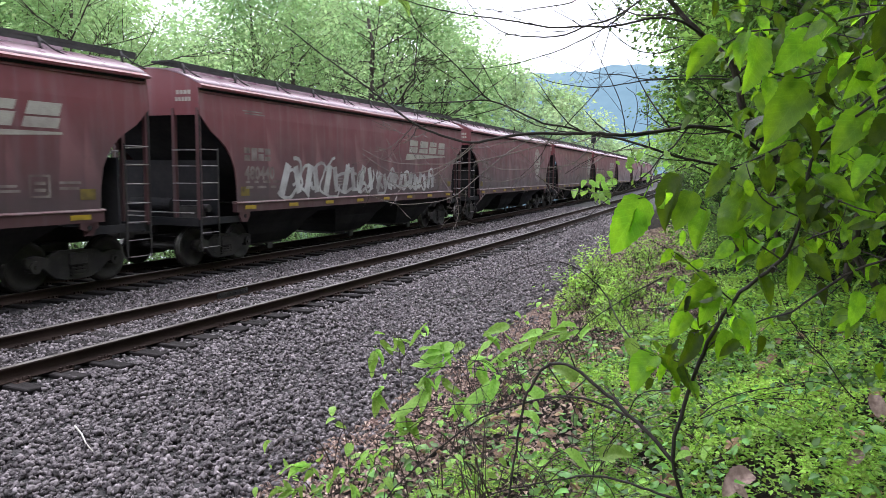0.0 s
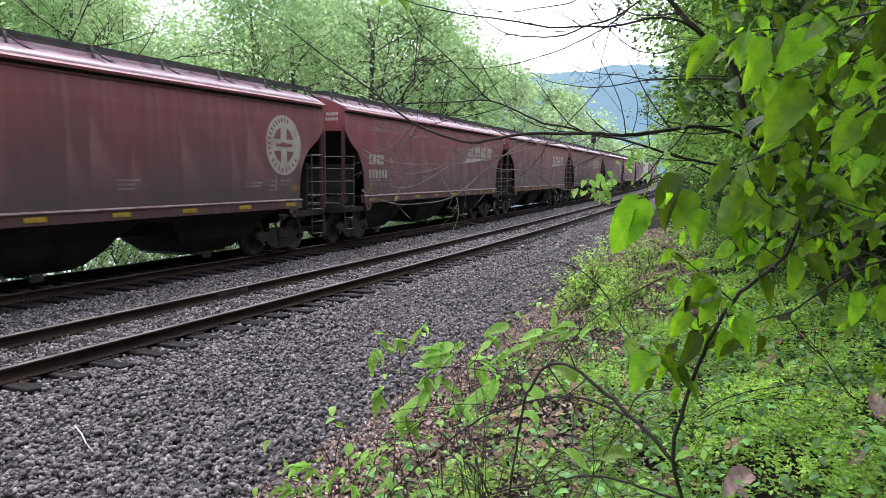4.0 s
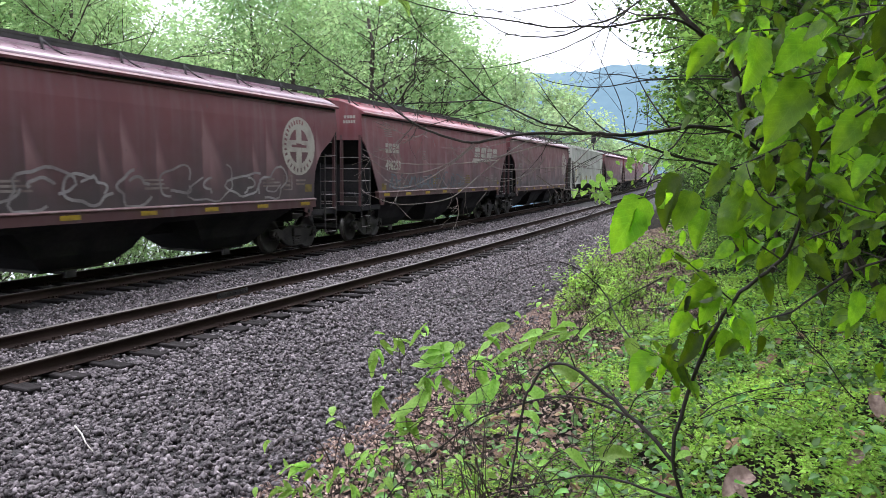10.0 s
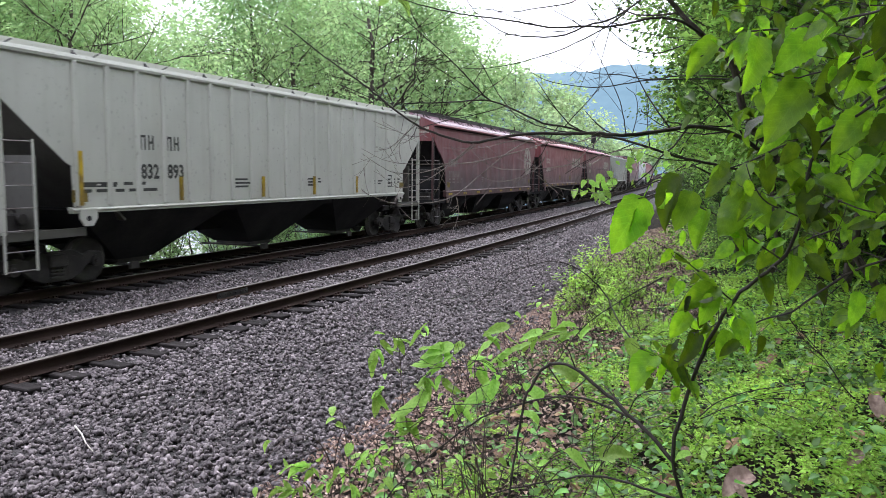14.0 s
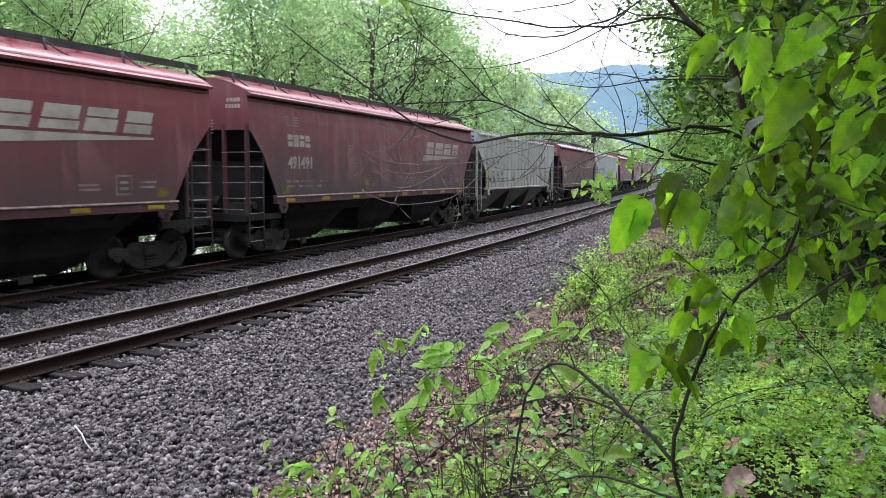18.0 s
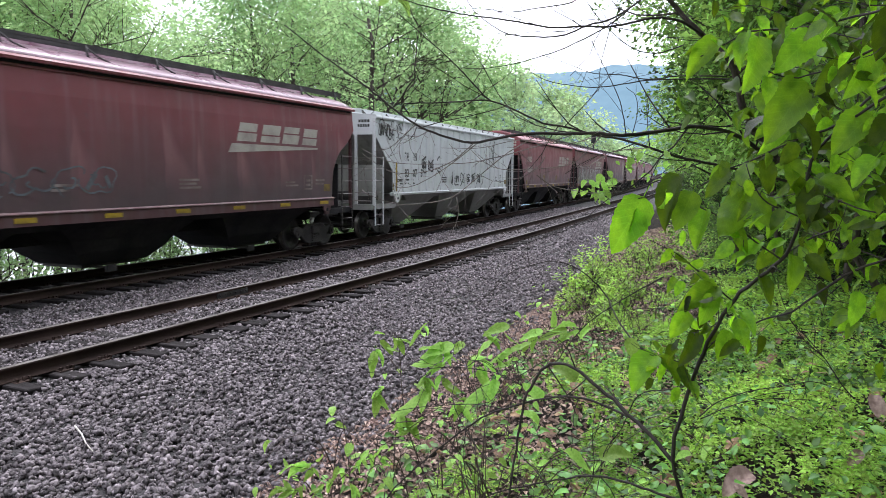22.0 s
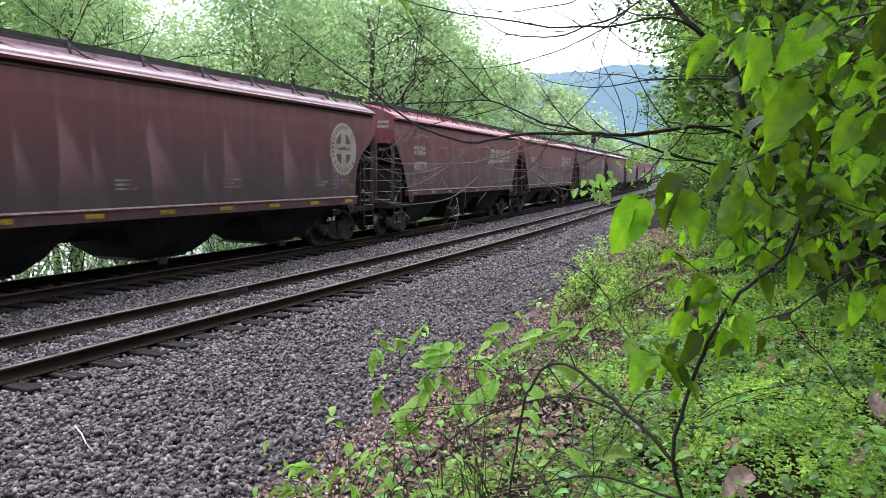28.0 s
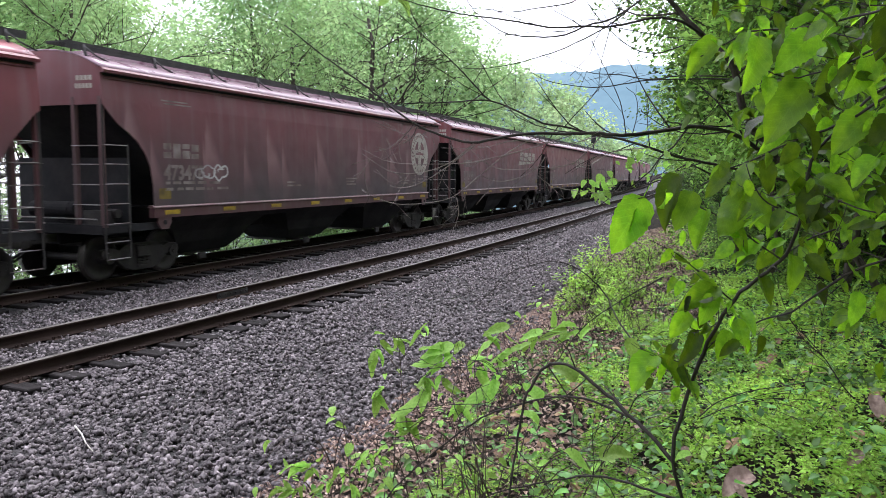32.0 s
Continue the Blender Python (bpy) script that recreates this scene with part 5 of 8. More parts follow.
def grow(rng, start, heading, length, r, bm, tips, depth, bend_up=0.12, sides=5, kids=(2, 4), wander=0.16):
    """A limb with side limbs; tips collect the places where leaves sit."""
    n = (3, 4, 5)[depth]
    p, d = Vector(start), Vector(heading).normalized()
    pts = [p.copy()]
    for i in range(n):
        d = (d + Vector((rng.normal(0, wander), rng.normal(0, wander), rng.normal(0, wander * 0.7) + bend_up * 0.3))).normalized()
        p = p + d * (length / n)
        pts.append(p.copy())
        if depth <= 1:
            tips.append(p.copy())
    tube(bm, pts, r, sides, r * 0.45)
    if depth > 0:
        for k in range(int(rng.integers(kids[0], kids[1] + 1))):
            q = pts[int(rng.integers(2, n + 1))]
            out = Vector((rng.normal(), rng.normal(), rng.normal(0.25, 0.4)))
            out = (d * 0.7 + out.normalized() * 0.8).normalized()
            grow(rng, q, out, length * rng.uniform(0.5, 0.75), r * 0.5, bm, tips, depth - 1, bend_up, 4 if depth > 1 else 3, kids, wander)


def tree(label, x, y, height, spread, seed, leaf, leaves, size, trunk_r=0.11, first=0.40, sink=0.0, clump=0.75, group="trees beyond the railway", lean=(0, 0), low=None):
    rng = np.random.default_rng(seed)
    z0 = float(ground_z(np.array([x]), np.array([y]))[0]) - 0.1 - sink
    t = new("tree")
    t.location = (x, y, z0)
    bm, tips = bmesh.new(), []
    n = 7
    pts = [Vector((lean[0] * i / n + rng.normal(0, 0.012) * height, lean[1] * i / n + rng.normal(0, 0.012) * height, height * 0.86 * i / n)) for i in range(n + 1)]
    pts[0] = Vector((0, 0, 0))
    tube(bm, pts, trunk_r, 8, trunk_r * 0.25)
    m = int(8 + height * 0.7)
    for i in range(m):
        f = first + (1 - first) * (i + 0.5) / m
        k = min(int(f * n), n - 1)
        p = pts[k].lerp(pts[k + 1], f * n - k)
        a = i * 2.4 + rng.normal(0, 0.3)
        reach = spread * (1.05 - 0.65 * ((f - first) / (1 - first)) ** 1.5) * rng.uniform(0.75, 1.1)
        grow(rng, p, (math.cos(a), math.sin(a), rng.uniform(0.15, 0.7)), reach, trunk_r * 0.45 * (1.15 - f), bm, tips, 2 if size < 0.3 else 1)
    part("trunk", bm, "bark", t, "dark trunk with spreading limbs")
    tp = np.array([v[:] for v in tips])
    # leaves sit in flat sprays at the twigs, each spray tilted its own way
    sprays = max(leaves // 24, 1)
    at = tp[rng.integers(0, len(tp), sprays)] + rng.normal(0, 0.25, (sprays, 3)) * clump
    tilt = rand_dirs(rng, sprays, 0.4) * 0.75 + np.array([0, 0, 1.0])
    tilt /= np.linalg.norm(tilt, axis=1)[:, None]
    which = rng.integers(0, sprays, leaves)
    nrm = tilt[which]
    flat = rng.normal(size=(leaves, 3))
    flat -= nrm * (flat * nrm).sum(1)[:, None]
    flat /= np.linalg.norm(flat, axis=1)[:, None]
    reach = clump * np.sqrt(rng.random((leaves, 1)))
    pos = at[which] + flat * reach + nrm * rng.normal(0, 0.07, (leaves, 1)) * clump - np.array([0, 0, 0.18]) * reach ** 2 / clump
    ax = flat + rand_dirs(rng, leaves, 0.5) * 0.6 + np.array([0, 0, -0.3])
    up = nrm + rand_dirs(rng, leaves, 0.5) * 0.35
    me = simple_leaves("crown", pos, ax, up, rng.uniform(0.6, 1.25, leaves) * size, rng)
    obj("crown", me, leaf, t, "loose crown of many small leaves")
    tagged(t, label, "tree", group)
    return t


def bush(label, x, y, height, spread, seed, leaf, leaves, size, group="bushes along the railway"):
    rng = np.random.default_rng(seed)
    z0 = float(ground_z(np.array([x]), np.array([y]))[0]) - 0.05
    t = new("bush")
    t.location = (x, y, z0)
    bm, tips = bmesh.new(), []
    for i in range(7):
        a = i * 2.4
        grow(rng, (0.1 * math.cos(a), 0.1 * math.sin(a), 0), (0.5 * math.cos(a), 0.5 * math.sin(a), 1), height * rng.uniform(0.6, 0.9), 0.02 * height / 2 + 0.006, bm, tips, 2)
    part("woody_base", bm, "twig", t)
    tp = np.array([v[:] for v in tips])
    tp[:, :2] *= spread / max(np.abs(tp[:, :2]).max(), 0.1)
    pick = tp[rng.integers(0, len(tp), leaves)]
    pos = pick + rand_dirs(rng, leaves, 0.8) * rng.random((leaves, 1)) * height * 0.2
    k = leaves // 2
    ang, rad = rng.uniform(0, 6.283, k), spread * np.sqrt(rng.random(k))
    pos[:k, 0], pos[:k, 1] = rad * np.cos(ang), rad * np.sin(ang)
    pos[:k, 2] = rng.random(k) * height * 0.75 * np.sqrt(np.maximum(1 - (rad / (spread * 1.05)) ** 2, 0.02))
    pos[:, 2] = np.maximum(pos[:, 2], 0.03)
    ax = rand_dirs(rng, leaves, 0.5)
    up = rand_dirs(rng, leaves, 0.4) * 0.5 + np.array([0, 0, 1.0])
    obj("foliage", simple_leaves("foliage", pos, ax, up, rng.uniform(0.6, 1.25, leaves) * size, rng), leaf, t)
    tagged(t, label, "bush", group)
    return t


def build_far():
    # wooded ridge beyond the valley
    xs = np.linspace(-2600, 2600, 120)
    rng = np.random.default_rng(8)
    v, f = [], []
    for j, (k, dist) in enumerate(((0.0, 2000), (0.35, 2250), (0.75, 2500), (1.0, 2700), (0.6, 3100))):
        for x in xs:
            top = float(np.interp(x, [-2600, -1500, -600, -887, -598, -387, 900, 2600], [300, 340, 375, 410, 384, 358, 200, 300]))
            wob = 6 * math.sin(x * 0.011) + 3 * math.sin(x * 0.05 + 1) + rng.normal(0, 1.2)
            v.append((x, dist, -14 + k * (top + wob + 14)))
    w = len(xs)
    for j in range(4):
        for i in range(w - 1):
            f.append((j * w + i, j * w + i + 1, (j + 1) * w + i + 1, (j + 1) * w + i))
    tagged(obj("backdrop", raw("backdrop", v, f, True), "ridge"), "wooded mountain ridge, its blue haze painted as a glow", kind="structure")


def build_trees():
    tree('tall leafy green tree on the slope beyond the tracks', -9.44, 15.54, 12.7, 4.2, 1, 'leaf_back', 19444, 0.15, clump=1.14, trunk_r=0.17)
    tree('tall leafy green tree on the slope beyond the tracks', -13.77, 21.09, 14.9, 4.4, 12, 'leaf_back', 17373, 0.176, clump=1.19, trunk_r=0.17)
    tree('tall leafy green tree on the slope beyond the tracks', -10.77, 21.05, 12.4, 4.0, 2, 'leaf_back', 11527, 0.168, clump=1.18, trunk_r=0.17)
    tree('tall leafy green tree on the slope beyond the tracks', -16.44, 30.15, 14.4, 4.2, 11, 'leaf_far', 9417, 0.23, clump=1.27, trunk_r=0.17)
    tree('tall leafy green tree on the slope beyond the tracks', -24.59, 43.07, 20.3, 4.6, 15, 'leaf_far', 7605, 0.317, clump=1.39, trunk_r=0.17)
    tree('tall leafy green tree on the slope beyond the tracks', -11.49, 31.03, 16.2, 4.6, 3, 'leaf_back', 12326, 0.222, clump=1.26, trunk_r=0.17)
    tree('tall leafy green tree on the slope beyond the tracks', -15.47, 42.11, 19.6, 5.0, 4, 'leaf_back', 9569, 0.29, clump=1.35, trunk_r=0.17)
    tree('tall leafy green tree on the slope beyond the tracks', -24.49, 62.92, 26.5, 5.0, 13, 'leaf_far', 6143, 0.421, clump=1.53, trunk_r=0.17)
    tree('tall leafy green tree on the slope beyond the tracks', -12.5, 47.92, 20.4, 4.6, 5, 'leaf_back', 8607, 0.313, clump=1.38, trunk_r=0.17)
    tree('tall leafy green tree on the slope beyond the tracks', -18.91, 67.47, 24.9, 4.6, 6, 'leaf_back', 5044, 0.431, clump=1.54, trunk_r=0.17)
    tree('tall leafy green tree on the slope beyond the tracks', -16.26, 71.15, 19.6, 4.4, 7, 'leaf_back', 3591, 0.444, clump=1.56, trunk_r=0.17)
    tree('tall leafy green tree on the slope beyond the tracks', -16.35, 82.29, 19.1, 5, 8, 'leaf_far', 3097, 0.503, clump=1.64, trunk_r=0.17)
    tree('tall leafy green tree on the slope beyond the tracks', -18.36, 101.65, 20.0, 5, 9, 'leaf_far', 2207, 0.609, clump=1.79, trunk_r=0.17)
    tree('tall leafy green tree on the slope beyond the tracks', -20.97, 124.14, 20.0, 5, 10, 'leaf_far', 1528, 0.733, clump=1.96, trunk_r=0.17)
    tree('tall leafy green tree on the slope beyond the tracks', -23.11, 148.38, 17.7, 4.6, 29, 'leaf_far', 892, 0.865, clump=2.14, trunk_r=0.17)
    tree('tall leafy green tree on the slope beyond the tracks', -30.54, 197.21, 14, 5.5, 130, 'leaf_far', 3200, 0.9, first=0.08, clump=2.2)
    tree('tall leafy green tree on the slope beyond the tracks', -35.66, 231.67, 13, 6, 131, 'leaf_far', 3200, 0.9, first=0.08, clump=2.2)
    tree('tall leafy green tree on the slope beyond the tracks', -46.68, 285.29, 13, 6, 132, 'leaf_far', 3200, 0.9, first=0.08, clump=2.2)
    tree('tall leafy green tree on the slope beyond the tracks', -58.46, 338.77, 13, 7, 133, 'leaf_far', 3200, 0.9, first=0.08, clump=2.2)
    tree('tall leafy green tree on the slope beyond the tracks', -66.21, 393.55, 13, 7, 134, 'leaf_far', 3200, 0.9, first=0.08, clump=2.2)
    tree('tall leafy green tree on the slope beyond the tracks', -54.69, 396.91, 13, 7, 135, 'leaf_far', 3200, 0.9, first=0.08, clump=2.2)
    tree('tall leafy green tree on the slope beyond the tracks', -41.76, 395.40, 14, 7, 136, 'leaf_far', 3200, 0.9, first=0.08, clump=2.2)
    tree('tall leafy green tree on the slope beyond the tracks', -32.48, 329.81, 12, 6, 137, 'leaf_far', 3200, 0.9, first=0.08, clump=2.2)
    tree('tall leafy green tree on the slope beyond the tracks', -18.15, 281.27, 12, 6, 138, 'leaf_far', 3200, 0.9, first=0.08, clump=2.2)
    tree('tall leafy green tree on the slope beyond the tracks', -8.04, 17.43, 11.6, 4.2, 151, 'leaf_back', 3893, 0.15, clump=1.15, trunk_r=0.2)
    tree('tall leafy green tree on the slope beyond the tracks', -9.68, 39.15, 16.0, 5.0, 152, 'leaf_back', 2420, 0.26, clump=1.31, trunk_r=0.32)
    tree('tall leafy green tree on the slope beyond the tracks', -11.05, 48.63, 17.3, 4.6, 153, 'leaf_back', 1995, 0.313, clump=1.38, trunk_r=0.3)
    tree('tall leafy green tree on the slope beyond the tracks', -9.52, 31.4, 14.1, 4.4, 154, 'leaf_back', 2641, 0.219, clump=1.25, trunk_r=0.24)
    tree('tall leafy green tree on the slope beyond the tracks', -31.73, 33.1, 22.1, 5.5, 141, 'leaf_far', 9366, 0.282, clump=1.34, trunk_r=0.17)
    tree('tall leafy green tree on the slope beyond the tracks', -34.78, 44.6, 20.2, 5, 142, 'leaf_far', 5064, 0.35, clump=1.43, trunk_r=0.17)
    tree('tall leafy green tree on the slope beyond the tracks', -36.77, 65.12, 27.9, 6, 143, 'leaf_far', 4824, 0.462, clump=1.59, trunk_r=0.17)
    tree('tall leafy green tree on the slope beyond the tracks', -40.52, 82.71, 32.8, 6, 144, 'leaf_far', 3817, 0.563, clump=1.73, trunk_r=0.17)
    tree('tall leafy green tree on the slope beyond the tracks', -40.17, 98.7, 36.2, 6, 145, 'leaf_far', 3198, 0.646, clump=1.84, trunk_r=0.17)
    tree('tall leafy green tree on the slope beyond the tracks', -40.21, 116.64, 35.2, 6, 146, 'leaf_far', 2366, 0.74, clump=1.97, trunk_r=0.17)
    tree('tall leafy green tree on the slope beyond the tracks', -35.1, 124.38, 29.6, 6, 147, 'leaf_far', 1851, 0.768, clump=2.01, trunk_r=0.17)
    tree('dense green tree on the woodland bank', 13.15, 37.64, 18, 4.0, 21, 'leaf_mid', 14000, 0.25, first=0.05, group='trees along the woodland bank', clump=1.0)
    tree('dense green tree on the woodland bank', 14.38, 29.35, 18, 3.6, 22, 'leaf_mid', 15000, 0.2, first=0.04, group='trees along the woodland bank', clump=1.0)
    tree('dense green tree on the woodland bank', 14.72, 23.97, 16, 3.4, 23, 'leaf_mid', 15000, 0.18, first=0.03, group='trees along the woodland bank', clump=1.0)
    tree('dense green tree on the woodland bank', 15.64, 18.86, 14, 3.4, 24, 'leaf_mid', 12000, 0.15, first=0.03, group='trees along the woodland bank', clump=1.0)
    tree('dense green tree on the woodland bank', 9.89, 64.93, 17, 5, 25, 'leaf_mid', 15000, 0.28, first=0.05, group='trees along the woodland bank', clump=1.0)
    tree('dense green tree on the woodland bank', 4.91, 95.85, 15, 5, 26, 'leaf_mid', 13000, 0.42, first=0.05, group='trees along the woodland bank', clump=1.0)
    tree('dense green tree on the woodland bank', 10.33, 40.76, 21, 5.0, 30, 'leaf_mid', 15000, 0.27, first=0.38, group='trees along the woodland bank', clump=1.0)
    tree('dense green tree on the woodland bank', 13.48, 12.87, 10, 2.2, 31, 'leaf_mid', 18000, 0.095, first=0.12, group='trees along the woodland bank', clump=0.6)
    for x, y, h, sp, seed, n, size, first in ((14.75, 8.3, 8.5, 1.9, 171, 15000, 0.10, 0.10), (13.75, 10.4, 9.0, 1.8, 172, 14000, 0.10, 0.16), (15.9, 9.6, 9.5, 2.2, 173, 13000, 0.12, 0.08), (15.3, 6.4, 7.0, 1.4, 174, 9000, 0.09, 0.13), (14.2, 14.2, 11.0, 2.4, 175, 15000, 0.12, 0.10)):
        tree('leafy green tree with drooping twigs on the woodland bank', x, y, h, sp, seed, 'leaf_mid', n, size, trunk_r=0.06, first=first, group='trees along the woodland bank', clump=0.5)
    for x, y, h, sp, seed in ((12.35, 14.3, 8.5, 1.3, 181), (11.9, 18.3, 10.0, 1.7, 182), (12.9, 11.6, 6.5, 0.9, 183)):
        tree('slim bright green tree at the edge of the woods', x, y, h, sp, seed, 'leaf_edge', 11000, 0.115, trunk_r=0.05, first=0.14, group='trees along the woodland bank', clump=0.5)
    # the next four trees are out of view, added to shade the shrubs
    tree('unseen leaning green tree, added to shade the shrubs', 15.9, 0.8, 8.0, 2.0, 178, 'leaf_mid', 16000, 0.17, trunk_r=0.09, first=0.60, group='trees along the woodland bank', clump=0.6, lean=(-2.6, 2.9))
    tree('unseen broad-crowned green tree, added to shade the woodland bank', 18.2, 8.4, 14, 4.4, 177, 'leaf_mid', 15000, 0.24, trunk_r=0.16, first=0.3, group='trees along the woodland bank', clump=1.0)
    tree('dense green tree on the woodland bank', 16.9, 4.3, 11, 3.3, 161, 'leaf_mid', 12000, 0.17, first=0.42, group='trees along the woodland bank')
    tree('dense green tree on the woodland bank', 16.2, -0.4, 11, 3.4, 162, 'leaf_mid', 9000, 0.2, first=0.42, group='trees along the woodland bank')
    tree('dense green tree on the woodland bank', 3.74, 77.58, 17, 4.4, 163, 'leaf_back', 6500, 0.42, first=0.05, group='trees along the woodland bank', clump=1.5)
    tree('dense green tree on the woodland bank', 7.55, 59.41, 16, 3.6, 164, 'leaf_mid', 9000, 0.32, first=0.05, group='trees along the woodland bank', clump=1.2)
    bush('leafy green bush growing below the track', -5.53, 8.33, 2.2, 1.5, 40, 'leaf_back', 1900, 0.13)
    bush('leafy green bush growing below the track', -6.12, 10.67, 2.2, 1.5, 41, 'leaf_back', 1900, 0.13)
    bush('leafy green bush growing below the track', -6.71, 13.01, 2.2, 1.5, 42, 'leaf_back', 1900, 0.13)
    bush('leafy green bush growing below the track', -5.83, 15.42, 2.2, 1.5, 43, 'leaf_back', 1900, 0.13)
    bush('leafy green bush growing below the track', -6.45, 17.75, 2.2, 1.5, 44, 'leaf_back', 1900, 0.13)
    bush('leafy green bush growing below the track', -7.09, 20.09, 2.2, 1.5, 45, 'leaf_back', 1900, 0.13)
    bush('leafy green bush growing below the track', -6.25, 22.52, 2.2, 1.5, 46, 'leaf_back', 1900, 0.13)
    bush('leafy green bush growing below the track', -6.91, 24.85, 2.2, 1.5, 47, 'leaf_back', 1900, 0.13)
    bush('leafy green bush growing below the track', -7.58, 27.19, 2.2, 1.5, 48, 'leaf_back', 1900, 0.16)
    bush('leafy green bush growing below the track', -6.77, 29.64, 2.2, 1.5, 49, 'leaf_back', 1900, 0.16)
    bush('leafy green bush growing below the track', -7.46, 31.97, 2.2, 1.5, 50, 'leaf_back', 1900, 0.16)
    bush('leafy green bush growing below the track', -8.28, 35.79, 2.2, 1.5, 51, 'leaf_back', 1900, 0.16)
    bush('leafy green bush growing below the track', -7.62, 39.74, 2.2, 1.5, 52, 'leaf_back', 1900, 0.16)
    bush('leafy green bush growing below the track', -8.47, 43.57, 2.2, 1.5, 53, 'leaf_back', 1900, 0.16)
    bush('leafy green bush growing below the track', -9.33, 47.39, 2.2, 1.5, 54, 'leaf_back', 1900, 0.16)
    bush('leafy green bush growing below the track', -8.70, 51.36, 2.2, 1.5, 55, 'leaf_back', 1900, 0.16)
    bush('leafy green bush growing below the track', -9.57, 55.19, 2.2, 1.5, 56, 'leaf_back', 1900, 0.16)
    bush('leafy green bush growing below the track', -10.45, 59.02, 2.2, 1.5, 57, 'leaf_back', 1900, 0.16)
    bush('leafy green bush growing below the track', -9.06, 11.63, 4.0, 2.2, 70, 'leaf_back', 2800, 0.19)
    bush('leafy green bush growing below the track', -9.99, 16.47, 4.0, 2.2, 71, 'leaf_back', 2800, 0.19)
    bush('leafy green bush growing below the track', -9.58, 21.41, 4.0, 2.2, 72, 'leaf_back', 2800, 0.19)
    bush('leafy green bush growing below the track', -10.62, 26.27, 4.0, 2.2, 73, 'leaf_back', 2800, 0.19)
    bush('leafy green bush growing below the track', -10.31, 31.24, 4.0, 2.2, 74, 'leaf_back', 2800, 0.19)
    bush('leafy green bush growing below the track', -11.42, 36.12, 4.0, 2.2, 75, 'leaf_back', 2800, 0.19)
    bush('leafy green bush growing below the track', -11.16, 41.12, 4.0, 2.2, 76, 'leaf_back', 2800, 0.19)
    bush('leafy green bush growing below the track', -12.32, 46.01, 4.0, 2.2, 77, 'leaf_back', 2800, 0.19)
    bush('leafy green bush growing below the track', -12.09, 51.04, 4.0, 2.2, 78, 'leaf_back', 2800, 0.19)
    bush('dense green undergrowth bush on the woodland bank', 11.09, 23.39, 1.8, 1.3, 90, 'leaf_mid', 3800, 0.12, group='bushes on the woodland bank')
    bush('dense green undergrowth bush on the woodland bank', 12.2, 17.26, 1.8, 1.3, 91, 'leaf_mid', 3800, 0.08, group='bushes on the woodland bank')
    bush('dense green undergrowth bush on the woodland bank', 12.98, 15.41, 1.8, 1.3, 92, 'leaf_mid', 3800, 0.08, group='bushes on the woodland bank')
    bush('dense green undergrowth bush on the woodland bank', 13.59, 14.03, 1.8, 1.3, 93, 'leaf_mid', 3800, 0.08, group='bushes on the woodland bank')
    bush('dense green undergrowth bush on the woodland bank', 14.14, 12.62, 1.8, 1.2, 94, 'leaf_mid', 3800, 0.08, group='bushes on the woodland bank')
    bush('dense green undergrowth bush on the woodland bank', 10.89, 29.95, 2.6, 1.6, 95, 'leaf_mid', 3800, 0.12, group='bushes on the woodland bank')
    bush('dense green undergrowth bush on the woodland bank', 12.63, 21.89, 2.6, 1.8, 96, 'leaf_mid', 3800, 0.12, group='bushes on the woodland bank')
    bush('dense green undergrowth bush on the woodland bank', 14.14, 18.16, 2.6, 1.8, 97, 'leaf_mid', 3800, 0.08, group='bushes on the woodland bank')
    bush('dense green undergrowth bush on the woodland bank', 14.83, 15.16, 2.6, 1.8, 98, 'leaf_mid', 3800, 0.08, group='bushes on the woodland bank')
    bush('dense green undergrowth bush on the woodland bank', 9.14, 35.78, 2.0, 1.2, 99, 'leaf_mid', 3800, 0.12, group='bushes on the woodland bank')
    bush('dense green undergrowth bush on the woodland bank', 7.16, 50.37, 2.4, 1.6, 100, 'leaf_mid', 3800, 0.12, group='bushes on the woodland bank')
    bush('small bright green bush at the edge of the gravel', 9.85, 12.85, 0.7, 0.45, 110, 'leaf_low', 1300, 0.065, group='bushes on the woodland bank')
    bush('small bright green bush at the edge of the gravel', 9.69, 14.99, 0.8, 0.5, 111, 'leaf_low', 1300, 0.065, group='bushes on the woodland bank')
    bush('small bright green bush at the edge of the gravel', 10.55, 13.18, 0.6, 0.5, 112, 'leaf_low', 1300, 0.065, group='bushes on the woodland bank')
    bush('small bright green bush at the edge of the gravel', 10.08, 17.39, 0.9, 0.7, 113, 'leaf_low', 1300, 0.065, group='bushes on the woodland bank')
    bush('small bright green bush at the edge of the gravel', 10.81, 11.08, 0.5, 0.4, 114, 'leaf_low', 1300, 0.065, group='bushes on the woodland bank')


def closing_woods():
    """Added trees behind and beside the viewer, mostly unseen, that block sky light."""
    src = [o for o in scene.objects if o.name.startswith("tree") and o.get("group") == "trees along the woodland bank"]
    rng = random.Random(31)
    for i, (x, y) in enumerate(((19, -9), (13.5, -15), (24, -14), (10, -22), (19, -22), (27, -3), (30, 8), (19.6, 4.2), (20.2, 11.5), (19.0, 16.5), (24.0, 14.5), (23.5, 1.5), (20.6, -3.0), (18.4, 21.5))):
        z = float(ground_z(np.array([x]), np.array([y]))[0]) - 0.1
        copy_thing(src[1 + i % 3], pose(x, y, z, 0, 0, rng.uniform(0, 360)))


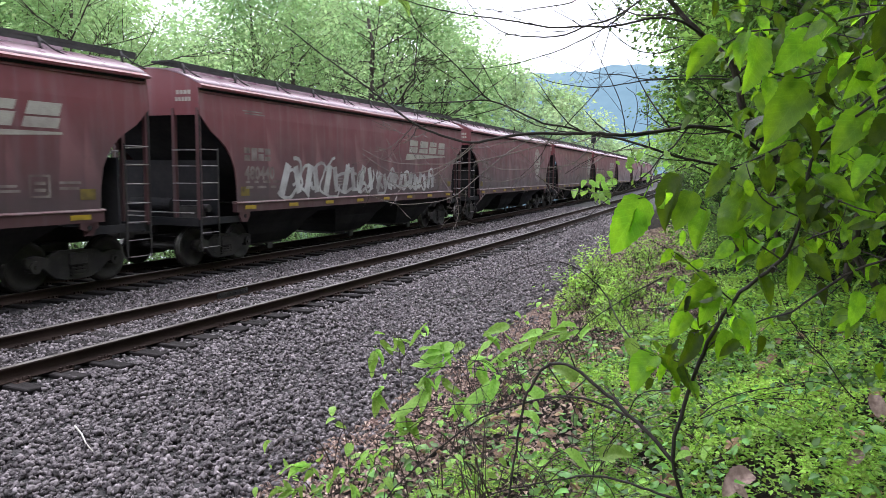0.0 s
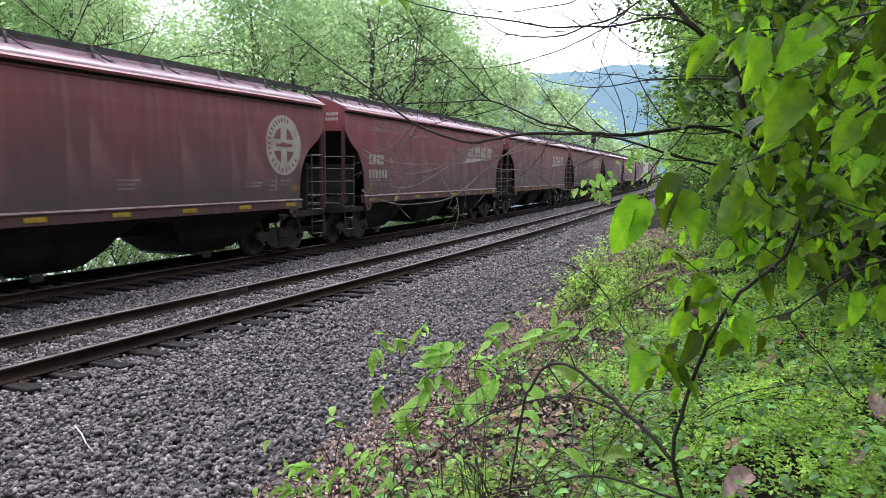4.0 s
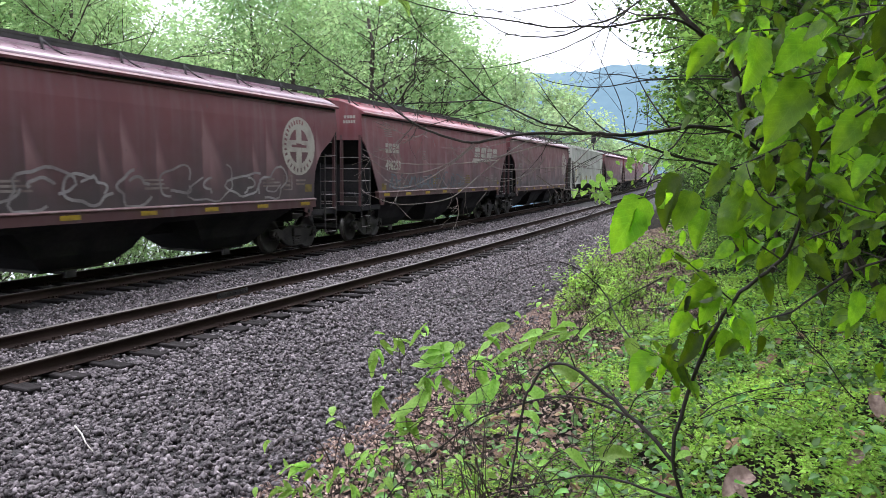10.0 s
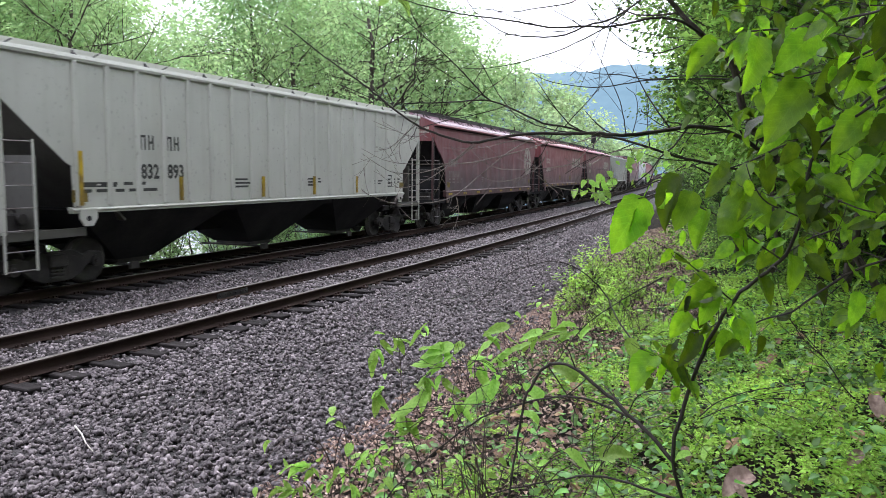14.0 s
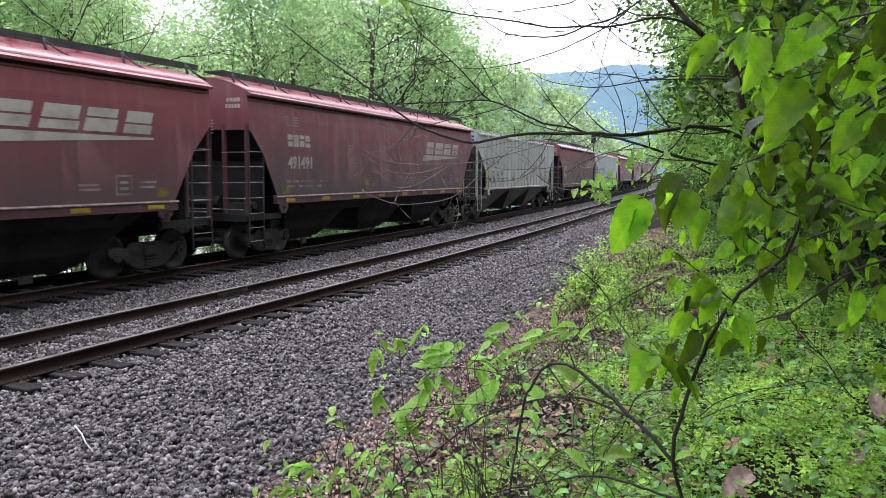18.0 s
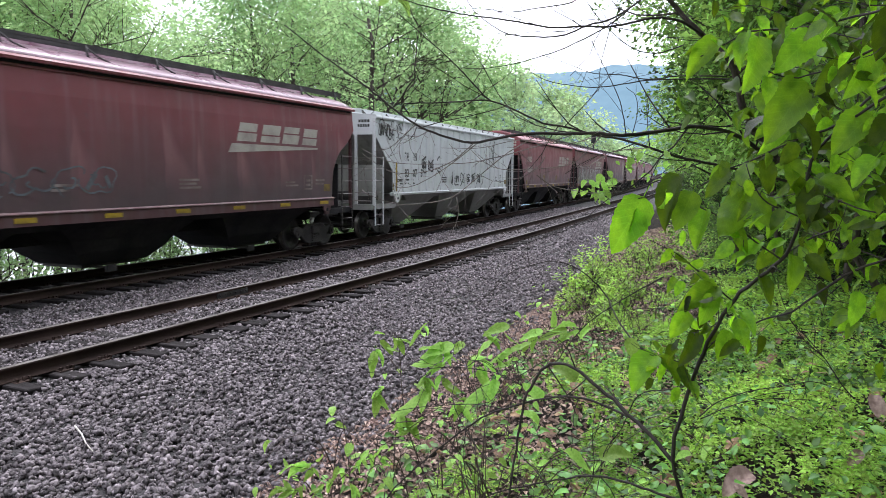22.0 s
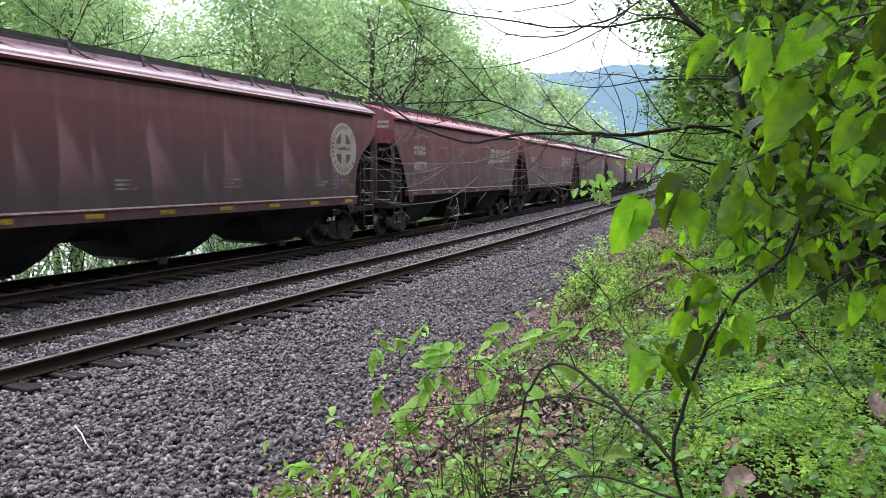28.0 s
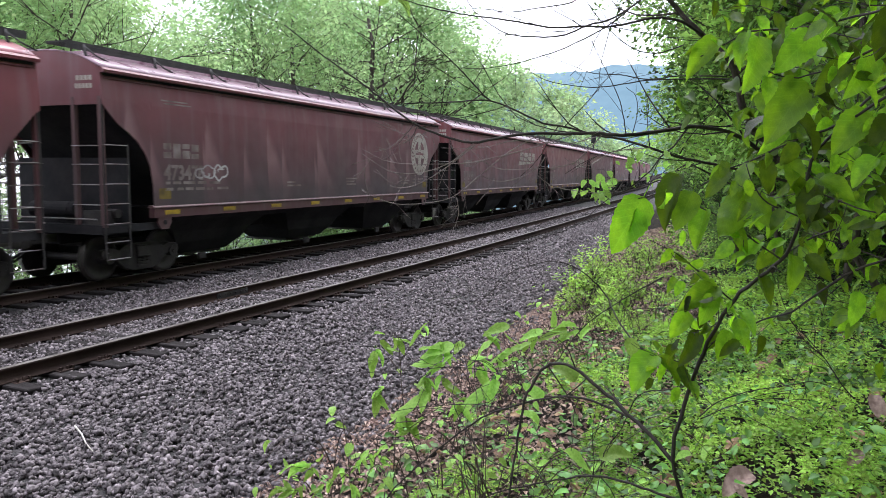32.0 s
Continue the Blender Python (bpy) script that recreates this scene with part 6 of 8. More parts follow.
def build_ground_cover():
    rng = np.random.default_rng(21)
    # fresh green herbs on the bank
    for n, s0, s1, d1, lo, hi, high, blade_maker in ((110000, 1.6, 9.0, 5.5, 0.012, 0.036, 0.16, simple_leaves), (58000, 8.0, 16.0, 7.0, 0.025, 0.065, 0.24, simple_leaves), (40000, 15.0, 38.0, 9.0, 0.04, 0.09, 0.30, simple_leaves), (34000, -16.0, 1.8, 9.0, 0.05, 0.12, 0.22, simple_leaves)):
        s = s0 + (s1 - s0) * rng.random(n) ** (1.15 if s0 > 0 else 0.8)
        e = bed_edge(s)
        d = e + 0.9 + d1 * rng.random(n)
        x, y, _ = line(s, d)
        patch = np.sin(1.9 * x + 0.7) * np.sin(1.6 * y + 0.4 * x) + 0.6 * np.sin(4.3 * x + 2.9 * y)
        keep = (patch + np.minimum((d - e - 2.15) * 1.0, 1.1) + 0.7 * np.sin(9.1 * x + 1.7) * np.sin(8.3 * y + 2.2 * x) + rng.normal(0, 0.2, n)) > 0.42
        x, y = x[keep], y[keep]
        n = len(x)
        tuft = 0.5 + 0.3 * np.sin(5.1 * x + 1.0) * np.sin(4.7 * y + 2.0) + 0.2 * np.sin(13.7 * x + 2.0 * y) * np.sin(12.1 * y + 1.3)
        pos = np.stack([x, y, ground_z(x, y) + 0.02 + high * (0.15 + tuft ** 1.5) * (1 - 0.55 * rng.random(n) ** 2)], 1)
        ax = rand_dirs(rng, n, 0.35)
        up = rand_dirs(rng, n, 0.3) * 0.5 + np.array([0, 0, 1.0])
        tagged(obj("ground_cover", blade_maker("ground_cover", pos, ax, up, rng.uniform(lo, hi, n), rng, 0.85), "leaf_low"), "bright green low herbs covering the woodland bank", "undergrowth", kind="stuff")
    # upright stems with whorls of narrow leaves
    n = 8000
    s = 1.6 + 9.5 * rng.random(n) ** 1.3
    d = bed_edge(s) + 0.7 + 5.2 * rng.random(n)
    x, y, _ = line(s, d)
    gap = np.sin(2.3 * x + 0.9) * np.sin(2.1 * y + 0.5 * x) + 0.7 * np.sin(5.3 * x + 2.2 * y + 1.1) + np.minimum((d - bed_edge(s) - 2.1) * 0.9, 0.6)
    keep = gap + rng.normal(0, 0.25, n) > 0.2
    x, y = x[keep], y[keep]
    n = len(x)
    tall = rng.uniform(0.10, 0.34, n) * (0.7 + 0.3 * np.sin(3.1 * x) * np.sin(2.7 * y))
    lean = rng.normal(0, 0.28, (n, 2))
    base = ground_z(x, y)
    P, A, L = [], [], []
    for tier in range(5):
        f = 0.35 + 0.65 * tier / 4
        c = np.stack([x + lean[:, 0] * tall * f, y + lean[:, 1] * tall * f, base + tall * f], 1)
        for k in range(6):
            a = rng.uniform(0, 6.283, n)
            P.append(c)
            A.append(np.stack([np.cos(a), np.sin(a), rng.normal(0.25, 0.3, n)], 1))
            L.append(rng.uniform(0.022, 0.048, n) * (1.15 - 0.4 * f))
    P, A, L = np.concatenate(P), np.concatenate(A), np.concatenate(L)
    up = rand_dirs(rng, len(P), 0.3) * 0.6 + np.array([0, 0, 1.0])
    tagged(obj("whorled_herbs", simple_leaves("whorled_herbs", P, A, up, L, rng, 0.42), "leaf_low"), "fresh green whorled herbs standing on the bank", "undergrowth", kind="stuff")
    # taller dark herbs in clumps
    n = 13000
    c = rng.integers(0, 330, n)
    cs, cd = 1.9 + 15 * rng.random(330) ** 1.8, 2.0 + 4.4 * rng.random(330) ** 0.7
    hgt = rng.uniform(0.14, 0.40, 330)
    s, d = cs[c] + rng.normal(0, 0.16, n), bed_edge(cs[c]) + cd[c] + rng.normal(0, 0.16, n)
    x, y, _ = line(s, d)
    pos = np.stack([x, y, ground_z(x, y) + 0.02 + hgt[c] * rng.random(n)], 1)
    ax = rand_dirs(rng, n, 0.4)
    up = rand_dirs(rng, n, 0.3) * 0.5 + np.array([0, 0, 1.0])
    tagged(obj("herb_clumps", leaf_mesh("herb_clumps", pos, ax, up, rng.uniform(0.03, 0.075, n), rng, 0.62), "herb"), "darker green herbs standing in loose clumps", "undergrowth", kind="stuff")
    # dead leaves between stones and herbs
    n = 52000
    s = np.where(rng.random(n) < 0.16, rng.uniform(-16, 1.6, n), 1.5 + 30 * rng.random(n) ** 1.4)
    d = bed_edge(s) - 0.25 + 3.0 * rng.random(n) ** 1.15
    x, y, _ = line(s, d)
    pos = np.stack([x, y, ground_z(x, y) + 0.012 + 0.03 * rng.random(n)], 1)
    ax = rand_dirs(rng, n, 0.25)
    up = rand_dirs(rng, n, 0.3) * 0.7 + np.array([0, 0, 1.0])
    tagged(obj("leaf_litter", simple_leaves("leaf_litter", pos, ax, up, rng.uniform(0.022, 0.07, n), rng, 0.6, 0.6), "litter"), "dry brown fallen leaves along the track bed's edge", "leaf litter", kind="stuff")
    # broad leaves of low plants, and large dead leaves caught between them
    for name, n, lo, hi, high, material, label, kind in (("broad_herbs", 2600, 0.04, 0.095, 0.30, "leaf_pale_low", "broad pale green leaves of low plants on the bank", "undergrowth"), ("large_dead_leaves", 520, 0.06, 0.14, 0.10, "dead", "large curled tan dead leaves among the herbs", "leaf litter")):
        s = 1.6 + 7.5 * rng.random(n) ** 1.5
        d = bed_edge(s) + 0.7 + 4.2 * rng.random(n)
        x, y, _ = line(s, d)
        pos = np.stack([x, y, ground_z(x, y) + 0.03 + high * rng.random(n)], 1)
        ax = rand_dirs(rng, n, 0.3)
        up = rand_dirs(rng, n, 0.3) * 0.55 + np.array([0, 0, 1.0])
        tagged(obj(name, blade_mass(name, pos, ax, up, rng.uniform(lo, hi, n), rng), material), label, kind, kind="stuff")
    # dry grass stalks lying over the herbs
    bm = bmesh.new()
    for i in range(130):
        s = 1.8 + 4.5 * rng.random()
        x, y, _ = line(s, float(bed_edge(np.array([s]))[0]) + 0.9 + 3.5 * rng.random())
        z = float(ground_z(np.array([x]), np.array([y]))[0])
        p, a, up = Vector((x, y, z)), rng.uniform(0, 6.28), rng.uniform(0.15, 0.9)
        pts = [p.copy()]
        for k in range(4):
            p = p + Vector((math.cos(a), math.sin(a), up)).normalized() * rng.uniform(0.05, 0.11)
            up -= rng.uniform(0.1, 0.4)
            p.z = max(p.z, z + 0.03)
            pts.append(p.copy())
        tube(bm, pts, 0.0016, 3, 0.0008)
    tagged(part("dry_grass", bm, "stalk", None, "thin pale dry grass stalks lying among the herbs"), "thin pale dry grass stalks lying among the herbs", "grass", kind="stuff")


# ---- the thicket in front ----
def blade(name, seed, width=0.62, teeth=0.05, curl=0.18, cup=0.16, n=17):
    """One broad leaf, one metre long, along x, with a folded midrib, toothed edge and drooping tip."""
    rng = random.Random(seed)
    bm = bmesh.new()
    twist = rng.uniform(-0.25, 0.25)
    sway = rng.uniform(-0.06, 0.06)
    rows = []
    for i in range(n + 1):
        u = i / n
        w = width / 2 * math.sin(math.pi * u ** 0.70) ** 0.68 * (1 - 0.18 * u) * (1.0 if u < 0.8 else 1 - ((u - 0.8) / 0.2) ** 2 * 0.35) + (0.003 if 0 < i < n else 0)
        w = max(w, 0.0)
        z = -curl * u * u
        r = []
        for k, a in enumerate((-1, -0.55, 0, 0.55, 1)):
            tooth = 1 + (teeth if i % 2 else -teeth) * (abs(a) == 1) * (0.6 + 0.8 * rng.random())
            wave = 0.035 * math.sin(u * 8 + (1.9 if a < 0 else 0.2) + seed) + 0.012 * math.sin(u * 23 + k)
            y = a * w * tooth
            r.append(bm.verts.new((u + 0.035 * abs(a) * (1 if u > 0.2 else -1), y + sway * math.sin(3 * u), z + cup * abs(a) ** 1.3 * w + wave * abs(a) + twist * u * y)))
        rows.append(r)
    for p, q in zip(rows, rows[1:]):
        for k in range(4):
            bm.faces.new((p[k], q[k], q[k + 1], p[k + 1])).smooth = True
    tube(bm, [(-0.22, 0, 0.03), (-0.1, 0, 0.012), (0.02, 0, 0)], 0.010, 4)
    me = bpy.data.meshes.new(name)
    bm.to_mesh(me)
    bm.free()
    return me


BLADES = {}


def blades(material, n=17):
    if material not in BLADES:
        BLADES[material] = [blade("leaf", 3 + i, (0.70, 0.76, 0.60, 0.72, 0.66, 0.64, 0.74)[i], 0.035, (0.12, 0.30, 0.20, 0.05, 0.42, 0.25, 0.15)[i], (0.12, 0.40, 0.25, -0.15, 0.65, 0.5, 0.1)[i], n) for i in range(7)]
        for me in BLADES[material]:
            me.materials.append(M.get(material))
    return BLADES[material]


def hang(parent, base, tip, material, rng, lift=0.6, wide=1.0):
    """One leaf from its base to its tip; lift: how far its face turns up to the sky, the rest towards the track."""
    b, t = Vector(base), Vector(tip)
    ax = (t - b)
    size = ax.length * (0.86 if material == "leaf_near" else 1.0)
    ax.normalize()
    up = Vector((0, 0, 1)) * lift + Vector((0.38, -0.90, 0.2)) * (1 - lift) + Vector((rng.uniform(-1, 1), rng.uniform(-1, 1), rng.uniform(-0.4, 0.6))) * 0.38
    side = up.cross(ax).normalized()
    nrm = ax.cross(side)
    m = Matrix((ax, side * wide, nrm)).transposed().to_4x4()
    leaf = obj("leaf", rng.choice(blades(material)), None, parent)
    leaf.matrix_basis = Matrix.Translation(b) @ m @ Matrix.Diagonal((size, size, size, 1))
    return leaf


def spray_leaf(parent, base, tip, rng):
    """A leaf with two or three smaller leaflets beside it."""
    hang(parent, base, tip, "leaf_pale", rng, 0.65, 0.6)
    b, t = Vector(base), Vector(tip)
    ax = t - b
    for k in range(rng.randint(2, 3)):
        p = b + ax * rng.uniform(-0.5, 0.5)
        q = Vector((rng.gauss(0, 1), rng.gauss(0, 1), rng.gauss(0, 0.7))).normalized() * ax.length
        hang(parent, p, p + (ax * 0.55 + q * 0.6).normalized() * ax.length * rng.uniform(0.5, 0.85), "leaf_pale", rng, 0.7, 0.6)


def blade_mass(name, pos, axis, up, size, rng):
    """Many broad leaves as one mesh, each shaped like one of the single leaves."""
    axis = axis / np.linalg.norm(axis, axis=1)[:, None]
    side = np.cross(up, axis)
    side /= np.linalg.norm(side, axis=1)[:, None]
    turn = np.stack([axis, side, np.cross(axis, side)], 2) * size[:, None, None]
    V, F, k = [], [], 0
    pick = rng.integers(0, 7, len(pos))
    for i, me in enumerate(blades("mass", 6)):
        mine = np.flatnonzero(pick == i)
        co = np.array([v.co[:] for v in me.vertices])
        quads = np.array([p.vertices[:] for p in me.polygons if len(p.vertices) == 4])
        V.append((np.einsum("nij,kj->nki", turn[mine], co) + pos[mine][:, None, :]).reshape(-1, 3))
        F.append((quads[None] + len(co) * np.arange(len(mine))[:, None, None]).reshape(-1, 4) + k)
        k += len(co) * len(mine)
    return raw(name, np.concatenate(V), np.concatenate(F), True)


def smooth_line(pts, per=4):
    """Points of a smooth curve through the given ones."""
    p = [Vector(q) for q in pts]
    p = [p[0] * 2 - p[1]] + p + [p[-1] * 2 - p[-2]]
    out = []
    for i in range(1, len(p) - 2):
        for k in range(per):
            t = k / per
            out.append(0.5 * ((2 * p[i]) + (p[i + 1] - p[i - 1]) * t + (2 * p[i - 1] - 5 * p[i] + 4 * p[i + 1] - p[i + 2]) * t * t + (3 * p[i] - p[i - 1] - 3 * p[i + 1] + p[i + 2]) * t ** 3))
    out.append(p[-2])
    return out


def branch(parent, pts, r0, r1, name="branch", material="twig", twigs=0, twig_len=0.4, seed=1, sides=6):
    """A bent branch with short side twigs."""
    rng = random.Random(seed)
    line_pts = smooth_line(pts)
    r0, r1 = r0 * 0.72, r1 * 0.72
    bm = bmesh.new()
    jit = [p + Vector((rng.gauss(0, 1), rng.gauss(0, 1), rng.gauss(0, 1))) * min(r0, 0.006) * 0.22 for p in line_pts]
    tube(bm, jit, r0, sides, r1)
    for k in range(twigs):
        i = rng.randrange(2, len(jit) - 1)
        d = (jit[i] - jit[i - 1]).normalized()
        out = Vector((rng.gauss(0, 1), rng.gauss(0, 1), rng.gauss(0, 0.9))).normalized()
        p = jit[i].copy()
        t = [p.copy()]
        ln = twig_len * rng.uniform(0.4, 1.2)
        h = (d * rng.uniform(-0.2, 1.0) + out).normalized()
        for q in range(4):
            h = (h + Vector((rng.gauss(0, 0.16), rng.gauss(0, 0.16), rng.gauss(0.02, 0.16)))).normalized()
            p = p + h * ln / 4
            t.append(p.copy())
        rr = (r0 + (r1 - r0) * i / len(jit)) * 0.5
        tube(bm, t, max(rr, 0.0012), 4, max(rr * 0.5, 0.0008))
        if ln > twig_len * 0.7:
            q = t[2]
            tube(bm, [q, q + (h + out).normalized() * ln * 0.25, q + (h + out * 1.4).normalized() * ln * 0.45], max(rr * 0.6, 0.001), 4, 0.0008)
    return part(name, bm, material, parent)


def build_thicket():
    rng = random.Random(77)
    # slender tree whose bare limbs hang over the track bed
    over = new("slender_tree")
    tagged(over, "slender dark tree with bare twiggy branches hanging over gravel", "tree")
    branch(over, [(14.214, 7.175, 0.712), (13.832, 6.840, 1.289), (13.427, 6.386, 1.878), (13.105, 6.056, 2.252), (12.934, 5.835, 2.467), (12.830, 5.641, 2.650), (12.790, 5.532, 2.830), (12.740, 5.413, 2.965), (12.651, 5.382, 3.056), (12.541, 5.230, 3.146), (12.419, 5.189, 3.283), (12.280, 5.032, 3.444)], 0.045, 0.020, "trunk", "bark", 6, 0.5, 5, 8)
    branch(over, [(13.029, 5.973, 2.312), (12.812, 5.391, 2.467), (12.629, 4.979, 2.502), (12.518, 4.814, 2.484), (12.382, 4.638, 2.453), (12.253, 4.465, 2.430), (12.104, 4.397, 2.442), (11.956, 4.328, 2.437), (11.808, 4.260, 2.439), (11.631, 4.176, 2.415), (11.470, 4.098, 2.381), (11.305, 4.026, 2.422), (11.169, 3.970, 2.485), (11.030, 3.917, 2.588), (10.907, 3.872, 2.694), (10.799, 3.831, 2.774), (10.630, 3.767, 2.903), (10.460, 3.704, 3.047)], 0.020, 0.004, twigs=16, twig_len=0.55, seed=6)
    branch(over, [(13.184, 6.082, 2.152), (12.700, 5.318, 2.274), (12.497, 5.008, 2.319), (12.351, 4.836, 2.371), (12.190, 4.767, 2.421), (12.063, 4.710, 2.444), (11.870, 4.627, 2.495), (11.743, 4.571, 2.518), (11.548, 4.491, 2.613), (11.419, 4.436, 2.654), (11.230, 4.347, 2.641), (11.041, 4.259, 2.633), (10.883, 4.186, 2.631), (10.754, 4.131, 2.675), (10.592, 4.064, 2.743)], 0.014, 0.003, twigs=14, twig_len=0.5, seed=7)
    branch(over, [(12.576, 5.242, 3.111), (12.486, 4.984, 3.149), (12.361, 4.815, 3.148), (12.239, 4.755, 3.120), (12.116, 4.696, 3.095), (11.961, 4.624, 3.094), (11.776, 4.538, 3.088), (11.557, 4.441, 3.127), (11.401, 4.371, 3.146), (11.214, 4.288, 3.178), (11.057, 4.220, 3.218), (10.899, 4.154, 3.277)], 0.013, 0.004, twigs=12, twig_len=0.6, seed=8)
    branch(over, [(12.298, 5.146, 3.397), (12.121, 4.818, 3.173), (11.966, 4.740, 3.120), (11.842, 4.676, 3.060), (11.685, 4.602, 3.045), (11.526, 4.531, 3.064), (11.428, 4.491, 3.115), (11.329, 4.455, 3.201), (11.261, 4.435, 3.304)], 0.009, 0.003, twigs=8, twig_len=0.5, seed=9)
    branch(over, [(12.198, 4.859, 3.226), (12.062, 4.783, 3.104), (11.846, 4.669, 2.980), (11.691, 4.591, 2.920), (11.535, 4.514, 2.873), (11.378, 4.439, 2.848), (11.267, 4.388, 2.853)], 0.007, 0.002, twigs=8, twig_len=0.4, seed=10)
    branch(over, [(11.898, 4.843, 3.334), (11.836, 4.808, 3.280), (11.644, 4.716, 3.243), (11.484, 4.639, 3.217), (11.386, 4.596, 3.241), (11.333, 4.581, 3.329)], 0.006, 0.003, twigs=4, twig_len=0.4, seed=11)
    branch(over, [(11.451, 4.450, 2.647), (11.392, 4.428, 2.698), (11.285, 4.392, 2.819), (11.185, 4.357, 2.922), (11.019, 4.298, 3.077), (10.886, 4.250, 3.197)], 0.008, 0.003, twigs=7, twig_len=0.5, seed=12)
    branch(over, [(12.746, 5.402, 2.835), (12.602, 5.111, 2.809), (12.330, 4.872, 2.787), (12.174, 4.796, 2.758), (12.016, 4.721, 2.739), (11.857, 4.650, 2.755), (11.729, 4.594, 2.788), (11.631, 4.556, 2.857)], 0.007, 0.002, twigs=8, twig_len=0.4, seed=13)
    branch(over, [(12.729, 5.395, 2.854), (12.472, 5.052, 2.825), (12.330, 4.872, 2.790), (12.171, 4.801, 2.817), (12.012, 4.729, 2.826), (11.883, 4.675, 2.876), (11.722, 4.607, 2.934), (11.627, 4.564, 2.940)], 0.006, 0.002, twigs=6, twig_len=0.35, seed=14)
    branch(over, [(12.276, 4.476, 2.437), (12.245, 4.479, 2.593), (12.194, 4.469, 2.722), (12.112, 4.449, 2.884), (12.046, 4.433, 3.013), (11.964, 4.413, 3.175)], 0.005, 0.002, twigs=6, twig_len=0.3, seed=15)
    branch(over, [(12.311, 4.493, 2.444), (12.329, 4.514, 2.561), (12.315, 4.519, 2.658), (12.263, 4.500, 2.706)], 0.004, 0.002, twigs=4, twig_len=0.2, seed=16)
    branch(over, [(12.481, 5.190, 3.037), (12.336, 5.005, 2.966), (12.205, 4.948, 3.000), (12.071, 4.898, 3.105), (11.968, 4.864, 3.228), (11.898, 4.843, 3.334)], 0.006, 0.003, twigs=6, twig_len=0.4, seed=17)
    branch(over, [(12.800, 5.570, 2.132), (12.619, 5.167, 2.243), (12.562, 4.922, 2.268), (12.425, 4.737, 2.171), (12.227, 4.638, 2.101), (12.107, 4.573, 2.015), (12.020, 4.521, 1.912)], 0.009, 0.003, twigs=5, twig_len=0.3, seed=18)
    # pale thin twigs in front of the cars, sky light put into their colour
    for i, pts in enumerate((
            [(11.838, 4.274, 2.440), (11.665, 4.182, 2.328), (11.524, 4.102, 2.196), (11.382, 4.022, 2.068), (11.236, 3.951, 2.031), (11.088, 3.882, 2.027), (10.967, 3.831, 2.068), (10.907, 3.806, 2.100)],
            [(11.986, 4.341, 2.428), (11.753, 4.224, 2.345), (11.490, 4.095, 2.271), (11.254, 3.984, 2.256), (11.046, 3.889, 2.267), (10.894, 3.827, 2.343)],
            [(11.479, 4.101, 2.378), (11.372, 4.040, 2.273), (11.227, 3.966, 2.210), (11.079, 3.897, 2.205), (10.988, 3.860, 2.250), (10.896, 3.825, 2.314)],
            [(11.491, 4.106, 2.371), (11.344, 4.023, 2.237), (11.201, 3.947, 2.141), (11.113, 3.903, 2.118), (11.053, 3.877, 2.130)],
            [(12.149, 4.417, 2.429), (12.065, 4.366, 2.325), (11.994, 4.327, 2.262), (11.818, 4.242, 2.235), (11.641, 4.160, 2.230), (11.544, 4.119, 2.268), (11.457, 4.088, 2.352)],
            [(12.135, 4.409, 2.423), (11.959, 4.323, 2.379), (11.721, 4.215, 2.399), (11.516, 4.116, 2.352), (11.309, 4.020, 2.350)],
            [(11.859, 4.269, 2.303), (11.818, 4.242, 2.238), (11.732, 4.197, 2.182), (11.615, 4.140, 2.158), (11.524, 4.102, 2.196)],
            [(12.369, 4.733, 2.367), (12.184, 4.645, 2.345), (12.049, 4.573, 2.262), (11.972, 4.537, 2.252), (11.907, 4.512, 2.302)],
            [(11.789, 4.335, 2.199), (11.867, 4.365, 2.140), (11.975, 4.412, 2.111), (12.127, 4.480, 2.096), (12.248, 4.537, 2.107)],
            [(11.169, 3.969, 2.479), (11.113, 3.937, 2.420), (11.042, 3.896, 2.348), (10.984, 3.868, 2.338)],
            [(11.305, 4.026, 2.422), (11.245, 4.001, 2.447), (11.173, 3.963, 2.411), (11.067, 3.918, 2.446), (10.946, 3.868, 2.500)],
            [(11.406, 4.033, 2.065), (11.422, 4.031, 1.984), (11.408, 4.016, 1.903)])):
        branch(over, pts, 0.0045, 0.0018, "hanging_twig", "pale_twig", 9, 0.16, 30 + i, 5)
    spots = [(12.071, 4.568, 2.117), (12.011, 4.536, 2.082), (12.180, 4.618, 2.118), (12.294, 4.693, 2.322), (12.378, 4.717, 2.187), (12.250, 4.667, 2.271), (12.116, 4.592, 2.151), (12.469, 4.763, 2.222), (12.526, 4.800, 2.324)]
    for i in range(70):
        b = Vector(rng.choice(spots)) + Vector((rng.gauss(0, 0.05), rng.gauss(0, 0.08), rng.gauss(0, 0.04)))
        hang(over, b, b + Vector((rng.uniform(-1, 1), rng.uniform(-1, 1), rng.uniform(-1.2, 0.4))).normalized() * rng.uniform(0.035, 0.075), "leaf_pale", rng)
    hang(over, (10.918, 4.162, 3.278), (11.031, 4.205, 3.190), "leaf_pale", rng, 0.5)
    hang(over, (10.930, 4.169, 3.285), (10.834, 4.118, 3.223), "leaf_pale", rng, 0.5)
    # broad-leaved shrub close by
    shrub = new("broad_leaved_shrub")
    tagged(shrub, "broad-leaved green shrub on thin dark stems beside the gravel", "shrub")
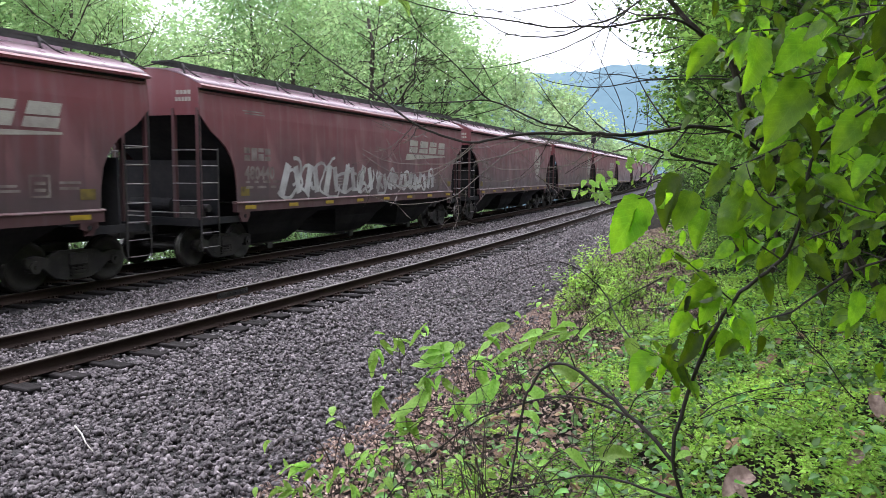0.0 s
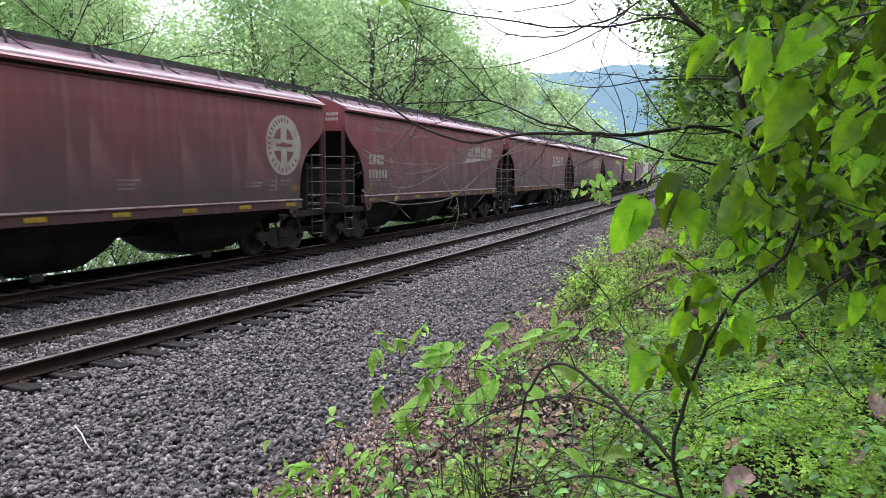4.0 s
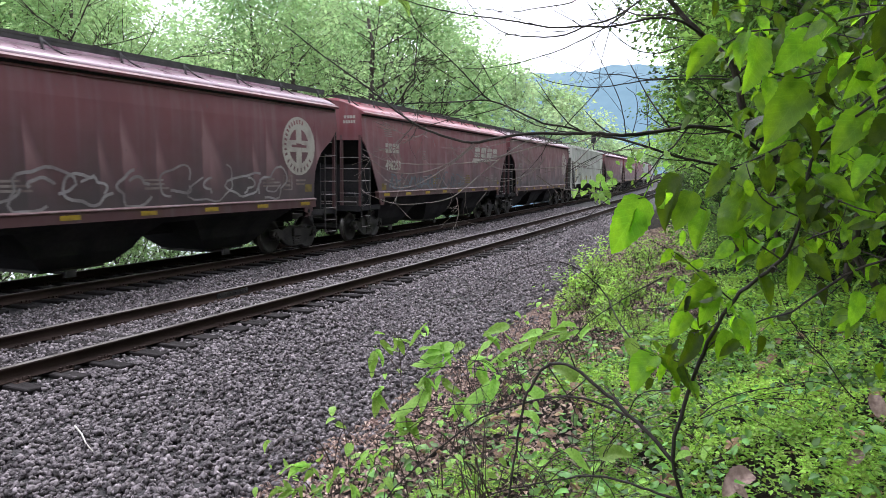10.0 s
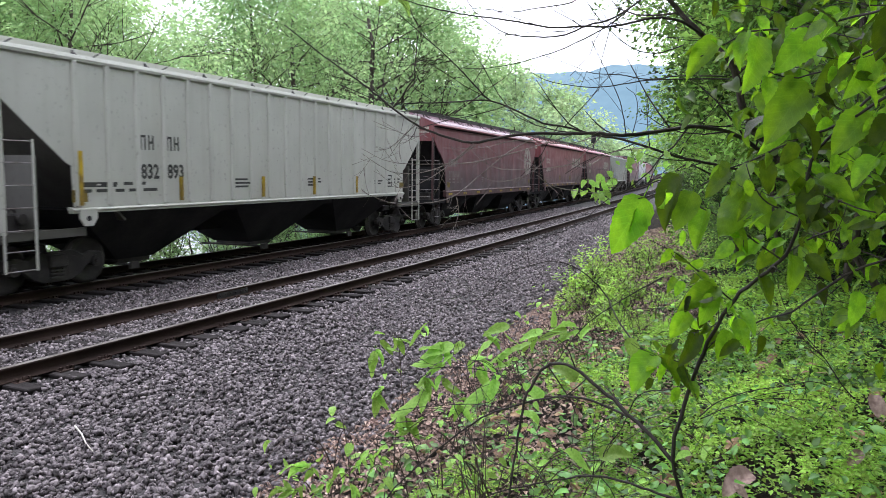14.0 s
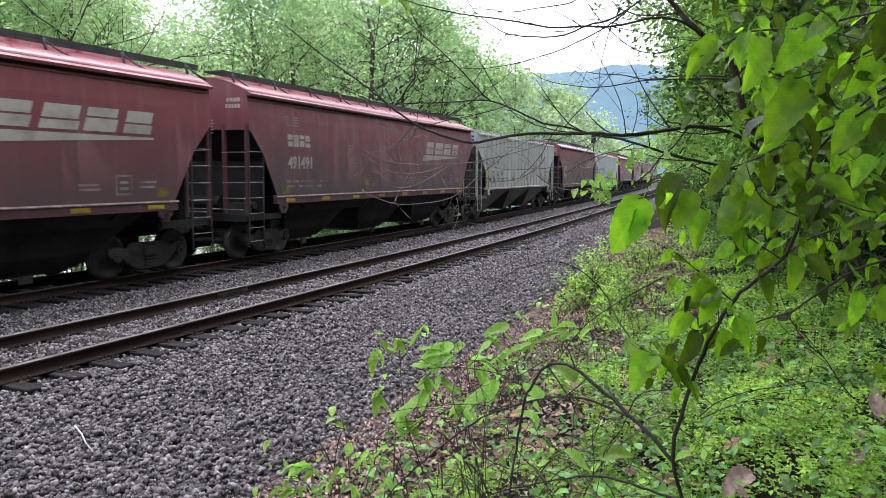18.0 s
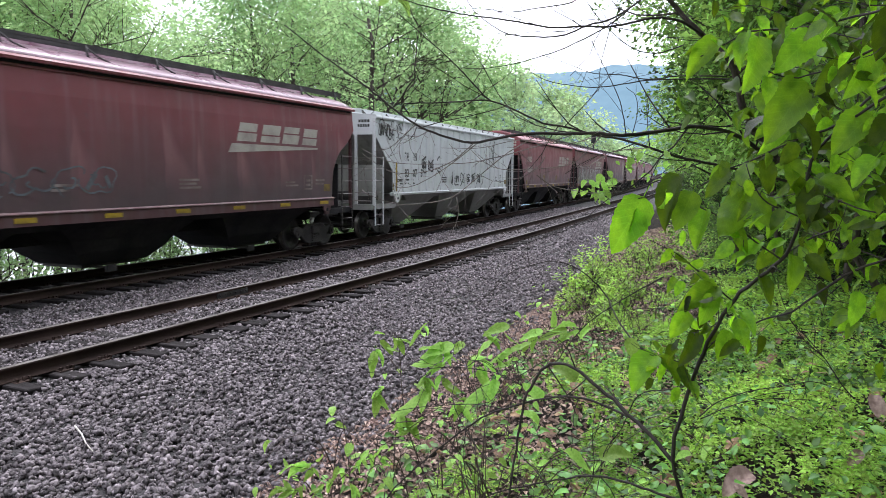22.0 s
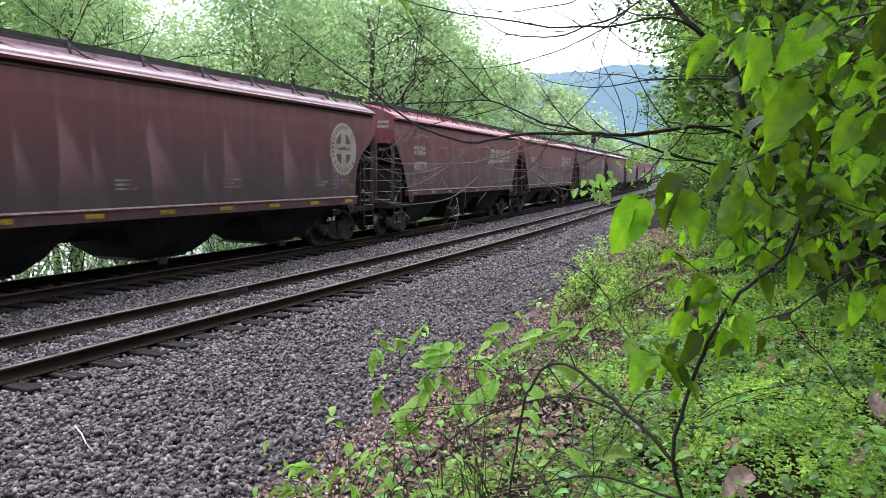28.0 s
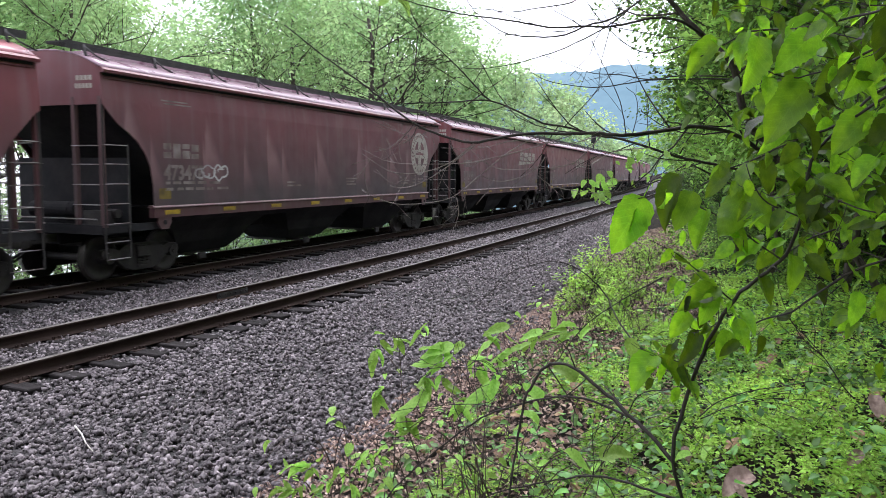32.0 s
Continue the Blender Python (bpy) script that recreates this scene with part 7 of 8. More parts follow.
    branch(shrub, [(12.950, 2.269, 1.177), (12.905, 2.162, 1.405), (12.927, 2.132, 1.540), (12.962, 2.108, 1.677), (13.005, 2.085, 1.794), (13.055, 2.064, 1.891), (13.114, 2.042, 1.956), (13.169, 2.019, 2.015), (13.199, 1.988, 2.109), (13.205, 1.999, 2.189), (13.220, 1.992, 2.255), (13.256, 1.981, 2.306), (13.303, 1.953, 2.360), (13.363, 1.932, 2.417)], 0.0085, 0.004, "stem", "twig", 4, 0.12, 50)
    for i, (pts, r0, r1) in enumerate((
            ([(13.380, 1.882, 2.399), (13.322, 1.906, 2.356), (13.281, 1.940, 2.330), (13.227, 1.967, 2.307), (13.168, 1.993, 2.286), (13.095, 2.011, 2.249), (13.024, 2.030, 2.219), (12.968, 2.000, 2.179)], 0.0050, 0.0022),
            ([(13.410, 1.967, 2.035), (13.313, 1.972, 1.990), (13.246, 1.990, 1.933), (13.188, 2.013, 1.878), (13.125, 2.036, 1.849), (13.060, 2.056, 1.805), (13.001, 2.080, 1.767)], 0.0045, 0.0025),
            ([(13.406, 1.975, 2.125), (13.343, 1.998, 2.104), (13.275, 2.020, 2.083), (13.217, 2.045, 2.052), (13.171, 2.021, 2.020)], 0.0045, 0.0025),
            ([(13.363, 1.773, 2.487), (13.308, 1.800, 2.461), (13.270, 1.836, 2.443), (13.218, 1.866, 2.431), (13.162, 1.895, 2.424), (13.092, 1.865, 2.446)], 0.0040, 0.0018),
            ([(13.360, 1.778, 2.542), (13.297, 1.860, 2.546), (13.235, 1.886, 2.538), (13.157, 1.904, 2.532), (13.074, 1.922, 2.537), (13.012, 1.946, 2.513), (12.965, 1.921, 2.486)], 0.0040, 0.0018),
            ([(13.204, 1.998, 2.182), (13.258, 1.965, 2.158), (13.325, 1.938, 2.132), (13.388, 1.911, 2.125)], 0.0035, 0.002),
            ([(13.157, 2.013, 2.006), (13.105, 1.993, 2.044), (13.053, 1.973, 2.085), (12.989, 1.948, 2.122), (12.900, 1.911, 2.158), (12.838, 1.881, 2.148)], 0.0032, 0.0016),
            ([(13.053, 2.062, 1.884), (13.012, 2.047, 1.922), (12.967, 2.031, 1.962), (12.912, 2.010, 2.008), (12.851, 1.986, 2.040)], 0.0030, 0.0015),
            ([(13.199, 1.988, 2.109), (13.127, 1.958, 2.142), (13.095, 1.948, 2.181), (13.074, 1.944, 2.234)], 0.0030, 0.0015),
            ([(12.964, 2.110, 1.685), (12.919, 2.091, 1.707), (12.870, 2.070, 1.719), (12.849, 2.061, 1.725)], 0.0028, 0.0015),
            ([(13.043, 2.056, 1.869), (13.008, 2.089, 1.816), (12.962, 2.066, 1.801), (12.926, 2.054, 1.838)], 0.0025, 0.0015))):
        branch(shrub, pts, r0, r1, "branch", "twig", 3, 0.10, 60 + i)
        curve = smooth_line(pts, 6)
        for k in range(15):
            p = rng.choice(curve[:-4]) + Vector((rng.gauss(0, 0.03), rng.gauss(0, 0.05), rng.gauss(0, 0.03)))
            q = p + Vector((rng.gauss(-0.1, 0.6), rng.gauss(0, 0.6), rng.gauss(-0.7, 0.4))).normalized() * rng.uniform(0.035, 0.075)
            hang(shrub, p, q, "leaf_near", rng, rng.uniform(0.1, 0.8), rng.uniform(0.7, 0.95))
    for row in (
            [(12.848, 1.886, 2.151), (12.792, 1.789, 2.009), (12.842, 1.880, 2.121), (12.823, 1.828, 2.028), (12.925, 1.927, 2.204), (12.891, 1.843, 2.084), (12.957, 1.938, 2.166), (12.925, 1.879, 2.069), (13.028, 2.010, 2.221), (12.980, 1.947, 2.150), (13.067, 1.988, 2.160), (13.022, 1.878, 2.052), (13.086, 1.965, 2.170), (13.141, 1.935, 2.074)],
            [(13.078, 2.002, 2.238), (13.054, 1.949, 2.165), (13.109, 1.983, 2.243), (13.141, 1.966, 2.158), (13.165, 1.988, 2.251), (13.196, 1.948, 2.154), (13.107, 1.972, 2.349), (13.058, 1.921, 2.297), (13.197, 1.910, 2.410), (13.116, 1.814, 2.282), (13.175, 1.948, 2.346), (13.245, 1.935, 2.242), (13.327, 1.940, 2.341), (13.247, 1.872, 2.261)],
            [(13.092, 1.872, 2.512), (13.080, 1.808, 2.382), (13.205, 1.881, 2.518), (13.125, 1.811, 2.424), (13.065, 1.917, 2.533), (13.043, 1.864, 2.444), (13.270, 1.836, 2.446), (13.209, 1.800, 2.374), (13.312, 1.836, 2.469), (13.275, 1.774, 2.360), (13.345, 1.770, 2.537), (13.317, 1.746, 2.429), (12.997, 1.940, 2.523), (12.936, 1.880, 2.438)],
            [(13.233, 1.991, 2.199), (13.328, 1.964, 2.157), (13.229, 1.988, 2.183), (13.200, 1.931, 2.087), (13.261, 1.995, 2.115), (13.326, 1.974, 2.053), (13.184, 2.026, 2.015), (13.201, 1.968, 1.919), (13.216, 2.008, 2.018), (13.281, 1.987, 1.955), (13.112, 2.042, 1.959), (13.160, 2.012, 1.887), (13.012, 2.047, 1.922), (12.932, 1.971, 1.869)],
            [(13.005, 2.042, 1.908), (12.981, 1.988, 1.822), (12.943, 2.063, 1.848), (12.907, 2.016, 1.777), (12.965, 2.067, 1.797), (12.936, 1.999, 1.709), (13.049, 2.052, 1.808), (13.031, 2.002, 1.734), (13.067, 2.042, 1.843), (13.093, 2.013, 1.776), (12.863, 2.067, 1.725), (12.802, 1.996, 1.636), (12.874, 2.072, 1.719), (12.943, 2.062, 1.649)],
            [(13.301, 1.980, 2.012), (13.357, 1.955, 1.951), (13.330, 2.007, 1.937), (13.317, 1.959, 1.856), (13.387, 1.991, 1.954), (13.370, 1.952, 1.868), (13.341, 1.988, 2.120), (13.281, 1.964, 2.156), (13.339, 1.913, 2.247), (13.286, 1.882, 2.185), (13.246, 1.890, 2.532), (13.210, 1.845, 2.575), (13.157, 1.905, 2.535), (13.137, 1.868, 2.484)],
            [(13.356, 1.864, 2.334), (13.320, 1.818, 2.266), (13.097, 1.951, 2.398), (13.134, 1.916, 2.330), (13.149, 1.966, 2.316), (13.114, 1.909, 2.257), (13.228, 1.919, 2.365), (13.251, 1.913, 2.420), (13.084, 1.930, 2.570), (13.120, 1.909, 2.523), (13.019, 1.947, 2.493), (12.991, 1.917, 2.535), (12.989, 1.948, 2.122), (12.963, 1.892, 2.032)],
            [(13.053, 1.973, 2.082), (13.093, 1.951, 2.013), (13.111, 1.996, 2.044), (13.060, 1.933, 1.993), (13.158, 1.993, 2.121), (13.119, 1.946, 2.062), (12.967, 2.030, 1.959), (13.005, 2.023, 1.937), (12.912, 2.010, 2.005), (12.950, 2.014, 1.981), (12.897, 1.931, 2.158), (12.940, 1.923, 2.104), (13.171, 1.988, 2.222), (13.216, 1.983, 2.193)]):
        for i in range(0, len(row), 2):
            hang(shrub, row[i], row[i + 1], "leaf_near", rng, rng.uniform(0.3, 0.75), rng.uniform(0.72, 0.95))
    # foliage a little behind, on thin twigs
    for i, (pts, n) in enumerate((
            ([(13.560, 3.109, 2.731), (13.432, 3.156, 2.690), (13.290, 3.205, 2.727), (13.134, 3.253, 2.809), (12.989, 3.303, 2.873), (12.849, 3.236, 2.849)], 44),
            ([(13.560, 2.964, 2.416), (13.438, 3.013, 2.365), (13.299, 3.068, 2.450), (13.150, 3.115, 2.499), (13.014, 3.160, 2.465)], 40),
            ([(13.557, 2.825, 2.177), (13.437, 2.882, 2.193), (13.340, 2.952, 2.230), (13.240, 3.010, 2.170), (13.131, 3.066, 2.127), (12.974, 3.101, 2.101)], 44),
            ([(13.570, 2.802, 1.912), (13.466, 2.867, 1.935), (13.371, 2.937, 1.962), (13.267, 3.003, 1.991), (13.155, 3.065, 2.023)], 36),
            ([(13.628, 3.570, 2.613), (13.443, 3.706, 2.614), (13.227, 3.839, 2.713), (13.010, 3.966, 2.767), (12.850, 4.016, 2.890)], 44),
            ([(13.581, 2.783, 1.699), (13.476, 2.851, 1.751), (13.398, 2.928, 1.770), (13.296, 2.992, 1.772)], 12),
            ([(13.499, 2.638, 2.732), (13.406, 2.705, 2.721), (13.302, 2.771, 2.751), (13.205, 2.842, 2.800)], 34))):
        branch(shrub, pts, 0.004, 0.0015, "branch", "twig", 6, 0.25, 200 + i)
        curve = smooth_line(pts, 8)
        for k in range(n):
            p = rng.choice(curve) + Vector((rng.gauss(0, 0.07), rng.gauss(0, 0.07), rng.gauss(0, 0.10)))
            ln = rng.uniform(0.05, 0.10)
            q = p + Vector((rng.gauss(-0.2, 0.7), rng.gauss(0, 0.5), rng.gauss(-0.6, 0.5))).normalized() * ln
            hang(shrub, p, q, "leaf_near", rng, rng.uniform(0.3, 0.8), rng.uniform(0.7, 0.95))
    # dense boughs that droop from the woodland edge
    edge = new("leafy_thicket")
    tagged(edge, "dense dark green thicket drooping from the woodland edge", "shrub")
    dense = np.random.default_rng(55)
    spots, along = [], []
    for i, pts in enumerate((
            [(14.90, 3.60, 1.05), (14.70, 3.70, 2.10), (14.30, 3.75, 2.90), (13.70, 3.75, 3.20), (13.10, 3.65, 3.05)],
            [(14.70, 3.70, 2.10), (14.20, 3.65, 2.65), (13.70, 3.55, 2.75), (13.25, 3.50, 2.60), (13.00, 3.45, 2.40)],
            [(14.60, 3.70, 1.95), (14.10, 3.90, 2.35), (13.75, 3.95, 2.40), (13.45, 3.95, 2.25), (13.25, 3.90, 2.05)],
            [(15.40, 4.60, 1.15), (15.00, 4.65, 2.30), (14.40, 4.70, 3.10), (13.80, 4.70, 3.40), (13.20, 4.60, 3.35)],
            [(15.00, 4.65, 2.30), (14.40, 4.75, 2.70), (13.90, 4.80, 2.80), (13.50, 4.75, 2.65)],
            [(14.90, 4.60, 2.00), (14.40, 4.60, 2.20), (14.00, 4.60, 2.15), (13.70, 4.55, 1.95)],
            [(14.40, 3.00, 1.15), (14.20, 2.95, 2.20), (13.90, 2.95, 2.75), (13.55, 2.90, 2.95), (13.30, 2.85, 2.85)],
            [(14.20, 2.95, 2.20), (13.90, 3.00, 2.40), (13.60, 3.00, 2.40), (13.45, 3.00, 2.25)])):
        branch(edge, pts, 0.014 if pts[0][2] < 1.3 else 0.007, 0.002, "bough", "twig", 7, 0.35, 400 + i)
        curve = smooth_line(pts, 8)[6:]
        spots += [q[:] for q in curve]
    n = 1500
    at = np.array(spots)[dense.integers(0, len(spots), n)] + dense.normal(0, 1, (n, 3)) * np.array([0.13, 0.13, 0.13])
    way = rand_dirs(dense, n, 0.6) + np.array([-0.3, -0.1, -0.7])
    face = rand_dirs(dense, n, 0.5) * 0.7 + np.array([-0.2, -0.35, 0.8])
    obj("foliage", blade_mass("foliage", at, way, face, dense.uniform(0.05, 0.105, n), dense), "leaf_shade", edge, "dense toothed leaves, their green darkened for shade")
    # arching canes of a bramble by the edge of the stones
    bramble = new("bramble")
    tagged(bramble, "arching dark bramble canes over dry leaf litter", "bramble", "brambles at the track bed's edge")
    for i, (pts, r0, r1) in enumerate((
            ([(12.902, 2.213, 1.382), (12.828, 2.242, 1.445), (12.755, 2.268, 1.489), (12.663, 2.288, 1.551), (12.584, 2.311, 1.593), (12.521, 2.338, 1.601), (12.461, 2.363, 1.572), (12.435, 2.345, 1.524), (12.412, 2.330, 1.479), (12.402, 2.318, 1.409), (12.393, 2.302, 1.307), (12.382, 2.286, 1.206), (12.374, 2.270, 1.095)], 0.0085, 0.005),
            ([(12.768, 2.273, 1.475), (12.637, 2.325, 1.496), (12.543, 2.337, 1.495), (12.446, 2.344, 1.468), (12.347, 2.350, 1.428), (12.245, 2.352, 1.374), (12.141, 2.350, 1.289), (12.034, 2.345, 1.191), (11.948, 2.295, 1.098), (11.901, 2.265, 1.022)], 0.006, 0.003),
            ([(12.952, 2.224, 1.265), (12.836, 2.227, 1.279), (12.749, 2.243, 1.287), (12.660, 2.257, 1.280), (12.569, 2.267, 1.252), (12.442, 2.258, 1.208), (12.343, 2.264, 1.165), (12.261, 2.221, 1.122)], 0.006, 0.003),
            ([(12.777, 2.621, 1.588), (12.723, 2.707, 1.588), (12.657, 2.790, 1.610), (12.585, 2.874, 1.669), (12.531, 2.965, 1.723), (12.477, 2.948, 1.789), (12.414, 2.924, 1.838), (12.352, 2.898, 1.861), (12.292, 2.870, 1.859), (12.232, 2.840, 1.840), (12.183, 2.815, 1.820), (12.077, 2.753, 1.702)], 0.0045, 0.0018),
            ([(12.698, 3.270, 1.781), (12.583, 3.209, 1.709), (12.510, 3.170, 1.658), (12.417, 3.119, 1.584), (12.346, 3.076, 1.489), (12.306, 3.050, 1.423), (12.234, 3.010, 1.370), (12.162, 2.969, 1.291)], 0.0042, 0.0020),
            ([(12.205, 2.990, 1.304), (12.105, 2.950, 1.362), (12.017, 2.912, 1.385), (11.909, 2.863, 1.395), (11.738, 2.782, 1.380), (11.566, 2.702, 1.369)], 0.0035, 0.0015),
            ([(12.199, 2.763, 1.282), (12.040, 2.799, 1.271), (11.874, 2.829, 1.235), (11.701, 2.855, 1.188), (11.558, 2.785, 1.153)], 0.0032, 0.0015),
            ([(12.311, 2.836, 1.471), (12.193, 2.774, 1.399), (12.073, 2.834, 1.445), (11.948, 2.775, 1.439)], 0.003, 0.0015),
            ([(12.341, 2.377, 1.204), (12.214, 2.432, 1.224), (12.034, 2.586, 1.365), (12.069, 2.724, 1.469), (12.151, 2.758, 1.437)], 0.003, 0.0015),
            ([(13.293, 2.860, 1.596), (13.228, 2.837, 1.657), (13.176, 2.821, 1.730), (13.083, 2.782, 1.767)], 0.003, 0.0015),
            ([(13.399, 2.894, 1.453), (13.359, 2.880, 1.497), (13.292, 2.861, 1.600), (13.191, 2.826, 1.711)], 0.0035, 0.002),
            ([(12.954, 2.359, 1.481), (12.997, 2.438, 1.510), (13.088, 2.537, 1.532), (13.200, 2.645, 1.537), (13.267, 2.731, 1.535), (13.356, 2.769, 1.506)], 0.0028, 0.0015),
            ([(12.957, 2.360, 1.474), (13.042, 2.511, 1.489), (13.137, 2.611, 1.493), (13.254, 2.718, 1.476)], 0.0025, 0.0013),
            ([(12.906, 2.347, 1.570), (12.853, 2.375, 1.547), (12.766, 2.387, 1.515), (12.722, 2.355, 1.408), (12.678, 2.326, 1.337), (12.660, 2.303, 1.195)], 0.0030, 0.0015))):
        branch(bramble, pts, r0, r1, "cane", "twig", 6, 0.22, 90 + i)
    for row in ([(12.666, 2.319, 1.319), (12.758, 2.364, 1.337), (12.837, 2.295, 1.391), (12.902, 2.318, 1.324), (12.561, 2.405, 1.536), (12.499, 2.382, 1.585), (12.434, 2.447, 1.445), (12.375, 2.425, 1.496)], [(12.395, 2.526, 1.322), (12.337, 2.506, 1.381), (12.522, 2.380, 1.473), (12.482, 2.364, 1.494), (12.539, 2.369, 1.299), (12.625, 2.403, 1.245), (12.686, 2.586, 1.648), (12.725, 2.595, 1.572)]):
        for i in range(0, len(row), 2):
            hang(bramble, row[i], row[i + 1], "leaf_pale", rng, 0.6)
    # sapling with drooping pale leaflets
    sap = new("sapling")
    tagged(sap, "young sapling with drooping pale green leaflets by the gravel", "sapling", "saplings at the track bed's edge")
    for i, pts in enumerate(([(11.438, 3.743, 0.307), (11.371, 3.732, 0.481), (11.306, 3.719, 0.639), (11.255, 3.713, 0.797), (11.224, 3.716, 0.956), (11.203, 3.727, 1.146), (11.182, 3.737, 1.320)], [(11.248, 3.711, 0.813), (11.163, 3.681, 0.892), (11.095, 3.660, 0.986), (11.076, 3.641, 0.891)], [(11.211, 3.724, 1.082), (11.150, 3.704, 1.161), (11.082, 3.681, 1.234)], [(11.222, 3.719, 0.987), (11.399, 3.703, 1.110), (11.565, 3.787, 1.173), (11.763, 3.784, 1.320)], [(11.262, 3.713, 0.765), (11.464, 3.713, 0.924), (11.666, 3.709, 1.047), (11.775, 3.764, 1.091)], [(11.203, 3.727, 1.146), (11.306, 3.677, 1.264), (11.345, 3.704, 1.342)], [(11.747, 3.844, 0.927), (11.793, 3.889, 1.144), (11.871, 3.939, 1.269), (12.065, 4.037, 1.348)])):
        branch(sap, pts, 0.006 if i == 0 else 0.003, 0.002, "stem", "cane", 3, 0.2, 120 + i)
    for row in (
            [(11.075, 3.674, 1.202), (11.051, 3.647, 1.056), (11.098, 3.692, 1.262), (11.169, 3.716, 1.184), (11.342, 3.702, 1.339), (11.284, 3.666, 1.258), (11.510, 3.771, 1.263), (11.343, 3.688, 1.205), (11.457, 3.739, 1.197), (11.303, 3.664, 1.152), (11.460, 3.746, 1.247), (11.510, 3.759, 1.148), (11.757, 3.783, 1.333), (11.626, 3.707, 1.192), (11.718, 3.765, 1.338), (11.794, 3.792, 1.266)],
            [(11.877, 3.942, 1.272), (11.769, 3.886, 1.216), (11.794, 3.900, 1.241), (11.701, 3.849, 1.168), (12.071, 4.040, 1.352), (11.934, 3.973, 1.310), (11.753, 3.753, 1.081), (11.610, 3.674, 0.965), (11.372, 3.688, 1.082), (11.417, 3.697, 0.977), (11.468, 3.731, 1.076), (11.537, 3.754, 0.993), (11.355, 3.668, 0.973), (11.218, 3.593, 0.866), (11.304, 3.736, 0.801), (11.194, 3.677, 0.727)],
            [(11.560, 3.758, 0.928), (11.633, 3.781, 0.839), (11.952, 3.985, 1.347), (11.836, 3.926, 1.300), (11.650, 3.826, 1.174), (11.761, 3.870, 1.107), (11.118, 3.670, 0.986), (11.059, 3.638, 0.938), (11.096, 3.657, 0.954), (11.091, 3.640, 0.827), (11.454, 3.732, 1.141), (11.349, 3.677, 1.085), (12.137, 4.069, 1.340), (12.026, 4.013, 1.295), (11.242, 3.710, 0.822), (11.331, 3.739, 0.715)],
            [(11.197, 3.685, 0.781), (11.263, 3.710, 0.740), (11.577, 3.767, 0.941), (11.495, 3.722, 0.878), (11.641, 3.817, 1.128), (11.714, 3.839, 1.020), (11.805, 3.898, 1.176), (11.737, 3.861, 1.128), (11.173, 3.727, 1.273), (11.276, 3.772, 1.248)]):
        for i in range(0, len(row), 2):
            spray_leaf(sap, row[i], row[i + 1], rng)
    low = new("sapling")
    tagged(low, "low seedling with fresh green leaflets at the gravel's edge", "sapling", "saplings at the track bed's edge")
    for i, pts in enumerate(([(10.779, 3.746, 0.084), (10.770, 3.761, 0.254), (10.757, 3.770, 0.390), (10.726, 3.771, 0.525)], [(10.768, 3.764, 0.288), (10.639, 3.717, 0.406), (10.482, 3.648, 0.438)], [(10.765, 3.770, 0.356), (10.884, 3.836, 0.459), (10.975, 3.883, 0.501)], [(10.772, 3.758, 0.220), (10.583, 3.678, 0.286), (10.428, 3.607, 0.292)])):
        branch(low, pts, 0.004, 0.0015, "stem", "cane", 2, 0.1, 140 + i)
    for row in ([(10.591, 3.699, 0.443), (10.460, 3.632, 0.380), (10.626, 3.713, 0.423), (10.564, 3.676, 0.347), (10.734, 3.756, 0.356), (10.691, 3.728, 0.281), (10.762, 3.776, 0.424), (10.803, 3.786, 0.336), (10.919, 3.858, 0.507), (10.961, 3.867, 0.412), (10.883, 3.838, 0.476), (10.818, 3.800, 0.407), (10.975, 3.883, 0.501), (11.040, 3.907, 0.443), (10.521, 3.650, 0.293), (10.424, 3.599, 0.237)], [(10.458, 3.622, 0.299), (10.368, 3.575, 0.251), (10.829, 3.796, 0.323), (10.894, 3.819, 0.255), (10.674, 3.724, 0.321), (10.610, 3.686, 0.246), (10.489, 3.651, 0.435), (10.429, 3.619, 0.394), (10.551, 3.665, 0.300), (10.498, 3.634, 0.238)]):
        for i in range(0, len(row), 2):
            spray_leaf(low, row[i], row[i + 1], rng)


def wild_canes():
    """Thin reddish canes that arch over the litter."""
    rng = random.Random(9)
    for k in range(30):
        s, d = 3.4 + 13 * rng.random() ** 1.6, rng.uniform(0.1, 2.4)
        d += float(bed_edge(s)) + (0.5 if s < 7 else 0.0)
        x, y, _ = line(s, d)
        z = float(ground_z(np.array([x]), np.array([y]))[0])
        b = new("bramble")
        tagged(b, "thin reddish bramble canes arching over dry leaves", "bramble", "brambles at the track bed's edge")
        for i in range(7):
            a = rng.uniform(0, 6.28)
            reach, high = rng.uniform(0.3, 1.0), rng.uniform(0.25, 0.8)
            base = Vector((x + rng.gauss(0, 0.12), y + rng.gauss(0, 0.12), z - 0.03))
            out = Vector((math.cos(a), math.sin(a), 0))
            pts = [base, base + out * reach * 0.25 + Vector((0, 0, high * 0.75)), base + out * reach * 0.6 + Vector((0, 0, high)), base + out * reach + Vector((0, 0, high * rng.uniform(0.45, 0.9)))]
            branch(b, pts, 0.0062, 0.002, "cane", "cane", 5, 0.26, 300 + k * 10 + i, 4)
            for q in range(3):
                p = pts[2].lerp(pts[3], rng.random()) + Vector((rng.gauss(0, 0.05), rng.gauss(0, 0.05), rng.gauss(0, 0.03)))
                if rng.random() < 0.7:
                    hang(b, p, p + Vector((rng.gauss(0, 1), rng.gauss(0, 1), rng.gauss(-0.3, 0.4))).normalized() * rng.uniform(0.05, 0.09), "leaf_pale", rng, 0.8)


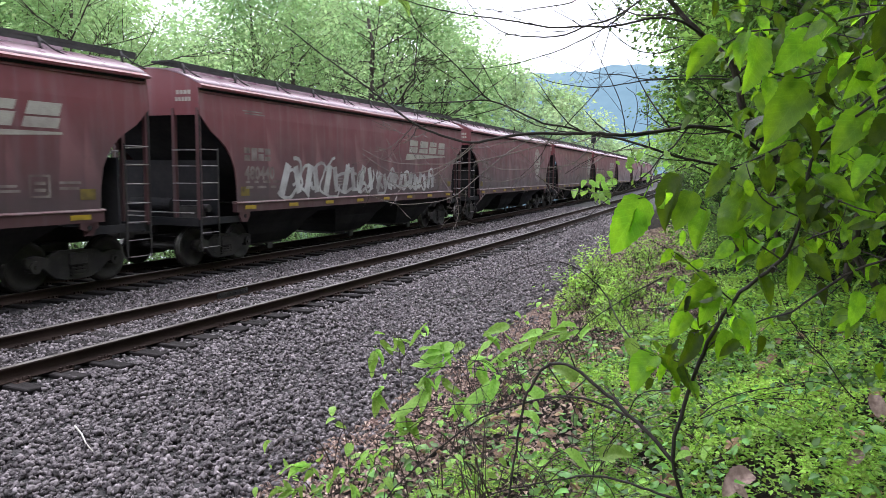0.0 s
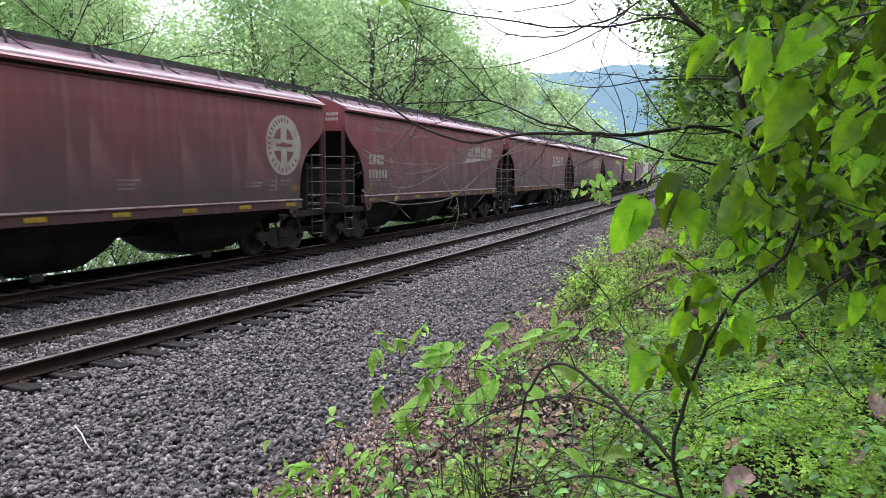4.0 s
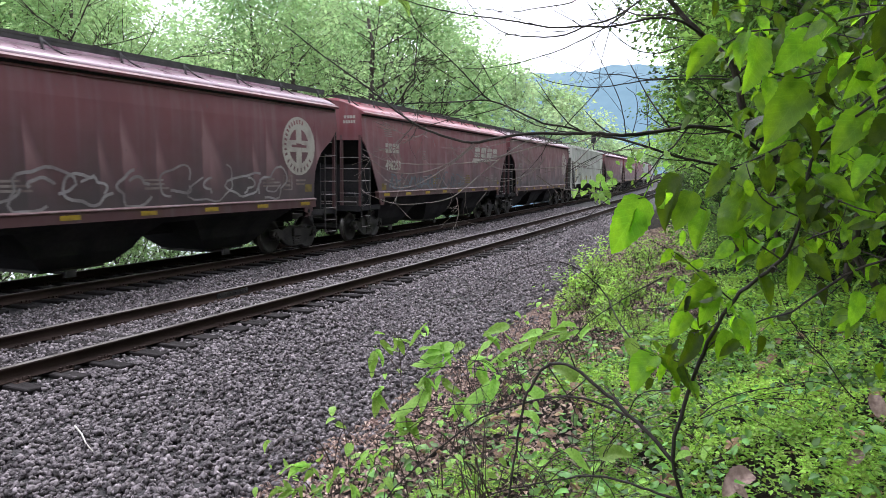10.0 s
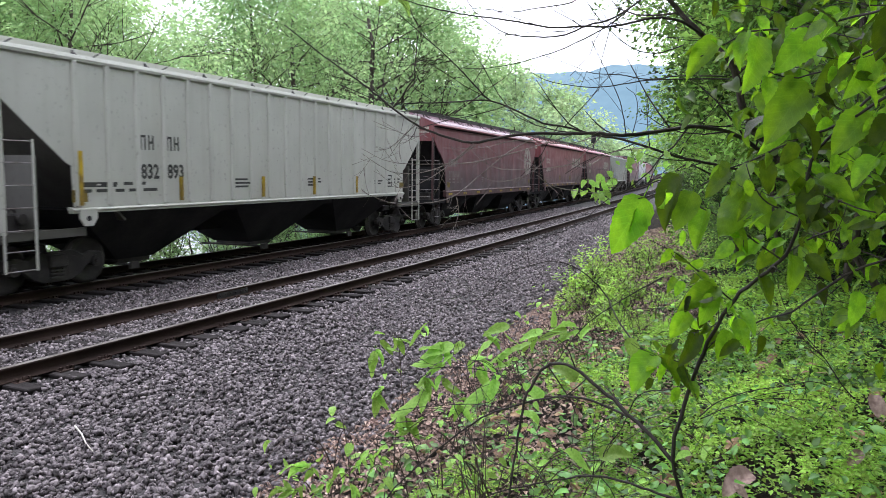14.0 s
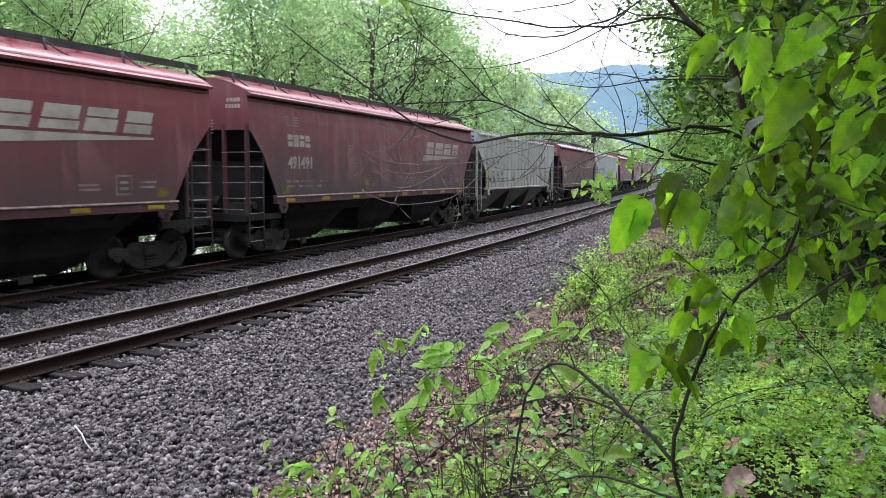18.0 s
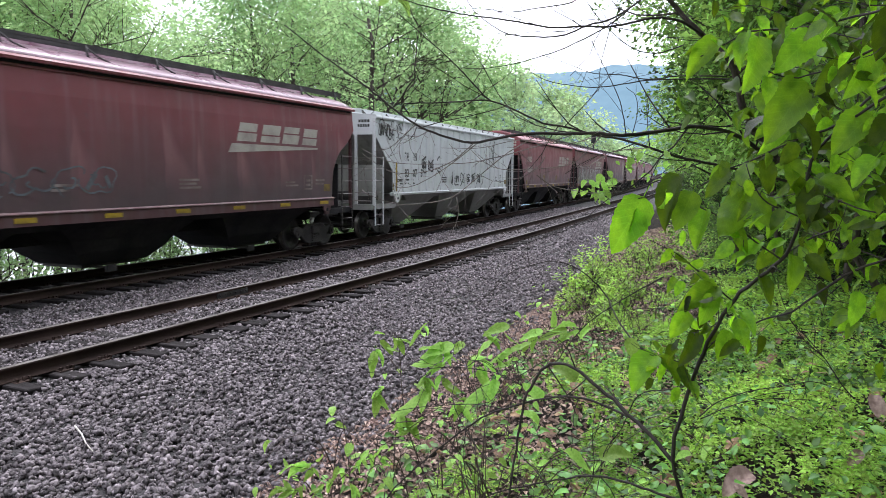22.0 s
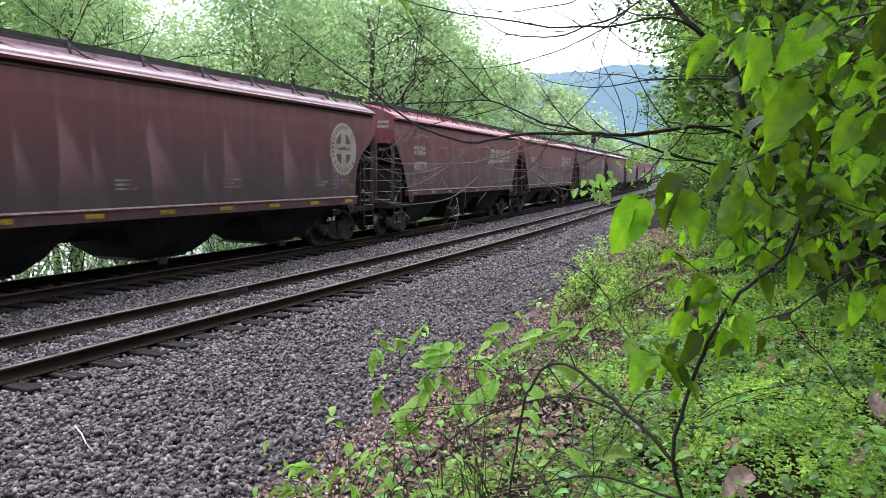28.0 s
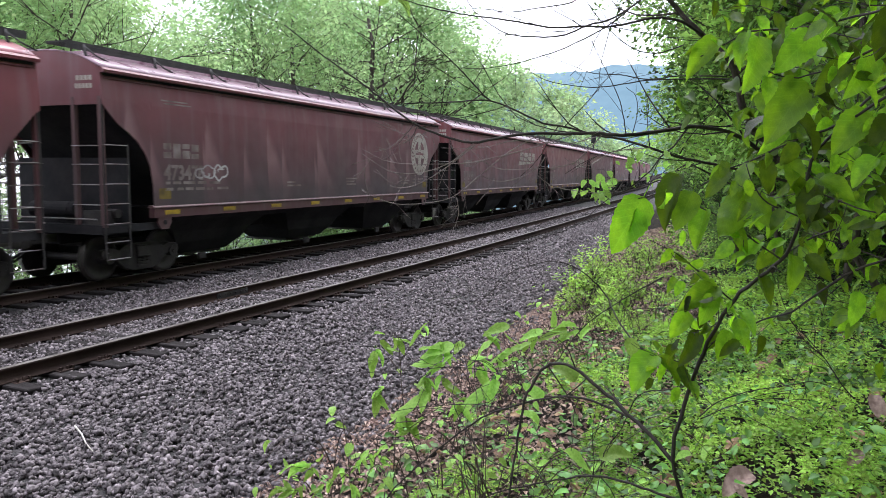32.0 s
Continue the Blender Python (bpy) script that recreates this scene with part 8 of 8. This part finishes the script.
def build_odds():
    """Small things lying about, and a mast far down the line."""
    rng = random.Random(4)

    def lying(name, x, y, turn, make, material, label, category, lift=0.0):
        bm = bmesh.new()
        make(bm)
        z = float(ground_z(np.array([x]), np.array([y]))[0]) + lift
        ob = part(name, bm, material, None)
        ob.matrix_basis = pose(x, y, z, 0, 0, turn)
        tagged(ob, label, category)

    lying("stick", 7.380, 4.759, -30, lambda bm: tube(bm, [(-0.42, 0, 0.03), (-0.12, 0.01, 0.035), (0.17, -0.006, 0.035), (0.43, 0.004, 0.04)], 0.010, 6, 0.006), "bleached", "pale bare stick lying on the ballast", "stick", 0.03)

    def slats(bm):
        for i in range(4):
            box(bm, -0.20, 0.20, -0.13 + i * 0.075, -0.08 + i * 0.075, 0.0, 0.02)
        box(bm, -0.16, -0.11, -0.14, 0.16, 0.02, 0.04)
        box(bm, 0.10, 0.15, -0.14, 0.16, 0.02, 0.04)

    lying("broken_pallet", 3.616, 14.364, 38, slats, "tie", "small broken piece of slatted timber between the rails", "timber", 0.05)
    lying("stick", 6.116, 10.353, 130, lambda bm: tube(bm, [(-0.2, 0, 0.01), (0, 0.02, 0.018), (0.22, 0, 0.012)], 0.010, 6, 0.006), "twig", "dark broken stick lying on the ballast", "stick", 0.03)
    lying("flat_stone", 9.455, 13.413, 20, lambda bm: prism(bm, [(-0.2, -0.1), (0.12, -0.14), (0.24, 0.02), (0.05, 0.13), (-0.18, 0.09)], "z", 0.0, 0.05), "stone", "flat pale stone at the edge of the gravel", "stone", 0.02)
    for x, y, a, ln in ((12.897, 7.227, 10, 0.9), (13.500, 5.511, 150, 0.8), (12.732, 5.125, 60, 0.7), (13.296, 4.802, 95, 0.6), (11.463, 6.286, 20, 0.8), (10.947, 5.730, 140, 0.7), (10.720, 11.795, 80, 1.0), (10.799, 14.362, 30, 1.0)):
        lying("fallen_twig", x, y, a, lambda bm: tube(bm, [(-ln / 2, 0, 0.03), (-ln / 5, 0.05, 0.07), (ln / 6, 0.0, 0.05), (ln / 2, 0.07, 0.10)], 0.008, 5, 0.003), "cane", "dead brown twig lying among green herbs", "twig", 0.0)
    for b, t in (((13.053, 3.929, 0.748), (12.934, 3.812, 0.684)), ((13.623, 4.720, 1.006), (13.666, 4.617, 0.899)), ((13.525, 4.000, 0.912), (13.469, 3.965, 0.831)), ((13.420, 4.726, 0.912), (13.480, 4.749, 0.865)), ((12.702, 4.155, 0.754), (12.745, 4.113, 0.688)), ((12.986, 3.785, 0.727), (13.052, 3.756, 0.689))):
        leaf = hang(None, b, t, "litter", rng, 0.7, 0.9)
        leaf.name = "dry_leaf"
        tagged(leaf, "large curled dry brown leaf among the herbs", "leaf")
    mast = new("signal_mast")
    mast.location = (-4.38, 71.61, -1.20)
    bm = bmesh.new()
    tube(bm, [(0, 0, 0), (0, 0, 7.4)], 0.09, 8, 0.07)
    part("mast", bm, "iron", mast)
    bm = bmesh.new()
    box(bm, -0.2, 0.2, -0.12, 0.12, 6.3, 7.3)
    part("signal_head", bm, "black", mast)
    tagged(mast, "thin dark signal mast beyond the freight train", "signal")


build_ground()
build_tracks()
build_train()
build_far()
build_trees()
closing_woods()
build_ground_cover()
build_thicket()
wild_canes()
build_odds()
build_stones()
motions()
